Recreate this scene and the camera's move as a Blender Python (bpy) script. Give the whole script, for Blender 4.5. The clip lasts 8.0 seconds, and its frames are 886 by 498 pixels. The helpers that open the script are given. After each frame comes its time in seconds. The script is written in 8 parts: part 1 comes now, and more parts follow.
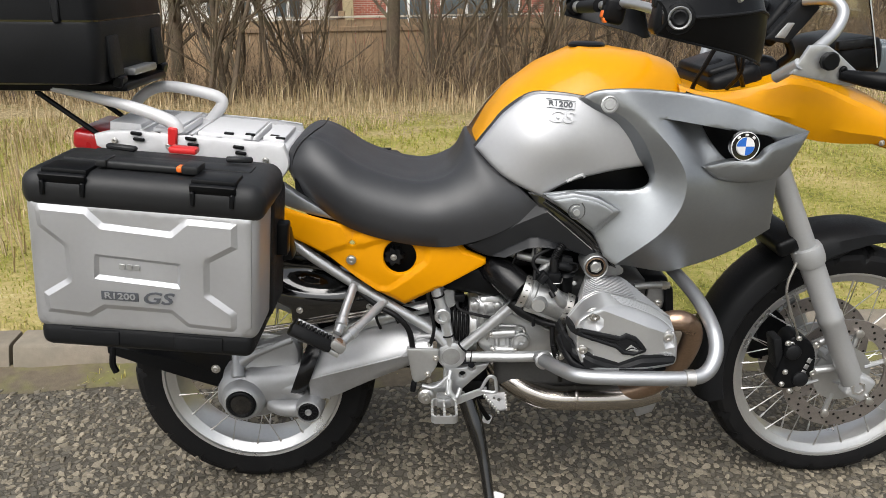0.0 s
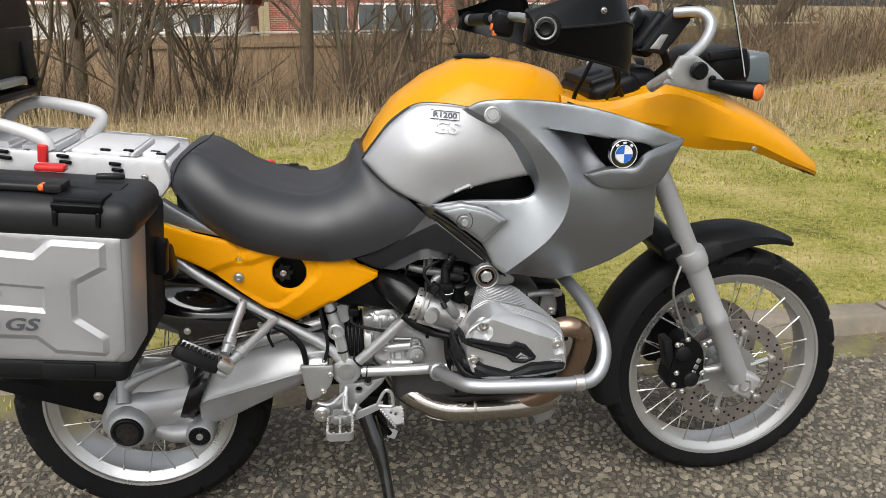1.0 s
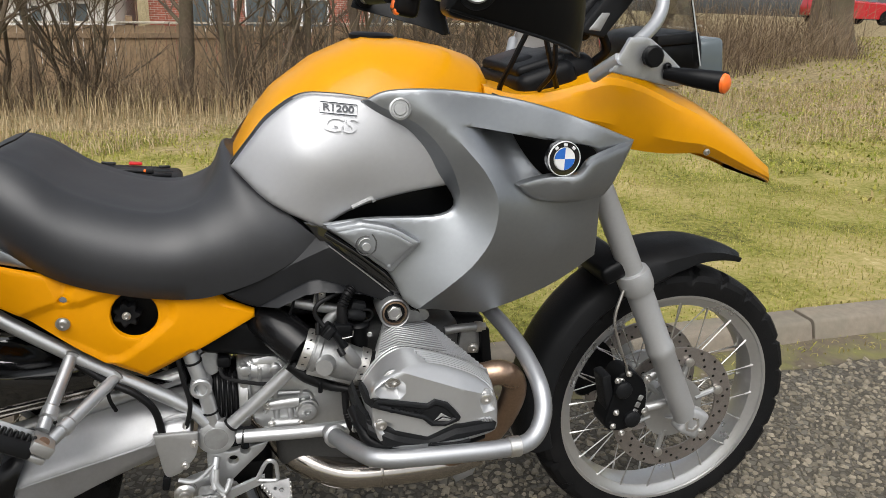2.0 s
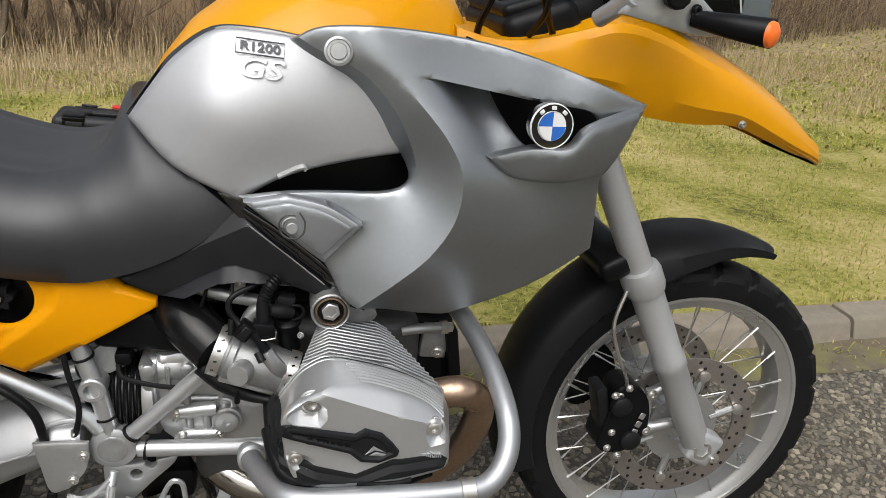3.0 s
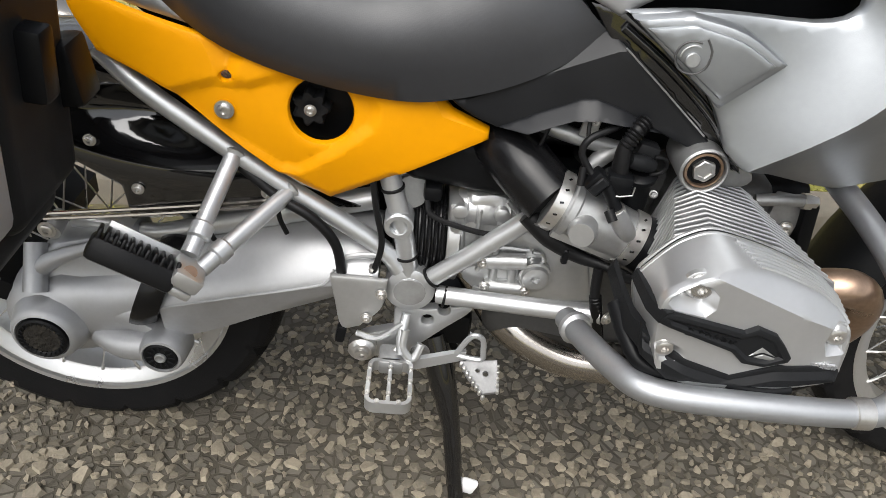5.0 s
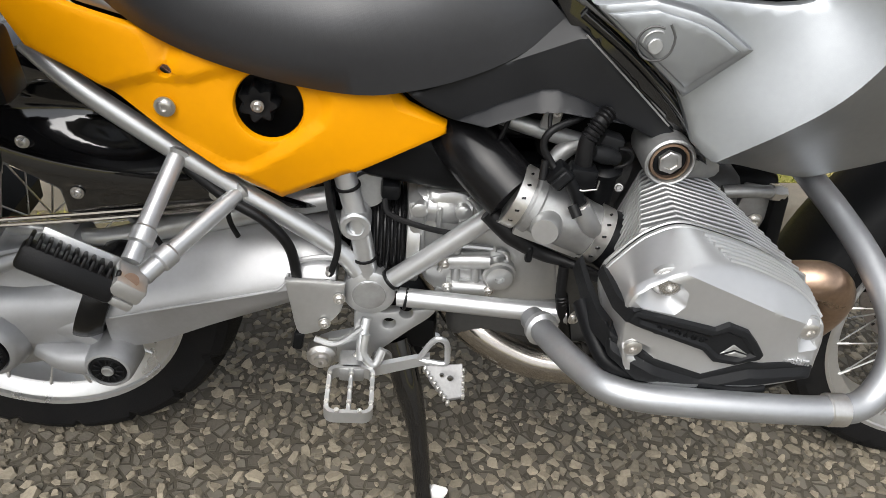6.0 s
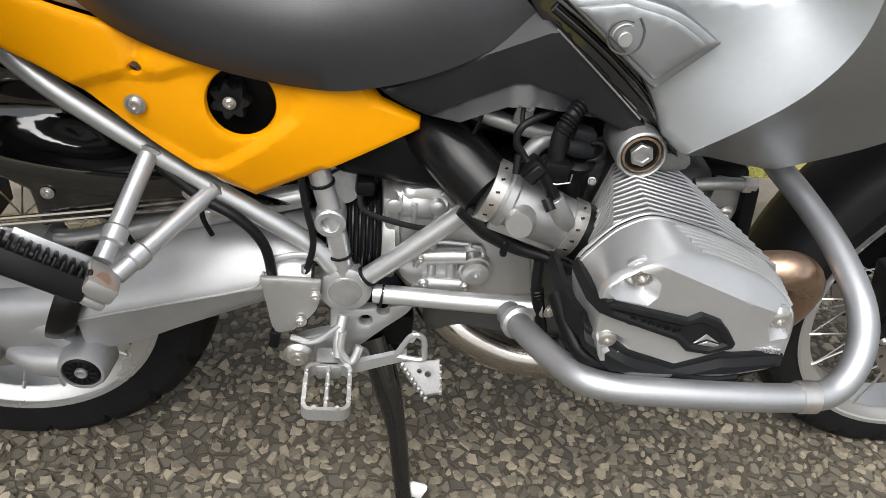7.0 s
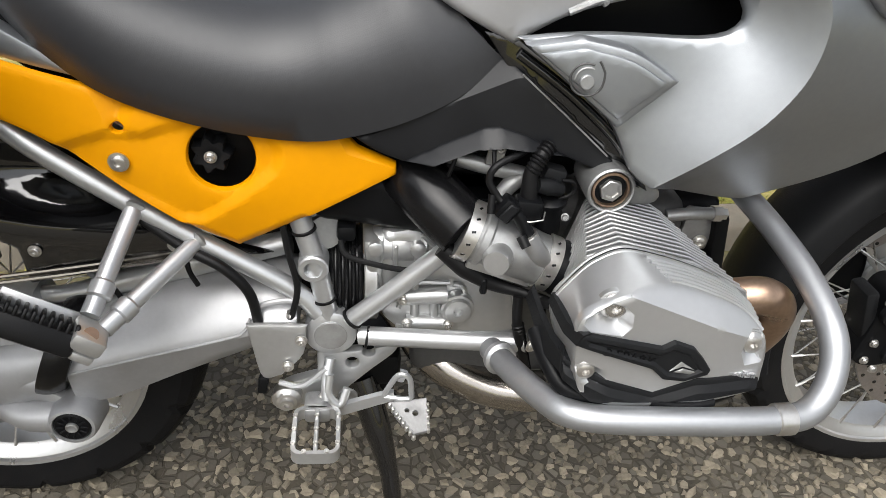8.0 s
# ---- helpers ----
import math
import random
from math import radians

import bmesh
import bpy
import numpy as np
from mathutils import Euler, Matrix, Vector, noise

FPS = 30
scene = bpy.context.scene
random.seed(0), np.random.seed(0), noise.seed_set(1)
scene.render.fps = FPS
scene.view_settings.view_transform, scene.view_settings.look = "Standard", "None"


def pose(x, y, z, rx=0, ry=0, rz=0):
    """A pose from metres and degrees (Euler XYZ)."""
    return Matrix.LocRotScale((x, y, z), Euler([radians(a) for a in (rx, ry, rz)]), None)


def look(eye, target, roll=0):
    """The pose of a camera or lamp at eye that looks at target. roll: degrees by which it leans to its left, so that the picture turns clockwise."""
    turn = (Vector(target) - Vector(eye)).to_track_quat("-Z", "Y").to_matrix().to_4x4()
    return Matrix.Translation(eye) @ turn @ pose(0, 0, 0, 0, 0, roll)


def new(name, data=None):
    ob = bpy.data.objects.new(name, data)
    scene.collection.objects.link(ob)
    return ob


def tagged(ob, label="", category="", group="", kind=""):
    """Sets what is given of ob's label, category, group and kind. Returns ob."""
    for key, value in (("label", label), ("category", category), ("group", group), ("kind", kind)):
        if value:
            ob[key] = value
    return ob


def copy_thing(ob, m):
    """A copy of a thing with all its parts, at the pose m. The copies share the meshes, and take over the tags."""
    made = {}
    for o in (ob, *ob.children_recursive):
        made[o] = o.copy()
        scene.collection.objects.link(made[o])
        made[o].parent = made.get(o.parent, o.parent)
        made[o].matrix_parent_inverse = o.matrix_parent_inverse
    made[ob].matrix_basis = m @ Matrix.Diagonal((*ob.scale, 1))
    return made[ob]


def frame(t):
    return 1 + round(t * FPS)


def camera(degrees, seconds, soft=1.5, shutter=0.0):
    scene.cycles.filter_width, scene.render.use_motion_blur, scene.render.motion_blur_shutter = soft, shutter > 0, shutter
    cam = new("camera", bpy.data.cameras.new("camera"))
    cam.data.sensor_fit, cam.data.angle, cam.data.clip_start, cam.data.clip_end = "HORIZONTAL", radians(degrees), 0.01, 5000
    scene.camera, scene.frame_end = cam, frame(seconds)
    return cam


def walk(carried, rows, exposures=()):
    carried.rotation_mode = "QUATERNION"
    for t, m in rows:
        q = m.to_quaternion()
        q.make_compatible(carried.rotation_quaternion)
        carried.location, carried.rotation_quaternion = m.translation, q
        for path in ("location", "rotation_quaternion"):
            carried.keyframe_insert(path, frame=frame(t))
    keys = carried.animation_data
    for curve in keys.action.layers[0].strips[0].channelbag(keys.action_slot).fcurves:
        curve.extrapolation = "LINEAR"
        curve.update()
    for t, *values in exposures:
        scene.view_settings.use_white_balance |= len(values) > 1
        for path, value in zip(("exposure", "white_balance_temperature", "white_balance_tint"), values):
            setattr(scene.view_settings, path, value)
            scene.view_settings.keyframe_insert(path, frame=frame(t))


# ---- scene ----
cam = camera(60.8, 8.0, 0.6)
PATH = [
    (0, (0.43, -1.788, 1.271), (0.478, 0.097, 0.603), 0.7),
    (0.5, (0.461, -1.791, 1.271), (0.528, 0.096, 0.613), 0.9),
    (1, (0.511, -1.784, 1.263), (0.752, 0.1, 0.635), 0.9),
    (1.5, (0.556, -1.628, 1.248), (0.972, 0.224, 0.619), 1.3),
    (1.7, (0.531, -1.544, 1.229), (1.027, 0.291, 0.606), 2.0),
    (2.8, (0.712, -1.24, 1.169), (1.196, 0.578, 0.491), 4.2),
    (3, (0.731, -1.196, 1.162), (1.164, 0.613, 0.428), 4.6),
    (3.5, (0.618, -1.103, 1.138), (0.9, 0.681, 0.279), 5.4),
    (4, (0.501, -0.986, 1.087), (0.662, 0.717, 0.051), 6.5),
    (4.2, (0.48, -0.978, 1.066), (0.621, 0.698, -0.016), 7.1),
    (5.3, (0.483, -0.982, 1.069), (0.58, 0.647, -0.086), 6.6),
    (5.5, (0.49, -0.968, 1.068), (0.609, 0.664, -0.083), 6.6),
    (6, (0.5, -0.948, 1.047), (0.673, 0.681, -0.1), 6.9),
    (6.5, (0.504, -0.946, 1.041), (0.712, 0.68, -0.104), 7.2),
    (7, (0.505, -0.953, 1.043), (0.732, 0.675, -0.097), 7.2),
    (7.5, (0.504, -0.961, 1.046), (0.741, 0.68, -0.073), 6.3),
    (8, (0.517, -0.97, 1.061), (0.761, 0.709, 0.002), 4.9),
]
walk(cam, [(t, look(eye, target, roll)) for t, eye, target, roll in PATH],
     [(0.0, 0.98), (1.0, 0.94), (1.5, 0.86), (3.0, 0.80), (4.0, 1.00), (5.3, 1.18), (8.0, 1.18)])

# ---- world, sun, exposure ----
world = bpy.data.worlds.new("overcast_sky")
scene.world = world
world.use_nodes = True
wn, wl = world.node_tree.nodes, world.node_tree.links
sky = wn.new("ShaderNodeTexSky")
sky.sky_type = "NISHITA"
sky.sun_disc = False
sky.sun_elevation, sky.sun_rotation = radians(55), radians(204)
sky.dust_density, sky.air_density, sky.ozone_density = 4.0, 1.2, 1.0
grey = wn.new("ShaderNodeHueSaturation")
grey.inputs["Saturation"].default_value = 0.30
wl.new(sky.outputs[0], grey.inputs["Color"])
wl.new(grey.outputs[0], wn["Background"].inputs["Color"])
wn["Background"].inputs["Strength"].default_value = 0.088
sun_data = bpy.data.lights.new("sun", "SUN")
sun_data.energy, sun_data.angle, sun_data.color = 1.5, radians(60), (1.0, 0.985, 0.96)
sun = new("sun", sun_data)
sun.matrix_world = look((-1.8, -4.2, 7.0), (0, 0, 0))
scene.view_settings.exposure = 1.0


# ---- materials ----
def mat(name, color, rough=0.5, metal=0.0, vary=0.12, scale=30.0, bump=0.0, bump_scale=200.0, coat=0.0, spread=0.0, dirt=None, dirt_amount=0.0, specular=0.5):
    """A procedural surface: base colour with variation at two scales, roughness mottling and fine relief."""
    m = bpy.data.materials.new(name)
    m.use_nodes = True
    n, l = m.node_tree.nodes, m.node_tree.links
    b = n["Principled BSDF"]
    tc = n.new("ShaderNodeTexCoord")
    big, small = n.new("ShaderNodeTexNoise"), n.new("ShaderNodeTexNoise")
    big.inputs["Scale"].default_value, small.inputs["Scale"].default_value = scale * 0.2, scale * 3
    big.inputs["Detail"].default_value, small.inputs["Detail"].default_value = 4, 3
    for t in (big, small):
        l.new(tc.outputs["Object"], t.inputs["Vector"])
    add = n.new("ShaderNodeMath")
    add.operation = "ADD"
    l.new(big.outputs["Fac"], add.inputs[0])
    l.new(small.outputs["Fac"], add.inputs[1])
    ramp = n.new("ShaderNodeMapRange")
    ramp.inputs["From Min"].default_value, ramp.inputs["From Max"].default_value = 0.6, 1.4
    ramp.inputs["To Min"].default_value, ramp.inputs["To Max"].default_value = 1 - vary, 1 + vary
    l.new(add.outputs[0], ramp.inputs["Value"])
    hsv = n.new("ShaderNodeHueSaturation")
    hsv.inputs["Color"].default_value = (*color, 1)
    l.new(ramp.outputs[0], hsv.inputs["Value"])
    last = hsv.outputs["Color"]
    if spread:
        info, geo = n.new("ShaderNodeObjectInfo"), n.new("ShaderNodeNewGeometry")
        both = n.new("ShaderNodeMath")
        both.operation = "ADD"
        l.new(info.outputs["Random"], both.inputs[0])
        l.new(geo.outputs["Random Per Island"], both.inputs[1])
        fr = n.new("ShaderNodeMath")
        fr.operation = "FRACT"
        l.new(both.outputs[0], fr.inputs[0])
        mr = n.new("ShaderNodeMapRange")
        mr.inputs["To Min"].default_value, mr.inputs["To Max"].default_value = 1 - spread, 1 + spread
        l.new(fr.outputs[0], mr.inputs["Value"])
        h2 = n.new("ShaderNodeHueSaturation")
        l.new(last, h2.inputs["Color"])
        l.new(mr.outputs[0], h2.inputs["Value"])
        last = h2.outputs["Color"]
    if dirt:
        dn = n.new("ShaderNodeTexNoise")
        dn.inputs["Scale"].default_value, dn.inputs["Detail"].default_value = scale * 0.5, 8
        l.new(tc.outputs["Object"], dn.inputs["Vector"])
        dr = n.new("ShaderNodeMapRange")
        dr.inputs["From Min"].default_value, dr.inputs["From Max"].default_value = 0.45, 0.75
        dr.inputs["To Max"].default_value = dirt_amount
        l.new(dn.outputs["Fac"], dr.inputs["Value"])
        mx = n.new("ShaderNodeMix")
        mx.data_type = "RGBA"
        l.new(dr.outputs[0], mx.inputs["Factor"])
        l.new(last, mx.inputs["A"])
        mx.inputs["B"].default_value = (*dirt, 1)
        last = mx.outputs["Result"]
    l.new(last, b.inputs["Base Color"])
    rr = n.new("ShaderNodeMapRange")
    rr.inputs["From Min"].default_value, rr.inputs["From Max"].default_value = 0.3, 0.7
    rr.inputs["To Min"].default_value, rr.inputs["To Max"].default_value = max(rough * 0.85, 0.02), min(rough * 1.15, 1)
    l.new(big.outputs["Fac"], rr.inputs["Value"])
    l.new(rr.outputs[0], b.inputs["Roughness"])
    b.inputs["Metallic"].default_value = metal
    b.inputs["Specular IOR Level"].default_value = specular
    b.inputs["Coat Weight"].default_value = coat
    b.inputs["Coat Roughness"].default_value = 0.06
    if bump:
        bn, bp = n.new("ShaderNodeTexNoise"), n.new("ShaderNodeBump")
        bn.inputs["Scale"].default_value, bn.inputs["Detail"].default_value = bump_scale, 4
        l.new(tc.outputs["Object"], bn.inputs["Vector"])
        bp.inputs["Strength"].default_value, bp.inputs["Distance"].default_value = bump, 0.002
        l.new(bn.outputs["Fac"], bp.inputs["Height"])
        l.new(bp.outputs[0], b.inputs["Normal"])
    return m


YELLOW = mat("yellow_paint", (0.66, 0.268, 0.0001), 0.45, 0.0, 0.03, 20, coat=0.08, specular=0.12)
GLOSS_YELLOW = mat("yellow_lacquer", (0.63, 0.272, 0.0001), 0.42, 0.0, 0.03, 20, coat=0.28, specular=0.12)
SATIN = mat("black_satin_cover_plastic", (0.007, 0.0075, 0.009), 0.40, 0.0, 0.12, 60, 0.04, 1500, specular=0.32)
SILVER = mat("silver_paint", (0.50, 0.505, 0.52), 0.50, 0.8, 0.03, 40, 0.04, 900)
GREY = mat("grey_metallic_paint", (0.31, 0.325, 0.34), 0.41, 0.9, 0.04, 40, 0.04, 900)
ALU = mat("cast_aluminium", (0.48, 0.485, 0.485), 0.36, 0.78, 0.06, 40, 0.03, 500, dirt=(0.25, 0.23, 0.2), dirt_amount=0.12)
ALU_DULL = mat("dull_cast_aluminium", (0.38, 0.385, 0.385), 0.48, 0.8, 0.1, 60, 0.06, 1400, dirt=(0.16, 0.14, 0.12), dirt_amount=0.3)
TUBE = mat("silver_powder_coat", (0.53, 0.54, 0.55), 0.38, 0.8, 0.04, 60, 0.06, 700)
WHITE_RACK = mat("white_aluminium_paint", (0.63, 0.63, 0.64), 0.45, 0.12, 0.04, 40, 0.06, 500)
CHROME = mat("polished_steel", (0.44, 0.41, 0.375), 0.18, 1.0, 0.08, 50, 0.03, 300)
BRONZE = mat("heat_tinted_steel", (0.36, 0.25, 0.18), 0.30, 0.9, 0.2, 60, 0.05, 300)
BOLT = mat("bolt_steel", (0.62, 0.61, 0.59), 0.3, 0.9, 0.1, 80, dirt=(0.2, 0.12, 0.06), dirt_amount=0.25)
DISC = mat("brake_disc_steel", (0.33, 0.30, 0.28), 0.38, 0.8, 0.15, 80, 0.1, 500)
BLACK = mat("black_satin_plastic", (0.0045, 0.0048, 0.0055), 0.38, 0.0, 0.15, 60, 0.06, 900, specular=0.15)
BLACK_SOFT = mat("black_textured_plastic", (0.0085, 0.009, 0.010), 0.50, 0.0, 0.15, 60, 0.2, 1200, specular=0.18)
GLOSS = mat("black_gloss_plastic", (0.004, 0.004, 0.0045), 0.07, 0.0, 0.1, 60, coat=0.6, specular=0.8)
CASE = mat("black_case_plastic", (0.013, 0.0135, 0.0145), 0.46, 0.0, 0.15, 60, 0.1, 1200, specular=0.3)
RUBBER = mat("tyre_rubber", (0.0065, 0.0065, 0.007), 0.6, 0.0, 0.2, 40, 0.3, 500, dirt=(0.030, 0.027, 0.023), dirt_amount=0.12, specular=0.15)
HOSE = mat("black_rubber_hose", (0.006, 0.006, 0.0065), 0.42, 0.0, 0.15, 60, 0.1, 500, specular=0.2)
GLOSS_HOSE = mat("gloss_black_moulding", (0.005, 0.005, 0.0055), 0.24, 0.0, 0.15, 60, specular=0.28)
COVER = mat("silver_cover_paint", (0.56, 0.565, 0.57), 0.36, 0.80, 0.03, 40, 0.02, 700)
FORK = mat("silver_fork_paint", (0.43, 0.435, 0.44), 0.42, 0.5, 0.04, 60, 0.05, 700)
ARM_PAINT = mat("silver_arm_paint", (0.42, 0.425, 0.435), 0.48, 0.65, 0.04, 60, 0.04, 700, dirt=(0.2, 0.18, 0.15), dirt_amount=0.15)
PEDAL = mat("worn_pedal_plate", (0.20, 0.20, 0.20), 0.5, 0.6, 0.15, 80, 0.1, 600)
BAR = mat("grey_bar_coating", (0.37, 0.38, 0.395), 0.42, 0.8, 0.05, 60, 0.05, 600)
# dark casting colour; on the head's core it paints the shade between fins
DARK_CAST_AND_SHADE = mat("dark_cast_metal", (0.09, 0.09, 0.09), 0.5, 0.6, 0.15, 60, 0.2, 400)
# silver fin paint darkened: the faces' shade is in the colour
FIN_SHADED = mat("as_cast_fin", (0.36, 0.365, 0.37), 0.45, 0.8, 0.1, 60, 0.1, 500)
RED = mat("red_plastic", (0.55, 0.02, 0.02), 0.35, 0.0, 0.05, 60)
RED_LENS = mat("red_lamp_lens", (0.45, 0.008, 0.012), 0.3, 0.0, 0.08, 90, coat=0.5)
ORANGE = mat("orange_plastic", (0.85, 0.16, 0.02), 0.35, 0.0, 0.05, 60)
WHITE = mat("white_enamel", (0.8, 0.8, 0.8), 0.25, 0.0, 0.03, 60)
BLUE = mat("blue_enamel", (0.03, 0.15, 0.55), 0.25, 0.0, 0.03, 60)
PRINT = mat("dark_print", (0.065, 0.07, 0.08), 0.5, 0.0, 0.05, 60)
RIM = mat("anodised_rim", (0.60, 0.60, 0.595), 0.30, 0.85, 0.05, 40, 0.05, 300)

# seat vinyl with a fine regular grain
SEAT = mat("seat_vinyl", (0.0225, 0.0235, 0.0265), 0.46, 0.0, 0.12, 30, specular=0.6)
sn, sl = SEAT.node_tree.nodes, SEAT.node_tree.links
sv, sb, stc = sn.new("ShaderNodeTexVoronoi"), sn.new("ShaderNodeBump"), sn.new("ShaderNodeTexCoord")
sv.inputs["Scale"].default_value, sv.inputs["Randomness"].default_value = 900, 0.6
sb.inputs["Strength"].default_value, sb.inputs["Distance"].default_value = 0.12, 0.0006
sl.new(stc.outputs["Object"], sv.inputs["Vector"])
sl.new(sv.outputs["Distance"], sb.inputs["Height"])
sl.new(sb.outputs[0], sn["Principled BSDF"].inputs["Normal"])

GLASS = bpy.data.materials.new("clear_plastic")
GLASS.use_nodes = True
gb = GLASS.node_tree.nodes["Principled BSDF"]
gb.inputs["Transmission Weight"].default_value, gb.inputs["Roughness"].default_value, gb.inputs["IOR"].default_value = 1.0, 0.03, 1.2
gb.inputs["Base Color"].default_value = (0.93, 0.95, 0.95, 1)
WINDOW = mat("window_glass", (0.10, 0.12, 0.13), 0.05, 0.0, 0.05, 3)


# ---- mesh tools ----
def obj(name, bm, material, parent=None, label="", smooth=40):
    me = bpy.data.meshes.new(name)
    bmesh.ops.recalc_face_normals(bm, faces=bm.faces)
    bm.to_mesh(me)
    bm.free()
    me.materials.append(material)
    ob = new(name, me)
    if smooth:
        me.polygons.foreach_set("use_smooth", [True] * len(me.polygons))
        me.set_sharp_from_angle(angle=radians(smooth))
    if parent:
        ob.parent = parent
        if parent.type == "EMPTY":
            ob.matrix_parent_inverse = Matrix.Translation(-parent.location)
    if label:
        ob["label"] = label
    return ob


def part(name, bm, material, parent, label="", smooth=40):
    return obj(name, bm, material, parent, label, smooth)


def thing(name, at, label, category, group="", kind=""):
    e = new(name)
    e.location = at
    e.empty_display_size = 0.1
    return tagged(e, label, category, group, kind)


def spline(pts, n=6):
    """Points along a smooth curve through pts."""
    p = [Vector(q) for q in pts]
    p = [2 * p[0] - p[1], *p, 2 * p[-1] - p[-2]]
    out = []
    for a, b, c, d in zip(p, p[1:], p[2:], p[3:]):
        for i in range(n):
            t = i / n
            out.append(0.5 * ((2 * b) + (c - a) * t + (2 * a - 5 * b + 4 * c - d) * t * t + (3 * b - a - 3 * c + d) * t ** 3))
    return out + [p[-2]]


def tube(pts, r, sides=12, smooth=6, bm=None, radii=None, cap=True):
    """A round tube along pts; radii: one radius for each given point."""
    bm = bm or bmesh.new()
    path = spline(pts, smooth) if smooth and len(pts) > 2 else [Vector(q) for q in pts]
    m = len(path)
    if radii:
        rs = np.interp(np.linspace(0, len(pts) - 1, m), range(len(pts)), radii).tolist()
    else:
        rs = [r] * m
    rings, side = [], None
    for i, p in enumerate(path):
        d = (path[min(i + 1, m - 1)] - path[max(i - 1, 0)]).normalized()
        if side is None:
            side = d.orthogonal().normalized()
        side = (side - d * side.dot(d)).normalized()
        up = d.cross(side)
        rings.append([bm.verts.new(p + rs[i] * (math.cos(a) * side + math.sin(a) * up)) for a in (math.tau * k / sides for k in range(sides))])
    for a, b in zip(rings, rings[1:]):
        for k in range(sides):
            bm.faces.new((a[k], a[(k + 1) % sides], b[(k + 1) % sides], b[k]))
    if cap:
        bm.faces.new(rings[0])
        bm.faces.new(rings[-1])
    return bm


def lathe(profile, at, axis=(0, -1, 0), n=28, bm=None):
    """A turned body: profile of (along, radius) about the axis from at."""
    bm = bm or bmesh.new()
    axis, at = Vector(axis).normalized(), Vector(at)
    s = axis.orthogonal().normalized()
    u = axis.cross(s)
    rings = []
    for a, r in profile:
        if r < 1e-6:
            rings.append([bm.verts.new(at + a * axis)])
        else:
            rings.append([bm.verts.new(at + a * axis + r * (math.cos(t) * s + math.sin(t) * u)) for t in (math.tau * k / n for k in range(n))])
    for a, b in zip(rings, rings[1:]):
        for k in range(n):
            j = (k + 1) % n
            f = [a[k % len(a)], a[j % len(a)], b[j % len(b)], b[k % len(b)]]
            f = list(dict.fromkeys(f))
            if len(f) > 2:
                bm.faces.new(f)
    if profile[0] != profile[-1]:
        for ring in (rings[0], rings[-1]):
            if len(ring) > 2:
                bm.faces.new(ring)
    else:
        bmesh.ops.remove_doubles(bm, verts=rings[0] + rings[-1], dist=1e-6)
    return bm


def bolt(at, r, axis=(0, -1, 0), h=0.006):
    """A socket-head screw: washer, domed head and hexagonal socket."""
    bm = lathe([(0, r * 1.35), (h * 0.25, r * 1.35), (h * 0.3, r), (h * 0.8, r), (h, r * 0.8), (h, r * 0.45), (h * 0.45, r * 0.4), (h * 0.45, 0)], at, axis, 18)
    return bm


def box(c, s, bevel=0.004, turn=None, seg=2, bm=None):
    """A box with rounded edges, of size s about c, turned by an Euler in degrees."""
    b = bmesh.new()
    bmesh.ops.create_cube(b, size=1)
    for v in b.verts:
        v.co = Vector((v.co.x * s[0], v.co.y * s[1], v.co.z * s[2]))
    if bevel:
        bmesh.ops.bevel(b, geom=b.edges[:], offset=min(bevel, min(s) * 0.45), segments=seg, affect="EDGES", profile=0.5)
    m = pose(*c, *(turn or (0, 0, 0)))
    bmesh.ops.transform(b, matrix=m, verts=b.verts)
    if bm is None:
        return b
    return join(bm, b)


def join(a, b):
    """b's geometry added to a."""
    idx = {v: a.verts.new(v.co) for v in b.verts}
    for f in b.faces:
        a.faces.new([idx[v] for v in f.verts])
    b.free()
    return a


def mirrored(ob, name=None):
    """A twin of a part on the other side of the machine's middle plane."""
    bm = bmesh.new()
    bm.from_mesh(ob.data)
    for v in bm.verts:
        v.co.y = -v.co.y
    return obj(name or ob.name.split(".")[0], bm, ob.data.materials[0], ob.parent, ob.get("label", ""))


def field(controls, stiff=4e-4):
    """A smooth surface y(x, z) through control places (x, z, y): a thin-plate spline."""
    c = np.array(controls, float)
    p, y = c[:, :2], c[:, 2]
    n = len(p)

    def kern(d2):
        return 0.5 * d2 * np.log(d2 + 1e-12)
    k = kern(((p[:, None] - p[None]) ** 2).sum(-1)) + stiff * np.eye(n)
    q = np.hstack([np.ones((n, 1)), p])
    a = np.block([[k, q], [q.T, np.zeros((3, 3))]])
    w = np.linalg.solve(a, np.concatenate([y, np.zeros(3)]))

    def f(x, z):
        d2 = (p[:, 0] - x) ** 2 + (p[:, 1] - z) ** 2
        return float(w[:n] @ kern(d2) + w[n] + w[n + 1] * x + w[n + 2] * z)
    return f


def rounded(outline, sharp=(), n=5):
    """A closed outline drawn smoothly through its points, but for the corners numbered in sharp."""
    p = [Vector(q).to_2d() if len(q) > 2 else Vector(q) for q in outline]
    m, out = len(p), []
    for i in range(m):
        b, c = p[i], p[(i + 1) % m]
        a = p[i - 1] if i not in sharp else 2 * b - c
        d = p[(i + 2) % m] if (i + 1) % m not in sharp else 2 * c - b
        for k in range(n):
            t = k / n
            out.append(0.5 * ((2 * b) + (c - a) * t + (2 * a - 5 * b + 4 * c - d) * t * t + (3 * b - a - 3 * c + d) * t ** 3))
    return out


def inside(pt, poly):
    x, y, c = pt[0], pt[1], False
    for a, b in zip(poly, poly[1:] + poly[:1]):
        if (a[1] > y) != (b[1] > y) and x < (b[0] - a[0]) * (y - a[1]) / (b[1] - a[1]) + a[0]:
            c = not c
    return c


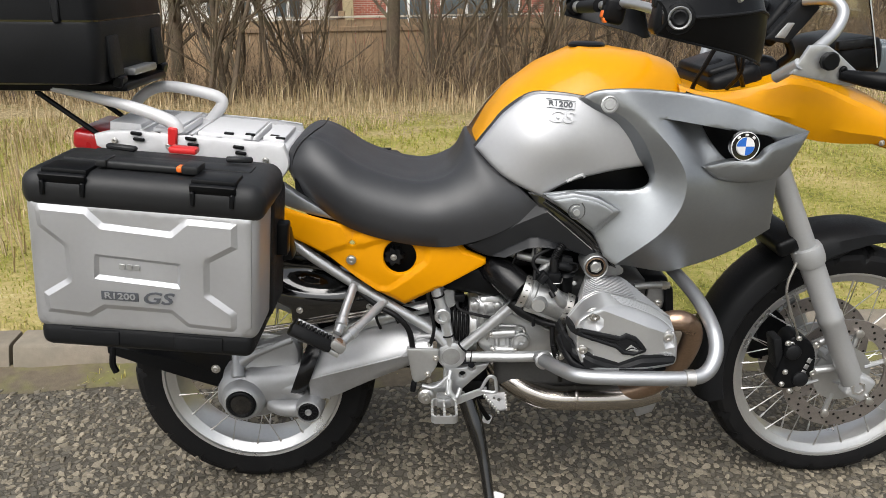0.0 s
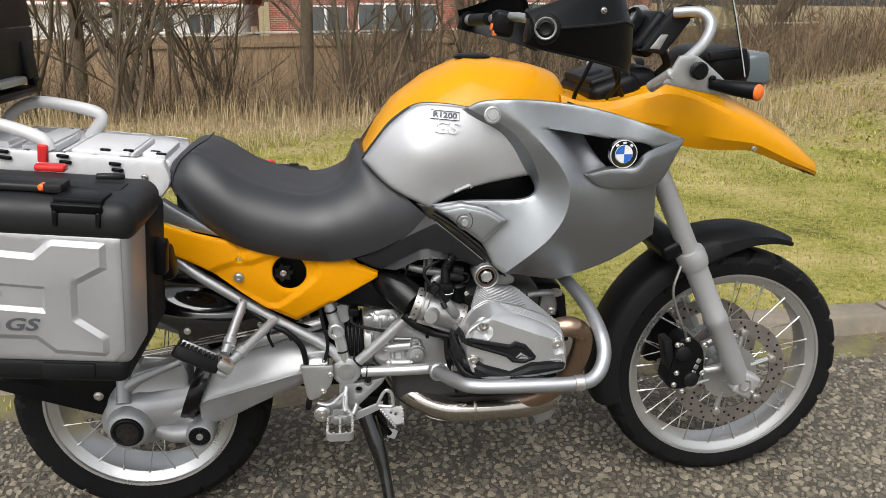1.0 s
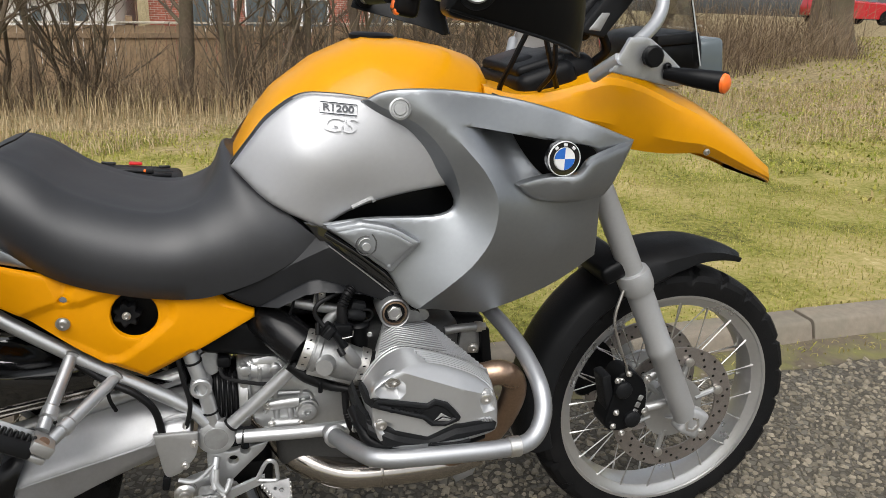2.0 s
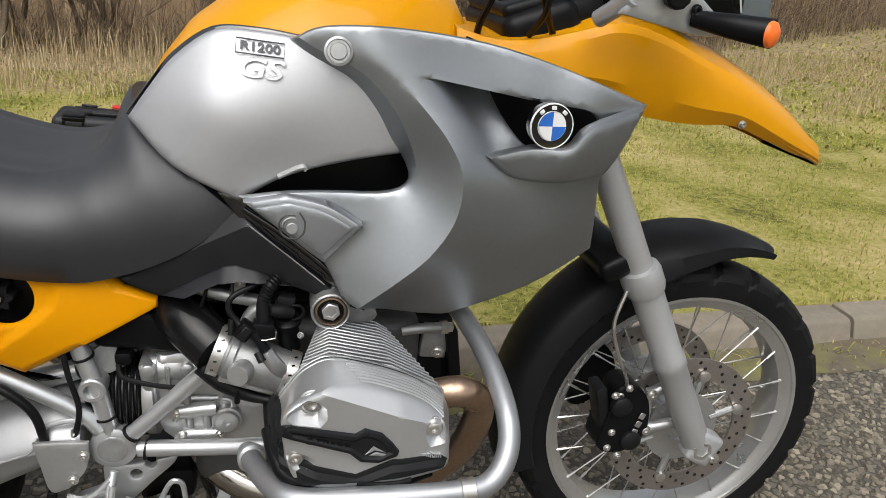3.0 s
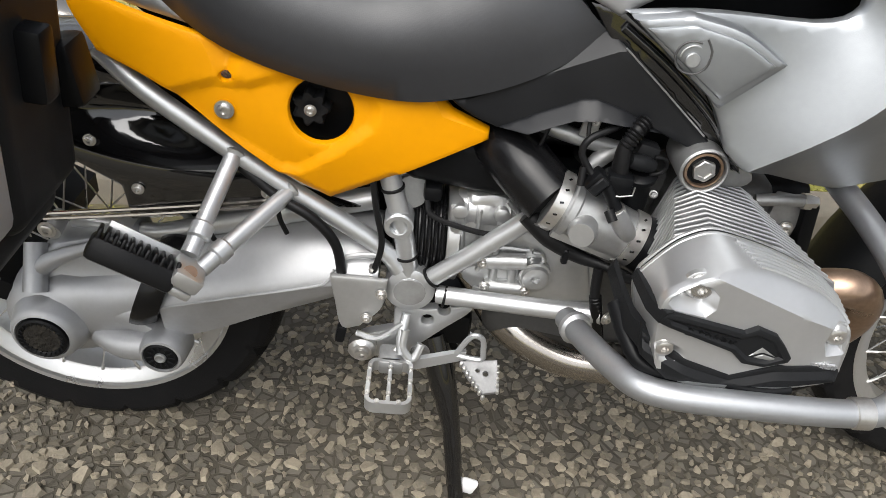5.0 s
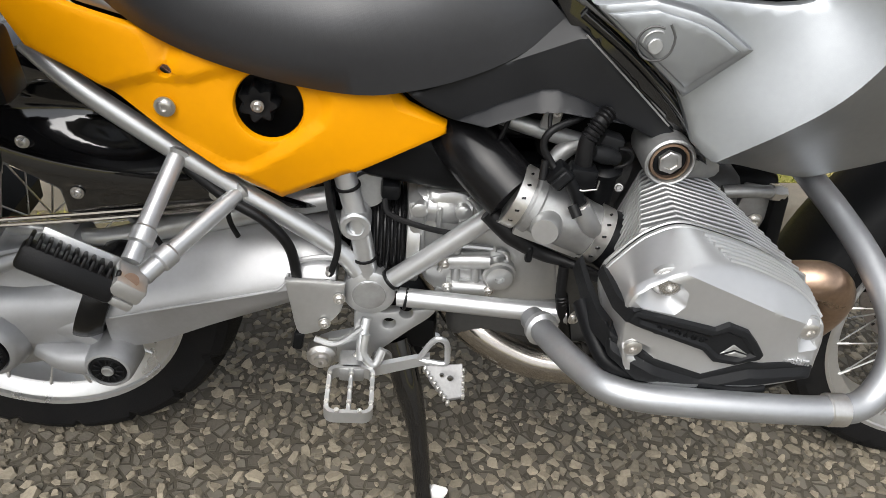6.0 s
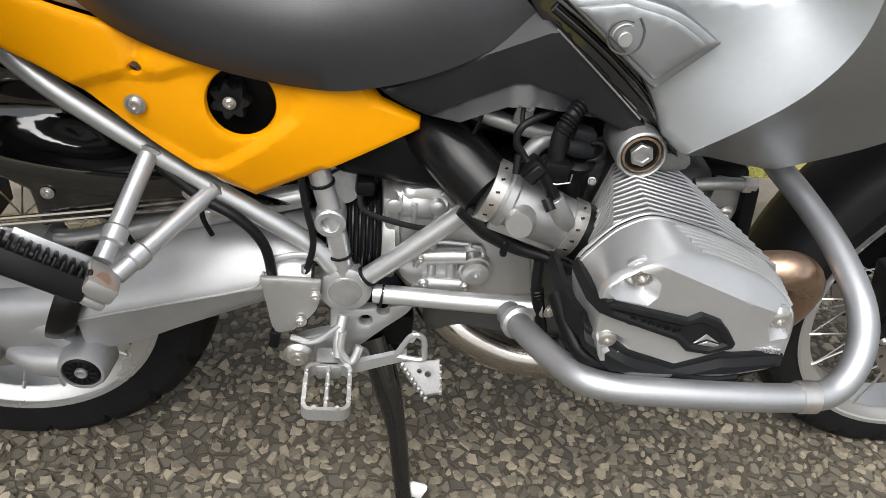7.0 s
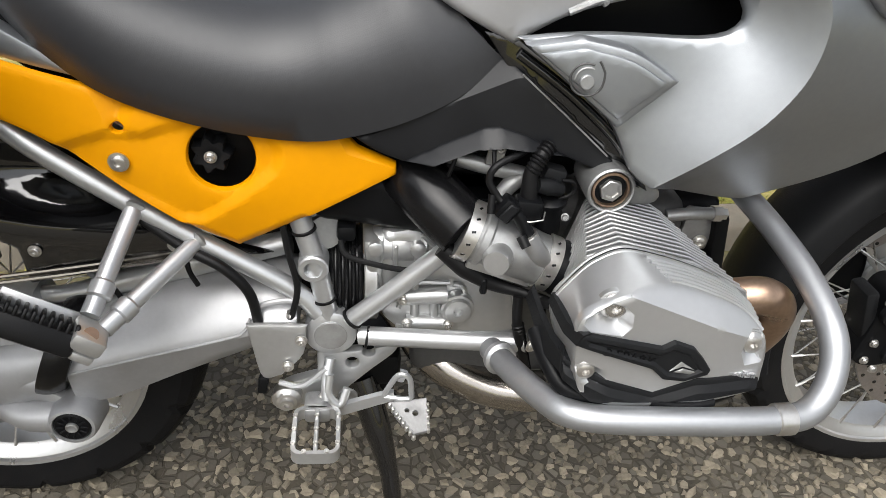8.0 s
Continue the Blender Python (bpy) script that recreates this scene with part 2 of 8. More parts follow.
def ring_distance(q, loops):
    best = 9.0
    for loop in loops:
        a = np.array([tuple(v) for v in loop])
        b = np.roll(a, -1, 0)
        d = b - a
        t = np.clip(((q - a) * d).sum(1) / np.maximum((d * d).sum(1), 1e-12), 0, 1)
        best = min(best, float(np.sqrt(((a + t[:, None] * d - q) ** 2).sum(1).min())))
    return best


def panel(outline, yf, thick=0.005, rim=0.006, step=0.012, holes=(), lines=(), out=-1):
    """A moulded panel in the upright plane: an outline in (x, z), pushed out to y(x, z), with rolled edges and a back; lines: creases."""
    from mathutils.geometry import delaunay_2d_cdt
    loops = []
    for loop in (outline, *holes):
        loop, fine = [Vector(q) for q in loop], []
        for a, b in zip(loop, loop[1:] + loop[:1]):
            k = max(1, math.ceil((b - a).length / max(0.006, rim * 1.1)))
            fine += [a.lerp(b, i / k) for i in range(k) if (b - a).length > 1e-6]
        loops.append(fine)
    pts, edges = [], []
    for loop in loops:
        k = len(pts)
        pts += [Vector(q) for q in loop]
        edges += [(k + i, k + (i + 1) % len(loop)) for i in range(len(loop))]

    def within(q):
        return inside(q, loops[0]) and not any(inside(q, h) for h in loops[1:])
    for loop in loops:
        m = len(loop)
        for i in range(m):
            a, b, c = loop[i - 1], loop[i], loop[(i + 1) % m]
            t = Vector(c) - Vector(a)
            nrm = Vector((-t.y, t.x))
            if nrm.length < 1e-9:
                continue
            nrm.normalize()
            for f in (0.3, 1.0):
                for s in (1, -1):
                    q = Vector(b) + nrm * s * rim * f
                    if within(q) and ring_distance(np.array(q), loops) > rim * f * 0.8:
                        pts.append(q)
    xs, zs = [q[0] for q in loops[0]], [q[1] for q in loops[0]]
    for i, gx in enumerate(np.arange(min(xs), max(xs), step)):
        for gz in np.arange(min(zs) + (i % 2) * step / 2, max(zs), step):
            if within((gx, gz)) and ring_distance(np.array((gx, gz)), loops) > rim * 1.3:
                pts.append(Vector((gx, gz)))
    for line in lines:
        line = [Vector(q) for q in line if within(q)]
        k = len(pts)
        pts += line
        edges += [(k + i, k + i + 1) for i in range(len(line) - 1)]
    vs, _, fs, *_ = delaunay_2d_cdt(pts, edges, [], 0, 1e-5)
    bm = bmesh.new()
    front, back = [], []
    for q in vs:
        d = ring_distance(np.array(q), loops)
        y = yf(q.x, q.y)
        k = max(0.0, 1 - d / rim)
        drop = rim * (1 - math.sqrt(max(0.0, 1 - k * k)))
        front.append(bm.verts.new((q.x, y - out * drop, q.y)))
        back.append(bm.verts.new((q.x, y - out * (thick + (rim if d < 1e-5 else drop)), q.y)))
    for f in fs:
        c = sum((vs[i] for i in f), Vector((0, 0))) / len(f)
        if within(c):
            bm.faces.new([front[i] for i in f])
            bm.faces.new([back[i] for i in reversed(f)])
    bm.edges.ensure_lookup_table()
    low = {v: b for v, b in zip(front, back)}
    for e in [e for e in bm.edges if e.is_boundary and e.verts[0] in low and e.verts[1] in low]:
        a, b = e.verts
        bm.faces.new((a, b, low[b], low[a]))
    bmesh.ops.delete(bm, geom=[v for v in bm.verts if not v.link_faces], context="VERTS")
    return bm


def loft(rings, cap=True):
    bm = bmesh.new()
    vs = [[bm.verts.new(p) for p in r] for r in rings]
    n = len(vs[0])
    for a, b in zip(vs, vs[1:]):
        for k in range(n):
            bm.faces.new((a[k], a[(k + 1) % n], b[(k + 1) % n], b[k]))
    if cap:
        bm.faces.new(vs[0])
        bm.faces.new(vs[-1])
    return bm


def lettering(text, size, m, material, parent, depth=0.0008, name="lettering", shear=0.0, label="", bold=0.0):
    c = bpy.data.curves.new(name, "FONT")
    c.body, c.size, c.extrude, c.shear, c.align_x, c.align_y = text, size, depth, shear, "CENTER", "CENTER"
    c.resolution_u = 3
    c.offset = bold
    o = new("lettering_source", c)
    me = bpy.data.meshes.new_from_object(o.evaluated_get(bpy.context.evaluated_depsgraph_get()))
    bpy.data.objects.remove(o)
    bm = bmesh.new()
    bm.from_mesh(me)
    bmesh.ops.transform(bm, matrix=m, verts=bm.verts)
    return part(name, bm, material, parent, label, 0)


def wrapped(text, size, cx, cz, angle, yf, lift, material, parent, shear=0.0, wide=1.0, bold=0.0, depth=0.0006):
    """Lettering laid on a moulded surface y(x, z)."""
    o = lettering(text, size, Matrix.Identity(4), material, parent, depth, shear=shear, bold=bold)
    c, s = math.cos(radians(angle)), math.sin(radians(angle))
    for v in o.data.vertices:
        u, w, d = v.co.x * wide, v.co.y, v.co.z
        x, z = cx + u * c - w * s, cz + u * s + w * c
        v.co = Vector((x, yf(x, z) - lift - d, z))
    return o


def disc_outline(cx, cz, rx, rz=None, n=28):
    rz = rz or rx
    return [Vector((cx + rx * math.cos(math.tau * i / n), cz + rz * math.sin(math.tau * i / n))) for i in range(n)]


def step_in(poly, height, width):
    """A raised (or sunk) field inside a closed outline, with a sloping border; and its crease lines."""
    poly = [Vector(p) for p in poly]
    c = sum(poly, Vector((0, 0))) / len(poly)
    m = len(poly)
    area = sum(a.x * b.y - b.x * a.y for a, b in zip(poly, poly[1:] + poly[:1]))
    inner = []
    for i in range(m):
        a, b, d = poly[i - 1], poly[i], poly[(i + 1) % m]
        n1, n2 = (b - a).normalized(), (d - b).normalized()
        nn = Vector((-(n1.y + n2.y), n1.x + n2.x)) * (1 if area > 0 else -1)
        nn = nn.normalized() / max(0.5, abs(nn.length / 2)) if nn.length > 1e-6 else nn
        inner.append(b + nn * width)

    def f(x, z):
        q = np.array((x, z))
        return height * min(1.0, ring_distance(q, [poly]) / width) if inside(q, poly) else 0.0

    def dense(loop):
        out = []
        for a, b in zip(loop, loop[1:] + loop[:1]):
            k = max(1, int((b - a).length / 0.008))
            out += [a.lerp(b, i / k) for i in range(k)]
        return out + [loop[0]]
    return f, [dense(poly), dense(inner)]


def closed(loop, k=0.006):
    out = []
    for a, b in zip(loop, loop[1:] + loop[:1]):
        n = max(1, int((b - a).length / k))
        out += [a.lerp(b, i / n) for i in range(n)]
    return out + [loop[0]]


def shrunk(loop, s):
    c = sum(loop, Vector((0, 0))) / len(loop)
    return [c + (p - c) * s for p in loop]


def flat(y):
    return lambda x, z: y

# ---- ground, road, kerb ----
SLOPE = 0.0625


def kerb_y(x):
    return 0.593 + SLOPE * x


def ground_z(x, y):
    """Verge behind the kerb, falling gently to the hedge; below the road in front."""
    d = y - kerb_y(x)
    if d < 0.10:
        return -0.06
    bumps = 0.018 * noise.noise((x * 1.3, y * 1.3, 0)) + 0.03 * noise.noise((x * 0.3, y * 0.3, 4))
    rise = min(1, (d - 0.1) / 0.6)
    fall = max(0.0, d - 5.6)
    west = max(0.0, min(1.0, (6.0 - x) / 5.0))
    ux, uy = max(0.0, min(1.0, (x - 3.0) / 7.0)), max(0.0, min(1.0, (y - 1.5) / 8.0))
    bank = 0.5 * ux * ux * (3 - 2 * ux) * uy * uy * (3 - 2 * uy) + 0.4 * max(0.0, min(1.0, (x - 11.0) / 14.0))
    return 0.085 + bumps * rise - west * min(1.25, 0.30 * fall) + bank


ASPHALT = mat("asphalt_binder", (0.058, 0.050, 0.036), 0.85, 0.0, 0.35, 14, 0.8, 160, dirt=(0.085, 0.07, 0.05), dirt_amount=0.5)
# chippings beyond the modelled stretch: angular cells in the binder
an, al = ASPHALT.node_tree.nodes, ASPHALT.node_tree.links
av, amr, amx, atc = an.new("ShaderNodeTexVoronoi"), an.new("ShaderNodeMapRange"), an.new("ShaderNodeMix"), an.new("ShaderNodeTexCoord")
av.inputs["Scale"].default_value = 46
ave = an.new("ShaderNodeTexVoronoi")
ave.feature = "DISTANCE_TO_EDGE"
ave.inputs["Scale"].default_value = 46
amr.inputs["From Min"].default_value, amr.inputs["From Max"].default_value = 0.07, 0.11
amr.inputs["To Min"].default_value, amr.inputs["To Max"].default_value = 0.0, 0.75
amx.data_type = "RGBA"
agr = an.new("ShaderNodeValToRGB")
agr.color_ramp.elements[0].color, agr.color_ramp.elements[1].color = (0.055, 0.048, 0.037, 1), (0.185, 0.168, 0.135, 1)
al.new(atc.outputs["Object"], av.inputs["Vector"])
al.new(atc.outputs["Object"], ave.inputs["Vector"])
al.new(ave.outputs["Distance"], amr.inputs["Value"])
al.new(av.outputs["Color"], agr.inputs["Fac"])
al.new(amr.outputs[0], amx.inputs["Factor"])
asock = an["Principled BSDF"].inputs["Base Color"]
al.new(asock.links[0].from_socket, amx.inputs["A"])
al.new(agr.outputs[0], amx.inputs["B"])
al.new(amx.outputs["Result"], asock)
ab = an.new("ShaderNodeBump")
ab.inputs["Strength"].default_value, ab.inputs["Distance"].default_value = 0.8, 0.004
al.new(amr.outputs[0], ab.inputs["Height"])
anorm = an["Principled BSDF"].inputs["Normal"]
al.new(anorm.links[0].from_socket, ab.inputs["Normal"])
al.new(ab.outputs[0], anorm)
CHIP = mat("road_chippings", (0.192, 0.166, 0.122), 0.75, 0.0, 0.25, 60, 0.5, 400, spread=0.42)
CONCRETE = mat("weathered_concrete", (0.23, 0.195, 0.15), 0.85, 0.0, 0.22, 12, 0.5, 220, spread=0.08, dirt=(0.14, 0.13, 0.10), dirt_amount=0.6)
SOIL = mat("winter_turf", (0.26, 0.25, 0.07), 0.95, 0.0, 0.25, 6, 1.0, 70, specular=0.1)
# blades and litter too fine to stand singly: a mottle of green, straw and bare earth
gn, gl = SOIL.node_tree.nodes, SOIL.node_tree.links
gtc, fine_n, wide_n, gsum, gramp = gn.new("ShaderNodeTexCoord"), gn.new("ShaderNodeTexNoise"), gn.new("ShaderNodeTexNoise"), gn.new("ShaderNodeMath"), gn.new("ShaderNodeValToRGB")
fine_n.inputs["Scale"].default_value, fine_n.inputs["Detail"].default_value, fine_n.inputs["Roughness"].default_value = 26, 9, 0.78
wide_n.inputs["Scale"].default_value, wide_n.inputs["Detail"].default_value = 1.8, 6
for t in (fine_n, wide_n):
    gl.new(gtc.outputs["Object"], t.inputs["Vector"])
gsum.operation = "MULTIPLY_ADD"
gsum.inputs[1].default_value = 1.7
gl.new(fine_n.outputs["Fac"], gsum.inputs[0])
gwide = gn.new("ShaderNodeMath")
gwide.operation = "MULTIPLY"
gwide.inputs[1].default_value = 1.5
gl.new(wide_n.outputs["Fac"], gwide.inputs[0])
gl.new(gwide.outputs[0], gsum.inputs[2])
ghalf = gn.new("ShaderNodeMath")
ghalf.operation = "MULTIPLY"
ghalf.inputs[1].default_value = 0.3125
gl.new(gsum.outputs[0], ghalf.inputs[0])
gl.new(ghalf.outputs[0], gramp.inputs["Fac"])
ge = gramp.color_ramp.elements
ge[0].position, ge[0].color = 0.38, (0.085, 0.082, 0.024, 1)
ge[1].position, ge[1].color = 0.64, (0.47, 0.40, 0.21, 1)
for p, c in ((0.45, (0.20, 0.195, 0.045)), (0.51, (0.275, 0.24, 0.085)), (0.58, (0.36, 0.29, 0.13))):
    e = ge.new(p)
    e.color = (*c, 1)
# the turf turns to straw and litter towards the hedge
gsep, gdry, gmix, gstraw, glean = gn.new("ShaderNodeSeparateXYZ"), gn.new("ShaderNodeMapRange"), gn.new("ShaderNodeMix"), gn.new("ShaderNodeValToRGB"), gn.new("ShaderNodeMath")
gl.new(gtc.outputs["Object"], gsep.inputs[0])
glean.operation = "MULTIPLY_ADD"
glean.inputs[1].default_value = 5.0
gl.new(wide_n.outputs["Fac"], glean.inputs[0])
gl.new(gsep.outputs["Y"], glean.inputs[2])
gdry.inputs["From Min"].default_value, gdry.inputs["From Max"].default_value = 6.6, 8.0
gdry.inputs["To Max"].default_value = 0.85
gl.new(glean.outputs[0], gdry.inputs["Value"])
gstraw.color_ramp.elements[0].position, gstraw.color_ramp.elements[0].color = 0.40, (0.10, 0.075, 0.042, 1)
gstraw.color_ramp.elements[1].position, gstraw.color_ramp.elements[1].color = 0.62, (0.40, 0.315, 0.19, 1)
gl.new(fine_n.outputs["Fac"], gstraw.inputs["Fac"])
gmix.data_type = "RGBA"
gl.new(gdry.outputs[0], gmix.inputs["Factor"])
gl.new(gramp.outputs[0], gmix.inputs["A"])
gl.new(gstraw.outputs[0], gmix.inputs["B"])
gl.new(gmix.outputs["Result"], gn["Principled BSDF"].inputs["Base Color"])
MUD = mat("gutter_silt", (0.115, 0.092, 0.062), 0.9, 0.0, 0.3, 14, 0.7, 200, dirt=(0.19, 0.20, 0.03), dirt_amount=0.6)


def sheet(xs, ys, zf):
    bm = bmesh.new()
    vs = [[bm.verts.new((x, y, zf(x, y))) for x in xs] for y in ys]
    for a, b in zip(vs, vs[1:]):
        for k in range(len(xs) - 1):
            bm.faces.new((a[k], a[k + 1], b[k + 1], b[k]))
    return bm


gx = [-400, -150, -60, -30, *np.arange(-18, 24.1, 0.45), 30, 60, 150, 400]
gy = [-400, -150, -60, -30, -12, -8, *np.arange(0.0, 3.0, 0.12), *np.arange(3.0, 16.0, 0.4), 20, 30, 60, 150, 400]
tagged(obj("ground", sheet(gx, gy, ground_z), SOIL), "rough winter grass verge, yellow-green with bare patches", "ground", kind="structure")
bm = bmesh.new()
xs = np.arange(-30, 36.1, 3.0)
rows = [[bm.verts.new((x, kerb_y(x) + off, 0.0)) for x in xs] for off in (-9.0, -3.0, -1.0, -0.3, 0.02)]
for a, b in zip(rows, rows[1:]):
    for k in range(len(xs) - 1):
        bm.faces.new((a[k], a[k + 1], b[k + 1], b[k]))
road = tagged(obj("road", bm, ASPHALT), "worn grey asphalt road with pale stone chippings", "road", kind="structure")

# silt and moss strip along the kerb's foot
bm = bmesh.new()
rng = random.Random(5)
xs = np.arange(-12, 16, 0.06)
a = [bm.verts.new((x, kerb_y(x) - 0.16 - 0.08 * noise.noise((x * 2.2, 1, 0)) - 0.03 * noise.noise((x * 9, 2, 0)), 0.0015)) for x in xs]
c = [bm.verts.new((x, kerb_y(x) - 0.06, 0.010 + 0.006 * noise.noise((x * 6, 3, 0)))) for x in xs]
b = [bm.verts.new((x, kerb_y(x) + 0.02, 0.016 + 0.008 * noise.noise((x * 5, 7, 0)))) for x in xs]
for r0, r1 in ((a, c), (c, b)):
    for k in range(len(xs) - 1):
        bm.faces.new((r0[k], r0[k + 1], r1[k + 1], r1[k]))
tagged(obj("gutter_silt", bm, MUD), "strip of brown silt and moss along the kerb", "road edge", kind="structure")

# kerb of concrete stones
kerb = thing("kerb", (0.85, kerb_y(0.85), 0), "weathered grey concrete kerb stones along the road", "kerb", kind="structure")
ang = math.degrees(math.atan(SLOPE))
stone = None
for k in range(-12, 14):
    x0 = 2.68 + 0.915 * k - 0.4575
    if stone is None:
        bm = bmesh.new()
        prof = [(-0.010, -0.15), (0.0, 0.0), (0.022, 0.072), (0.030, 0.083), (0.042, 0.087), (0.135, 0.090), (0.140, 0.085), (0.140, -0.15)]
        rings = [[(x, y, z) for y, z in prof] for x in (-0.452, -0.446, -0.2, 0.0, 0.2, 0.446, 0.452)]
        for e in (0, -1):
            rings[e] = [(x, 0.065 + (y - 0.065) * 0.95, z * 0.96) for x, y, z in rings[e]]
        bm = loft(rings)
        stone = obj("kerb_stone", bm, CONCRETE, kerb)
        o = stone
    else:
        o = new("kerb_stone", stone.data)
        o.parent = kerb
        o.matrix_parent_inverse = Matrix.Translation(-kerb.location)
    o.matrix_basis = pose(x0, kerb_y(x0), 0.003 * math.sin(k * 2.3), 0.3 * math.sin(k), 0.25 * math.sin(k * 1.7), ang + 0.3 * math.sin(k * 3.1))



# ---- the motorcycle ----
# x: forward from the rear axle, y: to the machine's left, z: up
bike = thing("motorcycle", (0.75, 0, 0), "yellow, silver and grey adventure motorcycle parked on its centre stand", "motorcycle")


# wheels
def wheel(at, tyre_r, rim_r, width, spokes, tread, flange=0.7):
    x, _, z = at
    hub = part("wheel", lathe([(-0.07, 0), (-0.07, 0.035), (-0.05, 0.04), (-0.035, 0.03), (0.035, 0.03), (0.05, 0.04), (0.07, 0.035), (0.07, 0)], at), ALU, bike, "spoked wheel with a black road tyre")
    # tyre: a turned ring with cut tread grooves
    bm = bmesh.new()
    n = 288
    side = tyre_r - rim_r
    half = width / 2
    prof = [(-half * 0.62, rim_r - 0.004), (-half * flange, rim_r + 0.004), (-half * 0.98, rim_r + side * 0.42), (-half * 0.97, rim_r + side * 0.62), (-half * 0.86, rim_r + side * 0.80), (-half * 0.66, rim_r + side * 0.92),
            (-half * 0.36, rim_r + side * 0.985), (-half * 0.12, rim_r + side), (half * 0.12, rim_r + side), (half * 0.36, rim_r + side * 0.985), (half * 0.66, rim_r + side * 0.92), (half * 0.86, rim_r + side * 0.80),
            (half * 0.97, rim_r + side * 0.62), (half * 0.98, rim_r + side * 0.42), (half * flange, rim_r + 0.004), (half * 0.62, rim_r - 0.004)]
    rings = []
    for i in range(n):
        t = math.tau * i / n
        ring = []
        for k, (yy, r) in enumerate(prof):
            if 3 <= k <= 12:
                lane = (i + (k if k < 8 else 15 - k) * 1) % tread
                if lane in (0, 1) and k not in (7, 8):
                    r -= 0.010
            ring.append(bm.verts.new((x + r * math.cos(t), yy, z + r * math.sin(t))))
        rings.append(ring)
    for a, b in zip(rings, rings[1:] + rings[:1]):
        for k in range(len(prof) - 1):
            bm.faces.new((a[k], a[k + 1], b[k + 1], b[k]))
        bm.faces.new((a[-1], a[0], b[0], b[-1]))
    part("tyre", bm, RUBBER, hub, "black tyre with angled tread grooves", 22)
    h = half * flange
    part("rim", lathe([(-h, rim_r), (-h * 1.02, rim_r + 0.006), (-h * 0.96, rim_r + 0.007), (-h * 0.90, rim_r - 0.006), (-h * 0.80, rim_r - 0.008), (-h * 0.76, rim_r - 0.014), (-h * 0.62, rim_r - 0.015), (-h * 0.58, rim_r - 0.020), (-h * 0.48, rim_r - 0.0205), (-h * 0.44, rim_r - 0.0245), (-h * 0.35, rim_r - 0.026),
                       (h * 0.35, rim_r - 0.026), (h * 0.70, rim_r - 0.022), (h * 0.74, rim_r - 0.016), (h * 0.90, rim_r - 0.006), (h * 0.96, rim_r + 0.007), (h * 1.02, rim_r + 0.006), (h, rim_r), (h * 0.6, rim_r - 0.010), (-h * 0.6, rim_r - 0.010), (-h, rim_r)], at, n=80), RIM, hub, "polished aluminium rim")
    for i in range(spokes):
        t = math.tau * (i // 2 * 2) / spokes
        s = 1 if i % 2 else -1
        lean = 0.42 * (1 if (i // 2) % 2 else -1)
        p0 = (x + 0.04 * math.cos(t + lean * 2.2), s * 0.052, z + 0.04 * math.sin(t + lean * 2.2))
        t2 = t + s * 0.035
        p1 = (x + (rim_r - 0.018) * math.cos(t2), s * h * 0.72, z + (rim_r - 0.018) * math.sin(t2))
        p2 = tuple(np.array(p1) + 0.09 * (np.array(p0) - np.array(p1)))
        bm = tube([p0, p2], 0.0015, 6, 0)
        tube([p2, p1], 0.0027, 6, 0, bm)
        part("spoke", bm, BOLT, hub)
    return hub


rear_wheel = wheel((-0.008, 0, 0.306), 0.309, 0.224, 0.150, 40, 16, 0.92)
front_wheel = wheel((1.507, 0, 0.327), 0.329, 0.262, 0.112, 40, 12, 0.88)


# front brake discs, carriers and calipers
def brake_disc(at, r_out, r_in, parent, holes=True):
    x, y, z = at
    bm = bmesh.new()
    n = 60
    loops = []
    for yy in (y - 0.0025, y + 0.0025):
        for r in (r_out, r_in):
            loops.append([bm.verts.new((x + r * math.cos(math.tau * i / n), yy, z + r * math.sin(math.tau * i / n))) for i in range(n)])
    for a, b in ((0, 1), (1, 3), (3, 2), (2, 0)):
        for i in range(n):
            j = (i + 1) % n
            bm.faces.new((loops[a][i], loops[a][j], loops[b][j], loops[b][i]))
    d = part("brake_disc", bm, DISC, parent, "drilled steel brake disc")
    bm = bmesh.new()
    rng = random.Random(3)
    for k in range(60):
        t = math.tau * k / 60 + 0.02
        r = r_in + (r_out - r_in) * (0.2 + 0.3 * (k % 3))
        for yy, ax in ((y - 0.0026, (0, -1, 0)),):
            lathe([(0, 0.0036), (0.0004, 0.0036), (0.0004, 0)], (x + r * math.cos(t), yy, z + r * math.sin(t)), ax, 8, bm)
    part("drill_hole", bm, GLOSS, d)
    # carrier star
    part("disc_carrier", lathe([(-0.004, 0.03), (-0.004, 0.075), (0.004, 0.075), (0.004, 0.03), (-0.004, 0.03)], (x, y, z), n=36), ALU, d)
    for k in range(6):
        t = math.tau * (k + 0.3) / 6
        c, s = math.cos(t), math.sin(t)
        part("carrier_arm", tube([(x + 0.06 * c, y, z + 0.06 * s), (x + (r_in + 0.008) * c, y, z + (r_in + 0.008) * s)], 0.007, 8, 0), ALU, d)
        part("carrier_rivet", lathe([(0, 0.011), (0.006, 0.011), (0.008, 0.006), (0.008, 0)], (x + (r_in + 0.006) * c, y - 0.004, z + (r_in + 0.006) * s), n=12), BOLT, d)
    return d


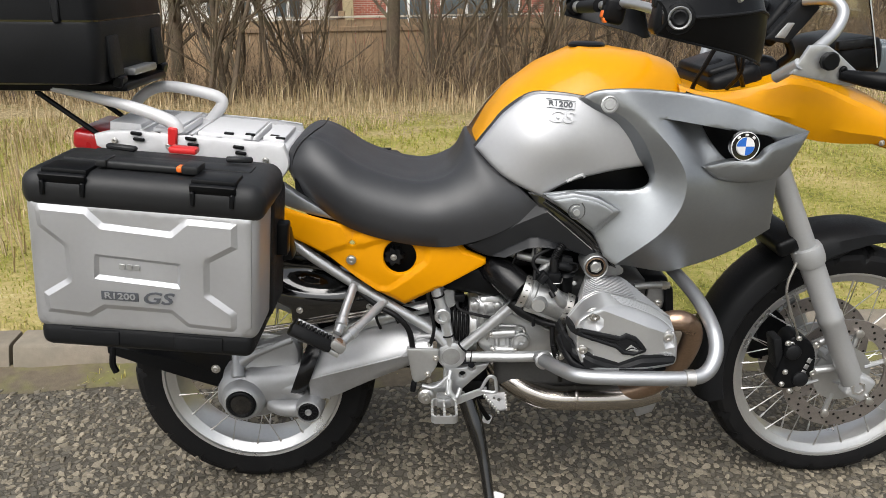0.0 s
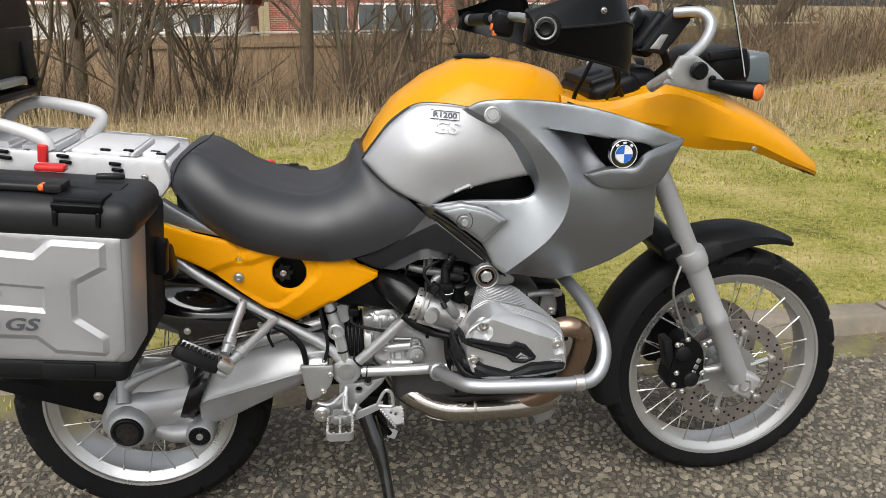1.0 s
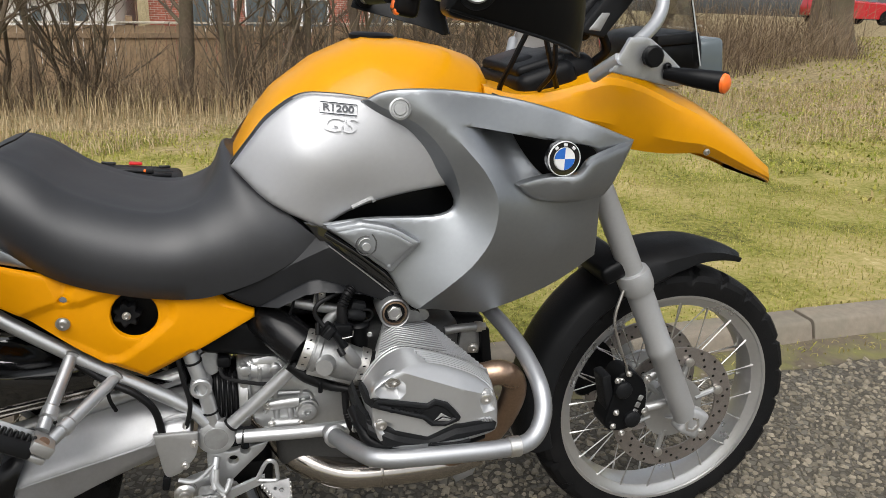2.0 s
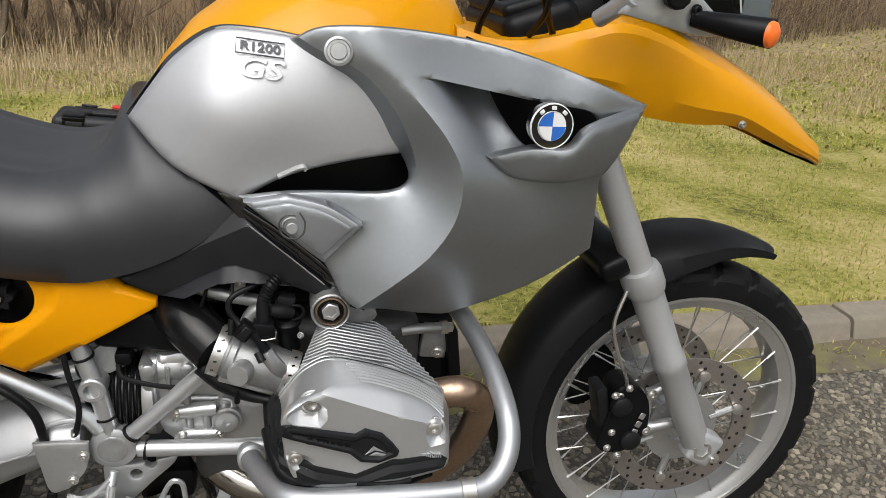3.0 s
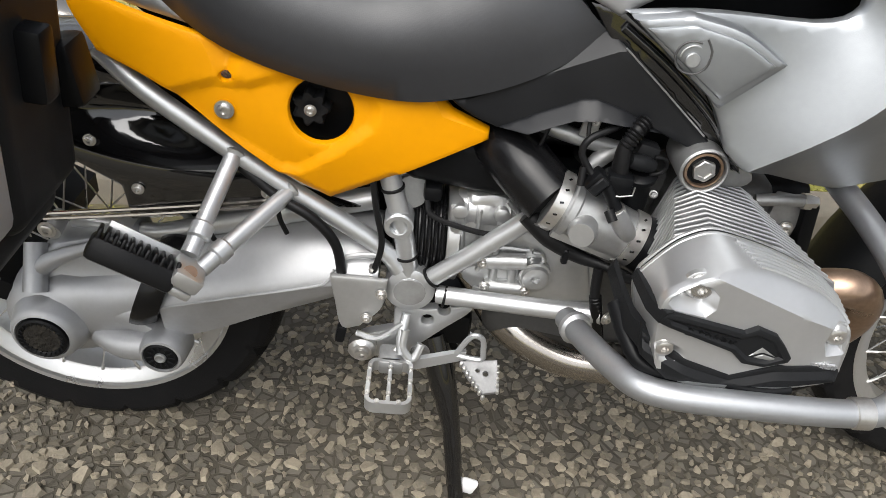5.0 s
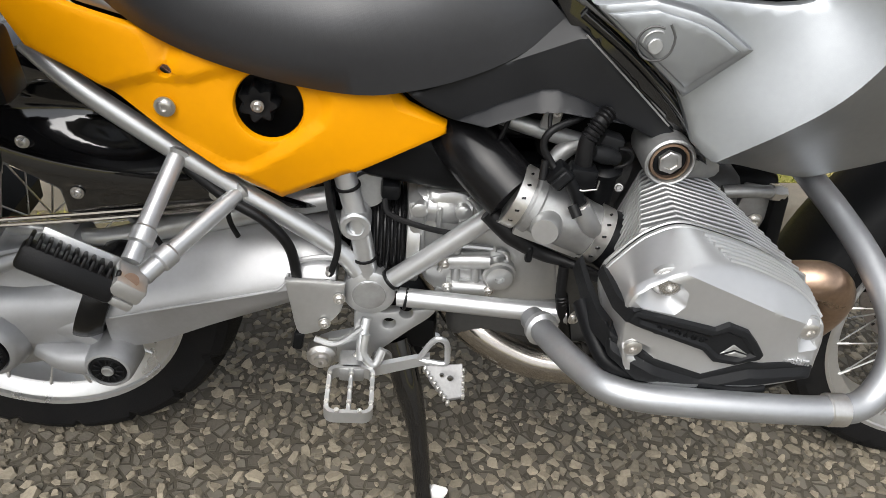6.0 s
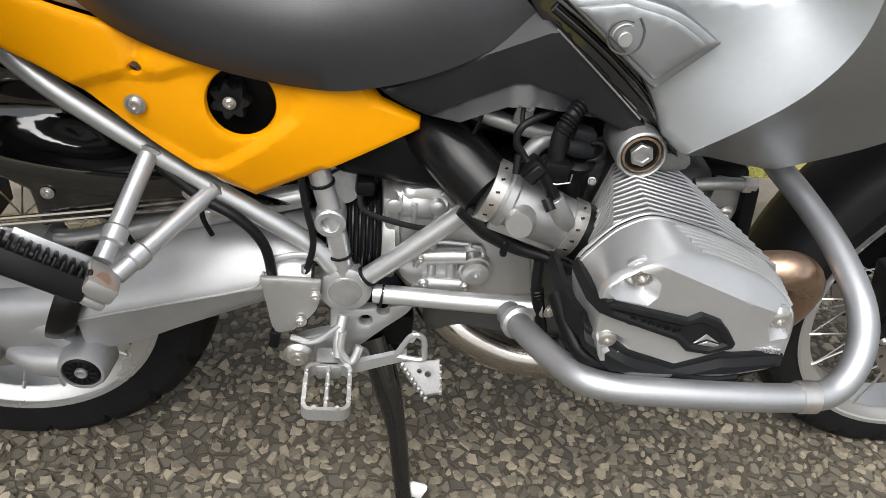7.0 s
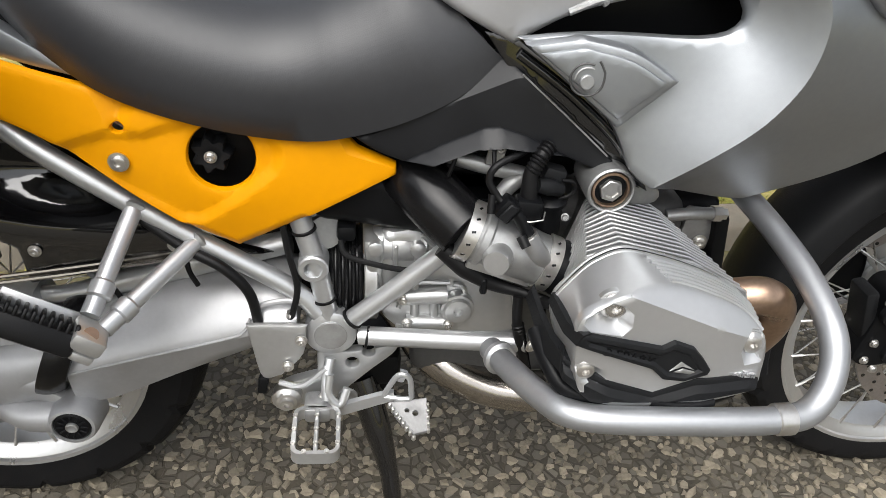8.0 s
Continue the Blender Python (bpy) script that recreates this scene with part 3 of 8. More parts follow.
brake_disc((1.507, -0.075, 0.327), 0.1525, 0.112, front_wheel)
brake_disc((1.507, 0.075, 0.327), 0.1525, 0.112, front_wheel)
for s in (-1, 1):
    cal_bm = panel(rounded([(1.318, 0.318), (1.345, 0.302), (1.392, 0.318), (1.414, 0.345), (1.413, 0.395), (1.398, 0.428), (1.366, 0.452), (1.340, 0.442), (1.330, 0.40), (1.322, 0.36)], (), 4), lambda x, z: -0.112 - 0.006 * math.exp(-((x - 1.372) / 0.02) ** 2), 0.052, 0.007, 0.010)
    for v in cal_bm.verts:
        v.co.y *= -s
    cal = part("brake_caliper", cal_bm, BLACK, bike, "black four-piston front brake caliper")
    part("caliper_bridge", box((1.322, s * 0.082, 0.395), (0.022, 0.05, 0.095), 0.006, (0, -14, 0), 2), BLACK_SOFT, cal)
    for x_, z_ in ((1.336, 0.318), (1.340, 0.352), (1.334, 0.432), (1.360, 0.446)):
        part("caliper_bolt", bolt((x_, s * 0.114, z_), 0.0055, (0, s, 0)), BOLT, cal)
    for dz in (-0.04, 0.035):
        part("piston_cover", lathe([(0, 0.02), (0.012, 0.02), (0.016, 0.015), (0.016, 0)], (1.362 - dz * 0.4, s * 0.112, 0.375 + dz), (0, s, 0), 16), BLACK_SOFT, cal)
    part("pad_pin", bolt((1.346, s * 0.11, 0.43), 0.006, (0, s, 0)), BOLT, cal)
    part("pad_pin", bolt((1.362, s * 0.11, 0.296), 0.006, (0, s, 0)), BOLT, cal)
    if s < 0:
        bm = bmesh.new()
        for k in range(3):
            box((1.384 + 0.005 * k, -0.1185, 0.352 + 0.017 * k), (0.013, 0.002, 0.012), 0.001, (0, -66, 0), 1, bm)
        part("maker_mark", bm, ALU_DULL, cal)
    # bracket between fork and caliper
    bm = tube([(1.455, s * 0.105, 0.45), (1.41, s * 0.098, 0.42)], 0.011, 10, 0)
    tube([(1.475, s * 0.105, 0.36), (1.412, s * 0.098, 0.345)], 0.011, 10, 0, bm)
    tube([(1.412, s * 0.098, 0.43), (1.412, s * 0.098, 0.335)], 0.009, 10, 0, bm)
    part("caliper_bracket", bm, ALU, bike)
    for p in ((1.412, 0.425), (1.412, 0.347)):
        part("screw", bolt((p[0], s * 0.108, p[1]), 0.008, (0, s, 0)), BOLT, bike)

# fork: slider, collar and stanchion on both sides
for s in (-1, 1):
    ax, up = Vector((1.507, s * 0.135, 0.33)), Vector((-0.452, 0, 0.892))
    slider = lathe([(-0.03, 0), (-0.03, 0.018), (-0.012, 0.024), (0.0, 0.0265), (0.10, 0.0275), (0.19, 0.0275), (0.195, 0.030), (0.215, 0.030), (0.22, 0.0275), (0.36, 0.0285), (0.363, 0.033), (0.375, 0.036), (0.40, 0.036), (0.41, 0.033), (0.412, 0.026)], ax, up, 32)
    leg = part("fork_leg", slider, FORK, bike, "silver front fork leg")
    part("stanchion", lathe([(0.40, 0.0245), (0.60, 0.0245), (0.70, 0.0245)], ax, up, 24), FORK, leg)
    part("axle_clamp", box((ax.x + 0.008, s * 0.138, ax.z - 0.002), (0.058, 0.042, 0.066), 0.010, (0, 27, 0), 3), FORK, leg)
    part("axle_end", lathe([(0, 0.019), (0.003, 0.019), (0.003, 0.0135), (-0.006, 0.0125), (-0.006, 0)], (ax.x, s * 0.158, ax.z), (0, s, 0), 6), BOLT, leg)
    part("screw", bolt((ax.x + 0.024, s * 0.158, ax.z - 0.02), 0.005, (0, s, 0)), BOLT, leg)
part("fork_bridge", box((1.285, 0, 0.70), (0.07, 0.30, 0.04), 0.012, (0, -27, 0), 3), BLACK, bike)
part("brake_hose", tube([(1.30, -0.15, 0.66), (1.285, -0.155, 0.60), (1.305, -0.15, 0.54), (1.345, -0.125, 0.47), (1.36, -0.10, 0.44)], 0.0035, 8), BOLT, bike)

# front mudguard: a shell that follows the tyre, with a visor ahead
def arc_shell(cx, cz, angles, radius, half_w, skirt):
    """A curved guard: cross-sections along an arc about the axle."""
    rings = []
    for k in range(25):
        u = k / 24
        a = radians(angles[0] + (angles[1] - angles[0]) * u)
        r, w, sk = radius(u), half_w(u), skirt(u)
        ring = []
        prof = [(-w, r - sk), (-w * 0.97, r - sk * 0.4), (-w * 0.82, r - 0.008), (-w * 0.45, r + 0.003), (0, r + 0.005), (w * 0.45, r + 0.003), (w * 0.82, r - 0.008), (w * 0.97, r - sk * 0.4), (w, r - sk)]
        prof += [(p[0] * 0.95, p[1] - 0.004) for p in reversed(prof)]
        for yy, rr in prof:
            ring.append((cx + rr * math.cos(a), yy, cz + rr * math.sin(a)))
        rings.append(ring)
    return loft(rings)


part("front_mudguard", arc_shell(1.507, 0.335, (88, 196), lambda u: 0.362 + 0.012 * (1 - u), lambda u: 0.074, lambda u: 0.055 if u > 0.12 else 0.02 + 0.29 * u), BLACK_SOFT, bike, "black plastic mudguard behind the front tyre")
part("mudguard_visor", arc_shell(1.495, 0.325, (65, 108), lambda u: 0.395 - 0.010 * abs(u - 0.5), lambda u: 0.038 + 0.05 * min(1, 1.6 * u), lambda u: 0.012 + 0.05 * u), BLACK_SOFT, bike, "grey-black visor over the front tyre")


# tank body
TOP = [(0.520, 0.870), (0.540, 0.925), (0.575, 0.992), (0.616, 1.045), (0.690, 1.100), (0.775, 1.138), (0.855, 1.136), (0.930, 1.124), (0.985, 1.108), (1.008, 1.070), (1.012, 1.03)]
WIDE = [(0.520, 0.10), (0.56, 0.140), (0.62, 0.174), (0.70, 0.194), (0.80, 0.203), (0.90, 0.198), (0.97, 0.18), (1.012, 0.15)]


def at(table, x):
    return float(np.interp(x, [p[0] for p in table], [p[1] for p in table]))


def tank_base(x):
    return float(np.interp(x, [0.52, 0.62, 0.72], [0.87, 0.88, 0.925]))


def tank_y(x, z, grow=0.0):
    base = tank_base(x)
    k = min((z - base) / max(at(TOP, x) - base, 0.01), 0.999) if z > base else 0.0
    return -(at(WIDE, x) * (1 - k ** 2.6) ** (1 / 2.6) + grow)


rings = []
for x, top in [(a, at(TOP, a)) for a in np.linspace(0.525, 1.012, 40)]:
    base = tank_base(x)
    w, h, ring = at(WIDE, x), top - base, []
    for k in range(25):
        a = math.pi * k / 24
        c, s = math.cos(a), math.sin(a)
        ring.append((x, -w * math.copysign(abs(c) ** (2 / 2.6), c), base + h * abs(s) ** (2 / 2.6)))
    ring += [(x, w * 0.7, base - 0.01), (x, -w * 0.7, base - 0.01)]
    rings.append(ring)
part("fuel_tank", loft(rings), GLOSS_YELLOW, bike, "glossy yellow fuel tank", 50)
part("filler_cap", lathe([(0, 0.042), (0.006, 0.042), (0.010, 0.036), (0.010, 0)], (0.80, 0, 1.134), (0, 0, 1), 28), BLACK, bike)
part("fairing_seam", tube([(0.985, tank_y(0.96, 1.02) - 0.001, 1.055), (1.04, -0.16, 1.035)], 0.002, 6, 0), BLACK, bike)

# silver knee panels with a dark seam above
knee = rounded([(0.540, 0.925), (0.572, 0.970), (0.605, 1.010), (0.655, 1.046), (0.71, 1.050), (0.790, 1.042), (0.860, 0.975), (0.912, 0.905), (0.82, 0.888), (0.740, 0.864), (0.684, 0.830), (0.60, 0.872)], (0, 5, 7, 10))
knee_base = field([(0.54, 0.925, -0.142), (0.605, 1.01, -0.158), (0.66, 1.046, -0.172), (0.77, 1.044, -0.196), (0.65, 0.96, -0.206), (0.75, 0.96, -0.215), (0.83, 0.965, -0.214), (0.89, 0.91, -0.216), (0.69, 0.84, -0.208), (0.76, 0.872, -0.212), (0.60, 0.88, -0.190)], 1e-4)


knee_f = knee_base
kp = part("knee_panel", panel(knee, knee_f, 0.006, 0.007, 0.012), SILVER, bike, "silver tank side panel", 50)
mirrored(kp)
part("panel_seam", panel(rounded([(0.536, 0.928), (0.569, 0.973), (0.602, 1.014), (0.653, 1.050), (0.71, 1.054), (0.765, 1.048), (0.76, 1.035), (0.70, 1.03), (0.62, 0.99), (0.56, 0.93)], (0, 5)), lambda x, z: knee_f(x, z) + 0.008, 0.004, 0.002, 0.02), GLOSS, kp)

# grey side fairing
fair = rounded([(0.751, 1.044), (0.793, 1.064), (0.879, 1.068), (0.995, 1.057), (1.104, 1.030), (1.222, 0.989), (1.194, 0.913), (1.176, 0.880), (1.192, 0.764), (1.095, 0.706), (0.998, 0.671), (0.955, 0.667), (0.844, 0.697), (0.818, 0.712), (0.787, 0.766), (0.724, 0.822), (0.684, 0.842), (0.751, 0.853), (0.865, 0.857), (0.904, 0.876), (0.889, 0.915), (0.843, 0.962)],
               (0, 5, 8, 13, 16), 4)
scoop = rounded([(1.010, 0.9965), (1.072, 0.987), (1.131, 0.980), (1.152, 0.966), (1.146, 0.948), (1.10, 0.928), (1.062, 0.926), (1.032, 0.956)], (0,), 4)
# the blade's crest (x, z, y): it faces the sky behind it, and the belly ahead of it is undercut
CREST = [(0.755, 1.052, -0.212), (0.800, 1.045, -0.226), (0.850, 1.028, -0.242), (0.885, 1.005, -0.253), (0.918, 0.972, -0.268), (0.948, 0.935, -0.283), (0.966, 0.893, -0.294), (0.960, 0.838, -0.299), (0.930, 0.787, -0.298), (0.888, 0.745, -0.290), (0.842, 0.702, -0.274)]
RIDGE3 = spline(CREST, 6)
RIDGE = [p.to_2d() for p in RIDGE3]
crest = [tuple(p) for p in RIDGE3[::3]]
FLANGE = [p.to_2d() for p in spline([(0.765, 1.046, 0), (0.784, 1.036, 0), (0.842, 1.009, 0), (0.884, 0.963, 0), (0.910, 0.905, 0), (0.908, 0.868, 0)], 6)]
LIP = [p.to_2d() for p in spline([(0.880, 1.017, 0), (0.929, 1.011, 0), (1.016, 0.997, 0), (1.072, 0.987, 0)], 8)]
blade_side = field(crest + [(0.784, 1.036, -0.220), (0.842, 1.009, -0.236), (0.884, 0.963, -0.249), (0.910, 0.905, -0.253), (0.905, 0.866, -0.254), (0.878, 0.848, -0.252), (0.836, 0.806, -0.247), (0.80, 0.765, -0.243), (0.74, 0.84, -0.234), (0.820, 0.714, -0.258), (0.879, 1.066, -0.234)], 2e-5)
belly_side = field(crest + [(0.784, 1.036, -0.220), (0.842, 1.009, -0.236), (0.879, 1.066, -0.234), (1.0, 1.055, -0.248), (1.1, 1.03, -0.256), (1.217, 0.99, -0.262), (0.94, 1.018, -0.254), (1.04, 1.0, -0.264), (1.131, 0.981, -0.270), (1.0, 0.935, -0.270), (1.03, 0.89, -0.276), (1.18, 0.90, -0.250),
                            (1.02, 0.82, -0.277), (1.10, 0.80, -0.262), (1.185, 0.77, -0.222), (1.09, 0.71, -0.226), (1.0, 0.675, -0.226), (0.93, 0.670, -0.236), (0.87, 0.69, -0.254), (1.0, 0.745, -0.256), (0.94, 0.735, -0.262)], 2e-5)


def side_of(q, line):
    """Distance to a line of points, and whether q lies on its left."""
    best, k = min(((q - p).length, i) for i, p in enumerate(line))
    a, b = line[max(k - 1, 0)], line[min(k + 1, len(line) - 1)]
    return (b - a).cross(q - a) > 0, abs((b - a).normalized().cross(q - line[k])), best


def blade_f(x, z):
    q = Vector((x, z))
    ahead = side_of(q, RIDGE)[0]
    if not ahead:
        y = blade_side(x, z)
        left, d, _ = side_of(q, FLANGE)
        if not left and z > 0.86:
            u = min(1.0, (z - 0.86) / 0.05)
            y += 1.35 * d * u * u * (3 - 2 * u)
        return y
    y = belly_side(x, z)
    below, d, best = side_of(q, LIP)
    if not below and best < 0.12:
        u = max(0.0, min(1.0, (x - 0.885) / 0.125))
        y += 0.046 * u * u * (3 - 2 * u) * math.exp(-(best / 0.05) ** 2) * min(1.0, side_of(q, RIDGE)[2] / 0.05) ** 2 * max(0.0, min(1.0, (1.10 - x) / 0.04))
    return y


low_lip = [p + Vector((0, -0.003)) for p in LIP]
fp = part("side_fairing", panel(fair, blade_f, 0.005, 0.0045, 0.009, [scoop], [RIDGE, FLANGE, LIP, low_lip]), GREY, bike, "satin grey metallic side fairing", 26)
mirrored(fp)
lip = rounded([(0.999, 0.918), (1.055, 0.936), (1.100, 0.940), (1.128, 0.966), (1.216, 0.988), (1.172, 0.905), (1.145, 0.891), (1.044, 0.889)], (0, 4), 4)
lip_f = field([(0.999, 0.918, -0.282), (1.06, 0.935, -0.300), (1.13, 0.965, -0.306), (1.21, 0.988, -0.276), (1.17, 0.905, -0.284), (1.145, 0.892, -0.284), (1.044, 0.89, -0.288), (1.10, 0.915, -0.312)])
part("fairing_lip", panel(lip, lip_f, 0.012, 0.008, 0.01), GREY, fp)
part("scoop_lining", panel(rounded([(0.87, 1.04), (1.0, 1.035), (1.13, 1.01), (1.185, 0.97), (1.16, 0.92), (1.0, 0.89), (0.93, 0.95)]), flat(-0.205), 0.004, 0.004, 0.02), BLACK, fp)
# round badge: black ring, quartered disc
b0 = (1.074, -0.294, 0.965)
bx = Vector((0.05, -1, 0.02)).normalized()
badge = part("badge", lathe([(-0.01, 0.0285), (0.004, 0.029), (0.006, 0.0277), (0.0055, 0.019), (0.0055, 0)], b0, bx, 40), GLOSS, fp, "round badge quartered in blue and white")
part("badge_ring", lathe([(0.0045, 0.0296), (0.0072, 0.029), (0.0072, 0.0280), (0.0045, 0.0276), (0.0045, 0.0296)], b0, bx, 40), WHITE, badge)
part("badge_ring", lathe([(0.0055, 0.0194), (0.0072, 0.0188), (0.0055, 0.0180)], b0, bx, 40), WHITE, badge)
for q in range(4):
    bm = bmesh.new()
    c = Vector(b0) + bx * 0.0066
    pts = [c] + [c + 0.0182 * (math.cos(a) * Vector((1, 0.05, 0)) + math.sin(a) * Vector((0, 0.02, 1))) for a in np.linspace(q * math.pi / 2, (q + 1) * math.pi / 2, 9)]
    f = bm.faces.new([bm.verts.new(p) for p in pts])
    e = bmesh.ops.extrude_face_region(bm, geom=[f])
    bmesh.ops.translate(bm, vec=bx * 0.0012, verts=[v for v in e["geom"] if isinstance(v, bmesh.types.BMVert)])
    part("badge_quarter", bm, BLUE if q % 2 else WHITE, badge)
for a in (130, 90, 50):
    part("badge_mark", box((b0[0] + 0.0235 * math.cos(radians(a)), b0[1] - 0.007, b0[2] + 0.0235 * math.sin(radians(a))), (0.0068, 0.002, 0.005), 0.0008, (0, 90 - a, 0), 1), WHITE, badge)
fs = part("fairing_screw", lathe([(0, 0.018), (0.003, 0.018), (0.004, 0.015), (0.002, 0.014), (0.002, 0.011), (0.004, 0.010), (0.004, 0)], (0.809, -0.232, 1.036), (-0.05, -1, 0.25), 24), ALU_DULL, fp)

# triangular lock panel below the tank
key = rounded([(0.690, 0.840), (0.745, 0.852), (0.797, 0.844), (0.843, 0.819), (0.793, 0.763)], (0, 1, 3, 4), 4)
key_f = field([(0.688, 0.842, -0.240), (0.748, 0.861, -0.248), (0.797, 0.855, -0.262), (0.84, 0.82, -0.272), (0.793, 0.763, -0.262), (0.75, 0.82, -0.252)])
kpn = part("lock_panel", panel(key, key_f, 0.02, 0.005, 0.01), GREY, bike, "grey triangular panel with an embossed turn fastener")
part("panel_ridge", panel(rounded([(0.704, 0.834), (0.748, 0.844), (0.794, 0.836), (0.831, 0.817), (0.790, 0.774)], (0, 1, 3, 4), 4), lambda x, z: key_f(x, z) - 0.003, 0.006, 0.003, 0.01), GREY, kpn)
part("turn_fastener", lathe([(-0.004, 0.0075), (0.002, 0.0075), (0.0028, 0.0066), (0.0028, 0)], (0.752, -0.2565, 0.811), (0, -1, 0.1), 24), ALU_DULL, kpn)
mark = [(0.752 + 0.0165 * math.cos(radians(a)), 0.813 + 0.0165 * math.sin(radians(a))) for a in range(70, 361, 20)] + [(0.7685, 0.822), (0.762, 0.833)]
part("fastener_mark", tube([(x, key_f(x, z) - 0.0028, z) for x, z in mark], 0.0013, 8, 2), DARK_CAST_AND_SHADE, kpn)
part("fastener_mark", tube([(0.752 + 0.0125 * math.cos(radians(a)), key_f(0.752, 0.813) - 0.0028, 0.813 + 0.0125 * math.sin(radians(a))) for a in range(-20, 200, 20)], 0.0010, 8, 2), ALU, kpn)
mirrored(kpn)


# seat
SEAT_ROWS = [  # top x z, bottom x z, half width
    (0.112, 0.868, 0.124, 0.850, 0.090), (0.117, 0.905, 0.138, 0.838, 0.126), (0.136, 0.936, 0.165, 0.816, 0.150), (0.172, 0.953, 0.200, 0.789, 0.168),
    (0.220, 0.936, 0.250, 0.757, 0.182), (0.280, 0.894, 0.310, 0.735, 0.190), (0.355, 0.866, 0.390, 0.718, 0.196), (0.425, 0.856, 0.470, 0.712, 0.199), (0.480, 0.873, 0.525, 0.722, 0.202), (0.505, 0.902, 0.578, 0.741, 0.204), (0.520, 0.938, 0.632, 0.770, 0.203), (0.528, 0.944, 0.680, 0.808, 0.190)]
fine = []
for i, c in enumerate(zip(*SEAT_ROWS)):
    fine.append([p.x for p in spline([(v, 0, 0) for v in c], 4)])
rings = []
for k, (xt, zt, xb, zb, w) in enumerate(zip(*fine)):
    ring, front = [], max(0.0, (k - 32) / 12)
    for j in range(33):
        a = math.pi * j / 32
        c, s = math.cos(a), math.sin(a)
        up = abs(s) ** (0.62 + 0.5 * front)
        yy = -w * math.copysign(abs(c) ** (0.55 + 0.35 * front), c) * (1 + 0.06 * math.sin(math.pi * up))
        dish = 0.010 * (1 - abs(c)) * (1 - front) if s > 0.9 else 0
        ring.append((xb + (xt - xb) * up, yy, zb + (zt - zb) * up - dish))
    ring += [(xb, w * 0.8, zb - 0.012), (xb, -w * 0.8, zb - 0.012)]
    rings.append(ring)
seat = part("seat", loft(rings), SEAT, bike, "black textured vinyl rider seat", 60)
part("seat_base", loft([[(x, -0.146, z + 0.015), (x, 0.146, z + 0.015), (x, 0.146, z - 0.05), (x, -0.146, z - 0.05)] for x, z in ((0.14, 0.84), (0.20, 0.795), (0.25, 0.766), (0.31, 0.748), (0.39, 0.727), (0.47, 0.711), (0.60, 0.70))]), BLACK, seat)
part("seat_piping", tube([(0.150, -0.146, 0.842), (0.136, -0.138, 0.885), (0.150, -0.128, 0.925), (0.180, -0.10, 0.950), (0.195, -0.05, 0.956), (0.197, 0, 0.957), (0.195, 0.05, 0.956)], 0.0016, 6), HOSE, seat)

# yellow tail panel with round opening
tail = rounded([(0.100, 0.798), (0.165, 0.777), (0.238, 0.760), (0.349, 0.742), (0.441, 0.724), (0.507, 0.716), (0.525, 0.698), (0.569, 0.681), (0.569, 0.668), (0.480, 0.617), (0.384, 0.563), (0.329, 0.596), (0.276, 0.634), (0.198, 0.692), (0.124, 0.728), (0.098, 0.775)], (0, 5, 6, 7, 8, 10, 11, 14), 4)
tail_f = field([(0.10, 0.81, -0.168), (0.12, 0.74, -0.176), (0.2, 0.70, -0.184), (0.35, 0.74, -0.182), (0.5, 0.715, -0.186), (0.568, 0.675, -0.190), (0.384, 0.565, -0.182), (0.264, 0.678, -0.192), (0.45, 0.66, -0.194), (0.37, 0.63, -0.196), (0.22, 0.75, -0.180)])
hollow_f, hollow_l = step_in([(0.185, 0.690), (0.25, 0.7145), (0.289, 0.714), (0.342, 0.731), (0.40, 0.745), (0.428, 0.724), (0.444, 0.694), (0.437, 0.668), (0.39, 0.629), (0.352, 0.603), (0.325, 0.600), (0.25, 0.645)], 0.007, 0.013)
dent_f, dent_l = step_in([(0.238, 0.764), (0.292, 0.757), (0.287, 0.735), (0.269, 0.711), (0.258, 0.716)], 0.009, 0.014)
tip_f, tip_l = step_in([(0.495, 0.725), (0.5125, 0.6925), (0.580, 0.6735), (0.60, 0.70), (0.53, 0.74)], 0.007, 0.009)
foot_f, foot_l = step_in([(0.30, 0.60), (0.332, 0.603), (0.350, 0.598), (0.384, 0.575), (0.46, 0.618), (0.50, 0.60), (0.40, 0.53), (0.30, 0.57)], 0.005, 0.008)
tp = part("tail_panel", panel(tail, lambda x, z: tail_f(x, z) + hollow_f(x, z) + dent_f(x, z) + tip_f(x, z) + foot_f(x, z), 0.005, 0.005, 0.007, [disc_outline(0.3735, 0.683, 0.0372, 0.0385, 32), disc_outline(0.2665, 0.715, 0.0065, 0.0055, 10)], [*hollow_l, *dent_l, *tip_l, *foot_l]), YELLOW, bike, "glossy yellow tail side panel", 32)
mirrored(tp)
part("panel_screw", bolt((0.2645, -0.190, 0.678), 0.0085), BOLT, tp)
part("opening_back", panel(disc_outline(0.372, 0.683, 0.06), flat(-0.135), 0.004, 0.004, 0.03), BLACK, bike)
# preload knob inside the opening
bm = loft([[(0.359 + (r + w * math.cos(7 * a)) * math.cos(a), -0.166 - d, 0.677 + (r + w * math.cos(7 * a)) * math.sin(a)) for a in (math.tau * k / 84 for k in range(84))] for d, r, w in ((-0.035, 0.020, 0.0035), (-0.001, 0.020, 0.0035), (0.002, 0.018, 0.003), (0.002, 0.012, 0.0), (0.0, 0.009, 0.0))])
kn = part("adjuster_knob", bm, BLACK_SOFT, bike, "black lobed adjuster knob")
part("knob_screw", bolt((0.359, -0.170, 0.677), 0.0055), BOLT, kn)

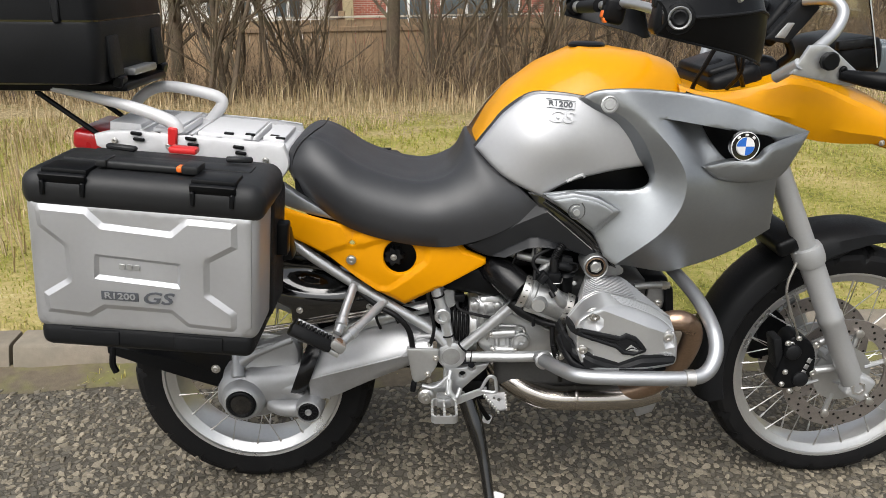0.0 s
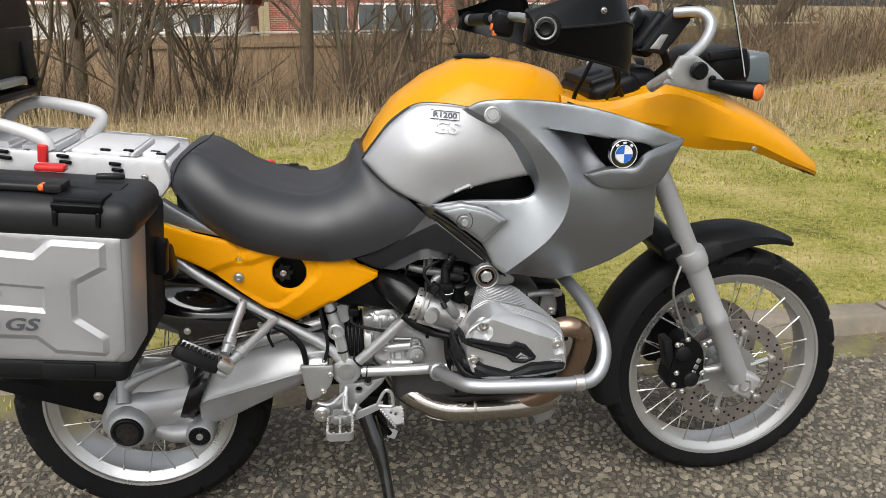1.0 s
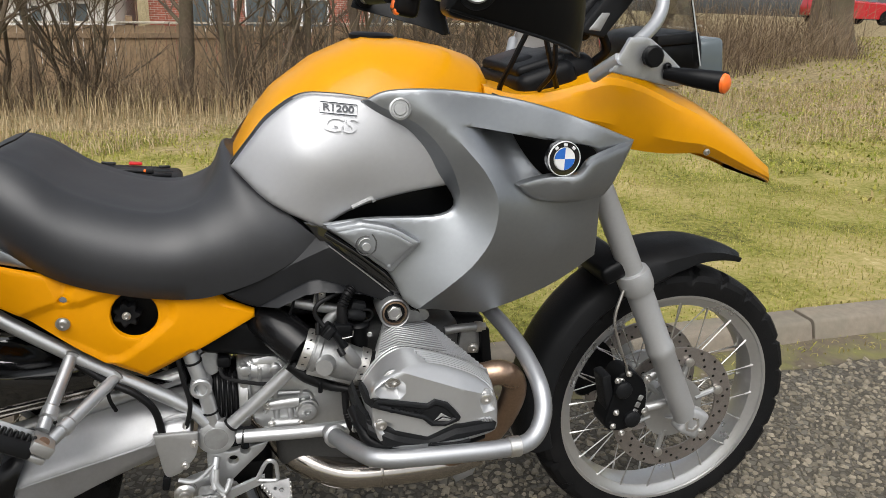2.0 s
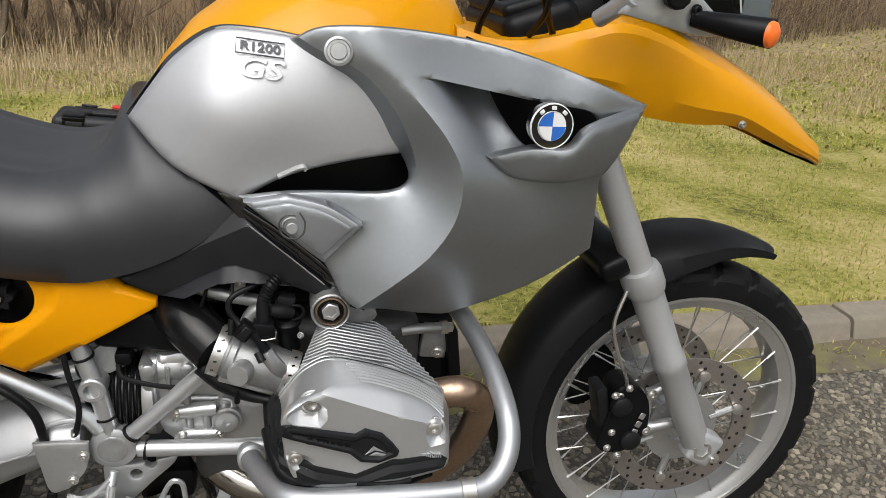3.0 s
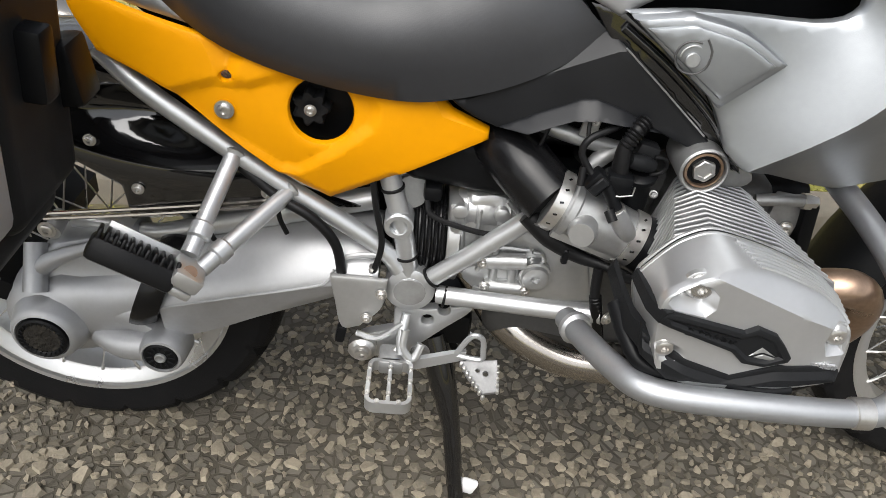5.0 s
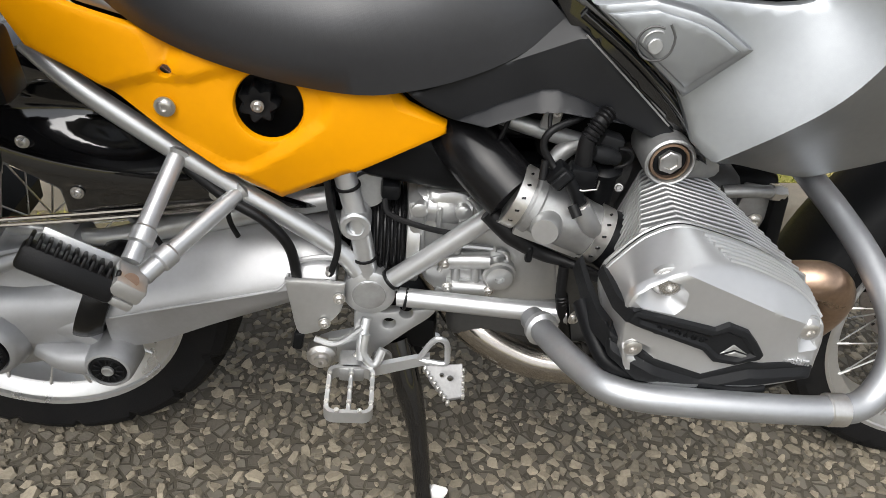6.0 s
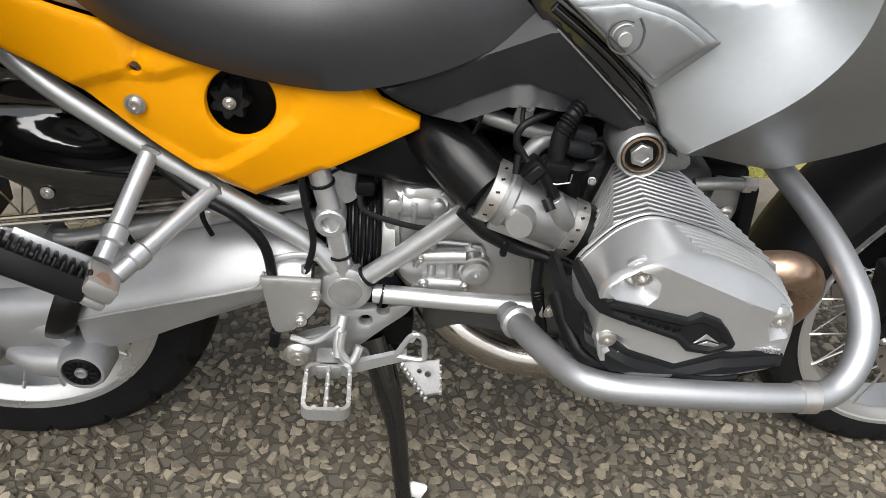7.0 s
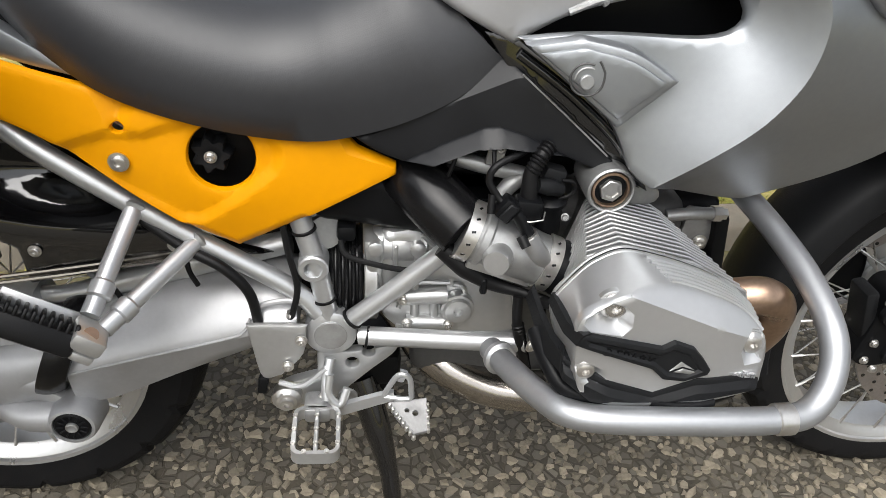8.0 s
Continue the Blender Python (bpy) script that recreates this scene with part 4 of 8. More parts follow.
# black cover between seat and engine
cov = rounded([(0.510, 0.722), (0.572, 0.757), (0.673, 0.817), (0.700, 0.801), (0.798, 0.719), (0.843, 0.681), (0.800, 0.696), (0.752, 0.714), (0.715, 0.722), (0.681, 0.726), (0.655, 0.721), (0.608, 0.696), (0.575, 0.690), (0.545, 0.701)], (0, 2, 3, 4, 5, 7, 12), 3)
cov_f = field([(0.51, 0.72, -0.194), (0.66, 0.815, -0.203), (0.81, 0.72, -0.232), (0.848, 0.672, -0.240), (0.70, 0.735, -0.219), (0.58, 0.69, -0.200), (0.70, 0.78, -0.215)])
BEVEL = [Vector(p) for p in ((0.500, 0.700), (0.690, 0.796))]


def side_cover_f(x, z):
    """A flat side with a broad bevel along its upper edge."""
    d = (BEVEL[1] - BEVEL[0]).normalized().cross(Vector((x, z)) - BEVEL[0])
    return cov_f(x, z) + 0.85 * max(0.0, d)


cp = part("side_cover", panel(cov, side_cover_f, 0.005, 0.004, 0.010, (), [closed([*BEVEL])[:-1]]), SATIN, bike, "black plastic side cover below the seat", 25)
part("cover_rib", panel([Vector(p) for p in ((0.577, 0.692), (0.617, 0.716), (0.645, 0.731), (0.661, 0.740), (0.678, 0.743), (0.708, 0.736), (0.754, 0.7145), (0.715, 0.7215), (0.681, 0.725), (0.655, 0.720), (0.608, 0.695))], lambda x, z: cov_f(x, z) - 0.002 - 0.95 * max(0.0, at([(0.577, 0.692), (0.617, 0.716), (0.661, 0.740), (0.678, 0.743), (0.708, 0.736), (0.754, 0.7145)], x) - z), 0.012, 0.0015, 0.006), SATIN, cp)
mirrored(cp)
part("frame_rail", panel([Vector(p) for p in ((0.655, 0.838), (0.690, 0.842), (0.738, 0.812), (0.800, 0.768), (0.835, 0.726), (0.855, 0.674), (0.842, 0.680), (0.80, 0.712), (0.74, 0.76), (0.685, 0.80))], lambda x, z: cov_f(x, z) + 0.009, 0.006, 0.004, 0.012), GLOSS, bike, "gloss black rail beside the side cover")
part("rail_ridge", tube([(0.690, -0.2085, 0.822), (0.745, -0.2175, 0.786), (0.800, -0.2265, 0.741), (0.836, -0.2330, 0.700)], 0.0055, 10), GLOSS, bike)
part("cover_piping", tube([(0.694, -0.2215, 0.8045), (0.745, -0.2285, 0.7635), (0.797, -0.236, 0.7205)], 0.0011, 6, 0), ALU_DULL, cp)
part("airbox", box((0.64, 0, 0.72), (0.34, 0.30, 0.16), 0.03, None, 3), BLACK, bike)
part("tank_underside", box((0.83, 0, 0.86), (0.44, 0.34, 0.12), 0.02, None, 2), BLACK, bike)
part("slot_trim", tube([(0.735, -0.213, 0.868), (0.765, -0.214, 0.882), (0.772, -0.214, 0.878)], 0.004, 8), ALU_DULL, bike)

# yellow beak
rings = []
BEAK = [  # x, top middle z, side top z, side bottom z, half width
    (0.975, 1.085, 1.060, 1.02, 0.165), (1.03, 1.060, 1.048, 1.01, 0.178), (1.09, 1.060, 1.052, 1.000, 0.182), (1.15, 1.078, 1.066, 0.99, 0.184), (1.205, 1.098, 1.080, 0.975, 0.186), (1.27, 1.093, 1.068, 0.955, 0.186),
    (1.35, 1.078, 1.036, 0.945, 0.178), (1.43, 1.050, 1.004, 0.942, 0.166), (1.50, 1.016, 0.968, 0.918, 0.150), (1.56, 0.982, 0.936, 0.896, 0.132), (1.61, 0.946, 0.908, 0.881, 0.112), (1.642, 0.915, 0.892, 0.869, 0.095), (1.653, 0.890, 0.880, 0.862, 0.085)]
fine = [[p.x for p in spline([(v, 0, 0) for v in c], 3)] for c in zip(*BEAK)]
for x, zm, zs, zb, w in zip(*fine):
    half = [(-w * 0.935, zb), (-w * 1.012, zb + (zs - zb) * 0.30), (-w * 1.0, zb + (zs - zb) * 0.65), (-w * 0.975, zs - 0.006), (-w * 0.92, zs + 0.006), (-w * 0.6, zs + (zm - zs) * 0.6), (-w * 0.25, zs + (zm - zs) * 0.92)]
    top = half + [(0, zm)] + [(-a, b) for a, b in reversed(half)]
    low = [(a * 0.97, b - 0.006) for a, b in reversed(top)]
    low = [(a, max(b, zb - 0.001)) if abs(a) > 0.9 * w else (a, b) for a, b in low]
    rings.append([(x, a, b) for a, b in top + low])
beak = part("beak", loft(rings), GLOSS_YELLOW, bike, "glossy yellow beak mudguard", 28)
part("beak_screw", bolt((1.434, -0.165, 0.947), 0.005), BOLT, beak)

# ---- engine ----
part("engine_block", box((0.78, 0, 0.47), (0.36, 0.30, 0.30), 0.03, None, 3), DARK_CAST_AND_SHADE, bike, "dark cast engine block")
part("engine_front_cover", box((0.98, 0, 0.50), (0.08, 0.24, 0.22), 0.02, None, 3), BLACK, bike)
gear_out = rounded([(0.556, 0.575), (0.605, 0.578), (0.646, 0.533), (0.733, 0.494), (0.748, 0.424), (0.647, 0.418), (0.575, 0.436), (0.552, 0.48)], (0, 3, 4), 3)
gbx = part("gearbox", panel(gear_out, lambda x, z: -0.165 - 0.10 * max(0, 0.54 - z) + 0.05 * max(0, z - 0.54), 0.15, 0.010, 0.014), ALU, bike, "cast aluminium gearbox housing")
for a, b, r in (((0.589, 0.489), (0.642, 0.492), 0.012), ((0.597, 0.448), (0.649, 0.446), 0.011)):
    bm = tube([(a[0], -0.178, a[1]), (b[0], -0.178, b[1])], r, 14, 0)
    lathe([(-0.004, r * 0.9), (0.004, r * 0.9), (0.004, r * 0.5), (0.0, 0)], (a[0] - 0.002, -0.178, a[1]), (-1, 0, 0), 14, bm)
    part("casting_boss", bm, ALU, gbx)
for x in (0.598, 0.624):
    part("casting_rib", tube([(x, -0.176, 0.530 if x < 0.61 else 0.50), (x + 0.005, -0.176, 0.445)], 0.006, 10, 0), ALU, gbx)
for a, b, c in (((0.650, 0.505), (0.664, 0.500), (0.668, 0.480)), ((0.580, 0.470), (0.60, 0.505), (0.645, 0.507))):
    part("casting_rib", tube([(p[0], -0.170 - 0.10 * max(0, 0.54 - p[1]), p[1]) for p in (a, b, c)], 0.0035, 8), ALU, gbx)
part("casting_rim", tube([(p[0], -0.1655 - 0.10 * max(0, 0.54 - p[1]), p[1]) for p in ((0.607, 0.574), (0.648, 0.531), (0.690, 0.512), (0.731, 0.492), (0.745, 0.428))], 0.0032, 8, 0), ALU, gbx)
part("casting_rim", tube([(p[0], -0.1655 - 0.10 * max(0, 0.54 - p[1]), p[1]) for p in ((0.578, 0.440), (0.647, 0.4225), (0.742, 0.428))], 0.0032, 8, 0), ALU, gbx)
for p in ((0.592, 0.452), (0.646, 0.449), (0.585, 0.489)):
    part("gearbox_bolt", bolt((p[0], -0.186, p[1]), 0.0055), BOLT, gbx)
part("oil_plug", lathe([(-0.012, 0.022), (0.002, 0.022), (0.003, 0.019), (0.008, 0.017), (0.009, 0.014), (0.009, 0.006), (0.003, 0.005), (0.003, 0)], (0.657, -0.183, 0.472), n=24), ALU, gbx, "round oil filler plug")
st = part("starter_motor", lathe([(0, 0), (0, 0.022), (0.004, 0.0245), (0.012, 0.0245), (0.014, 0.0225), (0.058, 0.0225), (0.060, 0.0255), (0.068, 0.0255), (0.070, 0.022), (0.076, 0)], (0.545, -0.146, 0.549), (1, 0, -0.01), 28), COVER, bike, "cast aluminium starter motor")
part("starter_band", lathe([(0.024, 0.0228), (0.025, 0.0236), (0.052, 0.0236), (0.053, 0.0228)], (0.545, -0.146, 0.549), (1, 0, -0.01), 28), ALU_DULL, st)
part("cover_flange", box((0.548, -0.146, 0.520), (0.020, 0.06, 0.10), 0.006, (0, -6, 0), 2), ALU, st)
part("cover_lug", lathe([(-0.01, 0.010), (0.004, 0.010), (0.006, 0.007), (0.006, 0)], (0.602, -0.170, 0.556), n=16), ALU, st)
part("cover_lug", lathe([(-0.01, 0.010), (0.004, 0.010), (0.006, 0.007), (0.006, 0)], (0.548, -0.176, 0.560), n=16), ALU, st)
part("cover_rib", box((0.574, -0.169, 0.540), (0.006, 0.004, 0.040), 0.0015, None, 1), ALU, st)
part("airbox_sump", box((0.545, -0.10, 0.620), (0.15, 0.14, 0.075), 0.02, (0, 8, 0), 3), BLACK, bike, "black airbox underside")
part("gearbox_top_cover", box((0.62, -0.1, 0.60), (0.16, 0.10, 0.04), 0.010, None, 2), BLACK, bike)
# rubber bellows of the drive shaft
bm = bmesh.new()
prof = [(0.0018 * k, 0.060 + 0.008 * abs(math.cos(k * math.pi / 5)) ** 0.6) for k in range(38)]
lathe([(0, 0), *prof, (prof[-1][0], 0)], (0.468, -0.112, 0.489), (1, 0, 0.02), 36, bm)
part("drive_bellows", bm, GLOSS_HOSE, bike, "ribbed black rubber bellows")
part("bellows_ring", lathe([(0, 0.05), (0, 0.070), (0.003, 0.072), (0.016, 0.072), (0.018, 0.069), (0.018, 0.05), (0, 0.05)], (0.536, -0.112, 0.492), (1, 0, 0.02), 36), ALU, bike)

# cylinder head: stacked cooling fins about a core, then the rocker cover
def head_at(y, s=1.0):
    """The fins' outline at a distance from the middle: it narrows towards the block."""
    u = (y + 0.326) / 0.10
    pts = [(0.748 + 0.02 * u, 0.565), (0.763 + 0.025 * u, 0.647), (0.798 + 0.006 * u, 0.660), (0.881 - 0.006 * u, 0.640 + 0.002 * u), (0.953 - 0.05 * u, 0.602 + 0.024 * u), (0.964 - 0.05 * u, 0.570), (0.94 - 0.05 * u, 0.535), (0.79, 0.528)]
    return [(0.85 + (x - 0.85) * s, 0.595 + (z - 0.595) * s) for x, z in pts]


# core coloured dark to paint the shade deep in the fin gaps
head = part("cylinder_head", loft([[(x, float(y), z) for x, z in head_at(float(y), 0.86)] for y in np.linspace(-0.12, -0.327, 6)]), DARK_CAST_AND_SHADE, bike, "finned aluminium cylinder head")
for k in range(14):
    y = -0.2030 - 0.0094 * k
    o = head_at(y)
    # face darker, edge bead brighter: shade and sky light painted on one silver fin
    fin = part("cooling_fin", loft([[(0.85 + (a - 0.85) * q, yy, 0.595 + (b - 0.595) * q) for a, b in o] for yy, q in ((y - 0.0012, 0.985), (y - 0.0009, 0.995), (y + 0.0009, 0.995), (y + 0.0016, 0.985))]), FIN_SHADED, head, "", 20)
    ring = [(a, y, b) for a, b in o]
    part("fin_edge", tube([*ring, ring[0]], 0.00155, 8, 0, None, None, False), COVER, fin)

# rocker cover: walls rise from the joint to a wider face
JOINT = rounded([(0.735, 0.575), (0.734, 0.602), (0.744, 0.619), (0.757, 0.637), (0.771, 0.650), (0.797, 0.661), (0.838, 0.653), (0.878, 0.640), (0.915, 0.623), (0.950, 0.597), (0.962, 0.570), (0.957, 0.536), (0.90, 0.528), (0.80, 0.526), (0.752, 0.540)], (), 4)
FACE = rounded([(0.737, 0.598), (0.736, 0.618), (0.743, 0.632), (0.766, 0.646), (0.797, 0.657), (0.835, 0.654), (0.878, 0.640), (0.915, 0.622), (0.940, 0.601), (0.951, 0.578), (0.953, 0.553), (0.948, 0.530), (0.90, 0.522), (0.80, 0.518), (0.756, 0.532), (0.742, 0.560)], (), 4)
FOLDS = [((0.785, 0.6535), (0.938, 0.5945), 0.95), ((0.938, 0.5945), (0.945, 0.54), 0.5)]


def cov_base(x, z):
    """A flat face that falls away beyond its fold lines."""
    face = -0.411 + 0.07 * (z - 0.60) + 0.16 * max(0.0, x - 0.885)
    y = face
    for a, b, k in FOLDS:
        dx, dz = b[0] - a[0], b[1] - a[1]
        d = ((x - a[0]) * -dz + (z - a[1]) * dx) / math.hypot(dx, dz)
        y = max(y, face + k * d)
    return y


POCKET = [Vector(p) for p in ((0.7435, 0.628), (0.754, 0.637), (0.768, 0.6455), (0.781, 0.643), (0.791, 0.633), (0.792, 0.618), (0.783, 0.608), (0.750, 0.614), (0.742, 0.621))]
POCKET2 = [Vector(p) for p in ((0.916, 0.583), (0.918, 0.600), (0.926, 0.607), (0.938, 0.603), (0.944, 0.590), (0.945, 0.568), (0.924, 0.566))]
POCKET3 = [Vector(p) for p in ((0.738, 0.571), (0.747, 0.578), (0.764, 0.571), (0.776, 0.560), (0.770, 0.551), (0.755, 0.550))]


def cover_f(x, z):
    y = cov_base(x, z)
    q = np.array((x, z))
    if inside(q, POCKET):
        y += 0.017 * min(1, ring_distance(q, [POCKET]) / 0.012)
    if inside(q, POCKET2):
        y += 0.010 * min(1, ring_distance(q, [POCKET2]) / 0.007)
    if inside(q, POCKET3):
        y += 0.007 * min(1, ring_distance(q, [POCKET3]) / 0.006)
    return y


def by_angle(loop, n=96, c=(0.845, 0.592)):
    """The loop read off at even angles about a middle."""
    a = np.array([math.atan2(p[1] - c[1], p[0] - c[0]) for p in loop])
    k = np.argsort(a)
    d = np.array([math.hypot(p[0] - c[0], p[1] - c[1]) for p in loop])
    t = np.linspace(-math.pi, math.pi, n, endpoint=False)
    rr = np.interp(t, a[k], d[k], period=math.tau)
    return [Vector((c[0] + q * math.cos(b), c[1] + q * math.sin(b))) for q, b in zip(rr, t)]


rc = part("rocker_cover", panel(FACE, cover_f, 0.006, 0.005, 0.0045, (), [*[closed([Vector(f[0]), Vector(f[1])]) for f in FOLDS], closed(POCKET), closed(shrunk(POCKET, 0.45)), closed(POCKET2), closed(shrunk(POCKET2, 0.5))]), COVER, head, "smooth silver rocker cover", 30)
ga, fa = by_angle(JOINT), by_angle(FACE)
rings = [[(p.x, -0.3325, p.y) for p in ga], [(p.x, -0.340, p.y) for p in ga]]
for u in (0.3, 0.6, 0.85, 1.0):
    rings.append([((1 - u) * p.x + u * q.x, (1 - u) * -0.340 + u * (cov_base(q.x, q.y) + 0.0052), (1 - u) * p.y + u * q.y) for p, q in zip(ga, fa)])
part("cover_wall", loft(rings, False), COVER, rc, "", 50)
part("gasket_line", loft([[(0.845 + (p.x - 0.845) * 0.992, y, 0.592 + (p.y - 0.592) * 0.992) for p in ga] for y in (-0.326, -0.334)]), BLACK, rc)
part("cover_flange", loft([[(0.845 + (p.x - 0.845) * q, y, 0.592 + (p.y - 0.592) * q) for p in ga] for y, q in ((-0.3245, 1.0), (-0.3255, 1.012), (-0.3285, 1.012), (-0.3295, 1.0))]), ALU, rc)
part("cover_flange", loft([[(0.845 + (p.x - 0.845) * q, y, 0.592 + (p.y - 0.592) * q) for p in ga] for y, q in ((-0.3325, 1.0), (-0.3335, 1.010), (-0.337, 1.010), (-0.338, 1.0))]), COVER, rc)
# fins go on over the cover's front shoulder
up_j, up_f = sorted(tuple(p) for p in JOINT if p.y > 0.59 and p.x > 0.785), sorted(tuple(p) for p in FACE if p.y > 0.59 and p.x > 0.785)
for k in range(6):
    u = (k + 0.6) / 6.2
    row = []
    for x in np.linspace(0.816 + 0.018 * u, 0.950 - 0.008 * u, 14):
        z = (1 - u) * at(up_j, x) + u * at(up_f, x)
        y = (1 - u) * -0.341 + u * (cov_base(x, z) + 0.004)
        row.append((x, y, z + 0.0010 - 0.0025 * max(0.0, u - 0.6)))
    part("cover_fin", tube(row, 0.0024, 8, 0), COVER, rc)
for x, y, z, q in ((0.774, -0.395, 0.635, 0.0130), (0.929, -0.396, 0.589, 0.0115), (0.753, -0.406, 0.565, 0.0105)):
    part("bolt_washer", lathe([(-0.006, q * 1.28), (0.0, q * 1.28), (0.0010, q * 1.18)], (x, y + 0.001, z), n=24), ALU, rc)
    part("cover_bolt", lathe([(-0.002, q * 1.15), (0.0015, q * 1.1), (0.003, q * 0.95), (0.007, q * 0.85), (0.0085, q * 0.6), (0.0085, q * 0.38), (0.004, q * 0.34), (0.004, 0)], (x, y, z), n=22), BOLT, rc)
trim_u = [Vector(p) for p in ((0.740, 0.615), (0.826, 0.597), (0.838, 0.604), (0.860, 0.596), (0.873, 0.582), (0.882, 0.570), (0.880, 0.564), (0.856, 0.556), (0.833, 0.559), (0.819, 0.572), (0.749, 0.596), (0.735, 0.602))]
groove_f, groove_l = step_in([(0.744, 0.609), (0.824, 0.591), (0.838, 0.597), (0.857, 0.590), (0.874, 0.569), (0.857, 0.561), (0.836, 0.564), (0.820, 0.577), (0.749, 0.601)], 0.0028, 0.003)
tu = part("cover_trim", panel(trim_u, lambda x, z: cov_base(x, z) - 0.0065 + groove_f(x, z), 0.012, 0.0025, 0.005, (), groove_l), BLACK_SOFT, rc, "black plastic protector strip", 25)
part("trim_end", loft([[top, low, (low[0] + 0.009, low[1] + 0.004, low[2]), (top[0] + 0.009, top[1] + 0.004, top[2])] for top, low in (((0.7315, -0.330, 0.604), (0.7285, -0.330, 0.592)), ((0.7310, -0.36, 0.608), (0.7285, -0.36, 0.595)), ((0.7315, -0.392, 0.612), (0.7295, -0.392, 0.598)), ((0.741, -0.4175, 0.6150), (0.736, -0.4175, 0.6020)))]), BLACK_SOFT, tu)
part("trim_window", panel([Vector(p) for p in ((0.838, 0.568), (0.849, 0.580), (0.866, 0.569), (0.851, 0.574))], lambda x, z: cov_base(x, z) - 0.0048, 0.003, 0.001, 0.01), ALU, tu)
part("trim_window", panel([Vector(p) for p in ((0.843, 0.567), (0.852, 0.5715), (0.870, 0.5665), (0.862, 0.5645))], lambda x, z: cov_base(x, z) - 0.0048, 0.003, 0.001, 0.01), ALU_DULL, tu)
trim_l = [Vector(p) for p in ((0.731, 0.574), (0.745, 0.567), (0.786, 0.5525), (0.828, 0.5395), (0.874, 0.557), (0.937, 0.555), (0.951, 0.544), (0.942, 0.535), (0.901, 0.532), (0.830, 0.5275), (0.785, 0.530), (0.763, 0.527), (0.733, 0.548))]
bev_f, bev_l = step_in([(0.70, 0.59), (0.732, 0.566), (0.746, 0.559), (0.786, 0.5445), (0.828, 0.532), (0.874, 0.549), (0.935, 0.548), (0.96, 0.54), (0.96, 0.50), (0.70, 0.50)], -0.007, 0.007)
tl = part("lower_guard", panel(trim_l, lambda x, z: cov_base(x, max(z, 0.55)) - 0.002 + bev_f(x, z) * 0.8 + 0.35 * max(0.0, 0.775 - x), 0.016, 0.003, 0.005, (), bev_l), BLACK_SOFT, rc, "black plastic lower guard strip", 25)
part("guard_arm", loft([[top, low, (low[0] + 0.006, low[1] + 0.014, low[2]), (top[0] + 0.006, top[1] + 0.014, top[2])] for top, low in (((0.722, -0.285, 0.574), (0.718, -0.280, 0.560)), ((0.7235, -0.33, 0.571), (0.7195, -0.328, 0.555)), ((0.726, -0.368, 0.571), (0.7225, -0.368, 0.550)), ((0.732, -0.397, 0.5735), (0.734, -0.397, 0.548)))]), BLACK_SOFT, tl)
part("guard_base", tube([(0.720, -0.33, 0.553), (0.730, -0.372, 0.537), (0.748, -0.394, 0.523), (0.80, -0.404, 0.514), (0.87, -0.402, 0.509), (0.93, -0.39, 0.518)], 0.010, 10), BLACK, tl)
part("guard_base", tube([(0.83, -0.412, 0.523), (0.87, -0.415, 0.519), (0.90, -0.412, 0.521)], 0.0055, 10), BLACK_SOFT, tl)
lettering("2 SPARK", 0.0135, Matrix.Translation((0.794, -0.4155, 0.5865)) @ Euler((radians(90), radians(14.5), 0)).to_matrix().to_4x4() @ Matrix.Diagonal((1.15, 1, 1, 1)), BLACK, tu, 0.0012, "lettering")
lettering("magnesium", 0.0115, Matrix.Translation((0.916, -0.4085, 0.5565)) @ Euler((radians(90), radians(5), 0)).to_matrix().to_4x4() @ Matrix.Diagonal((0.92, 1, 1, 1)), SILVER, rc, 0.0016, "lettering", bold=0.0003)
for ob in (head,):
    twin = mirrored(ob)
    for c in ob.children:
        if c.name.startswith(("cooling_fin", "rocker_cover")):
            m = mirrored(c)
            m.parent = twin
            m.matrix_parent_inverse = Matrix.Identity(4)
# ring with large hex bolt above the head
HEXB = Vector((0.8055, -0.2455, 0.6835))
of = part("oil_filler", lathe([(-0.06, 0.0275), (-0.004, 0.028), (0.002, 0.0275), (0.004, 0.0255), (0.003, 0.0238), (-0.005, 0.0233), (-0.006, 0)], HEXB, n=40), ALU_DULL, bike, "round collar with a large hexagonal bolt")
part("rust_ring", lathe([(-0.004, 0.0228), (0.0005, 0.0215), (0.001, 0.0188), (-0.004, 0.0182)], HEXB, n=28), BRONZE, of)
part("collar_recess", lathe([(-0.001, 0.0186), (0.0, 0.0186), (0.0, 0)], HEXB + Vector((0, 0.003, 0)), n=24), BLACK, of)
part("hex_bolt", lathe([(-0.004, 0.0135), (0.0025, 0.0135), (0.0035, 0.0122), (0.0035, 0.0085), (0.0015, 0.008), (0.0015, 0)], HEXB, n=6), BOLT, of)
part("collar_bracket", panel(rounded([(0.80, 0.70), (0.835, 0.694), (0.872, 0.672), (0.862, 0.655), (0.81, 0.66)], (), 3), flat(-0.225), 0.006, 0.002, 0.01), ALU_DULL, of)
part("fuel_regulator", tube([(0.722, -0.196, 0.676), (0.7024, -0.200, 0.6663), (0.6907, -0.203, 0.6512), (0.689, -0.203, 0.640)], 0.0095, 14, 5, None, [0.0085, 0.0105, 0.0095, 0.008]), ALU_DULL, bike, "small cast aluminium pressure regulator")

# intake: black elbow, clamps, throttle body, second clamp
elbow = part("intake_elbow", tube([(0.555, -0.085, 0.655), (0.582, -0.140, 0.655), (0.612, -0.188, 0.641), (0.650, -0.222, 0.616)], 0.034, 24, 8, None, [0.038, 0.038, 0.0375, 0.0362]), GLOSS_HOSE, bike, "black rubber intake elbow")
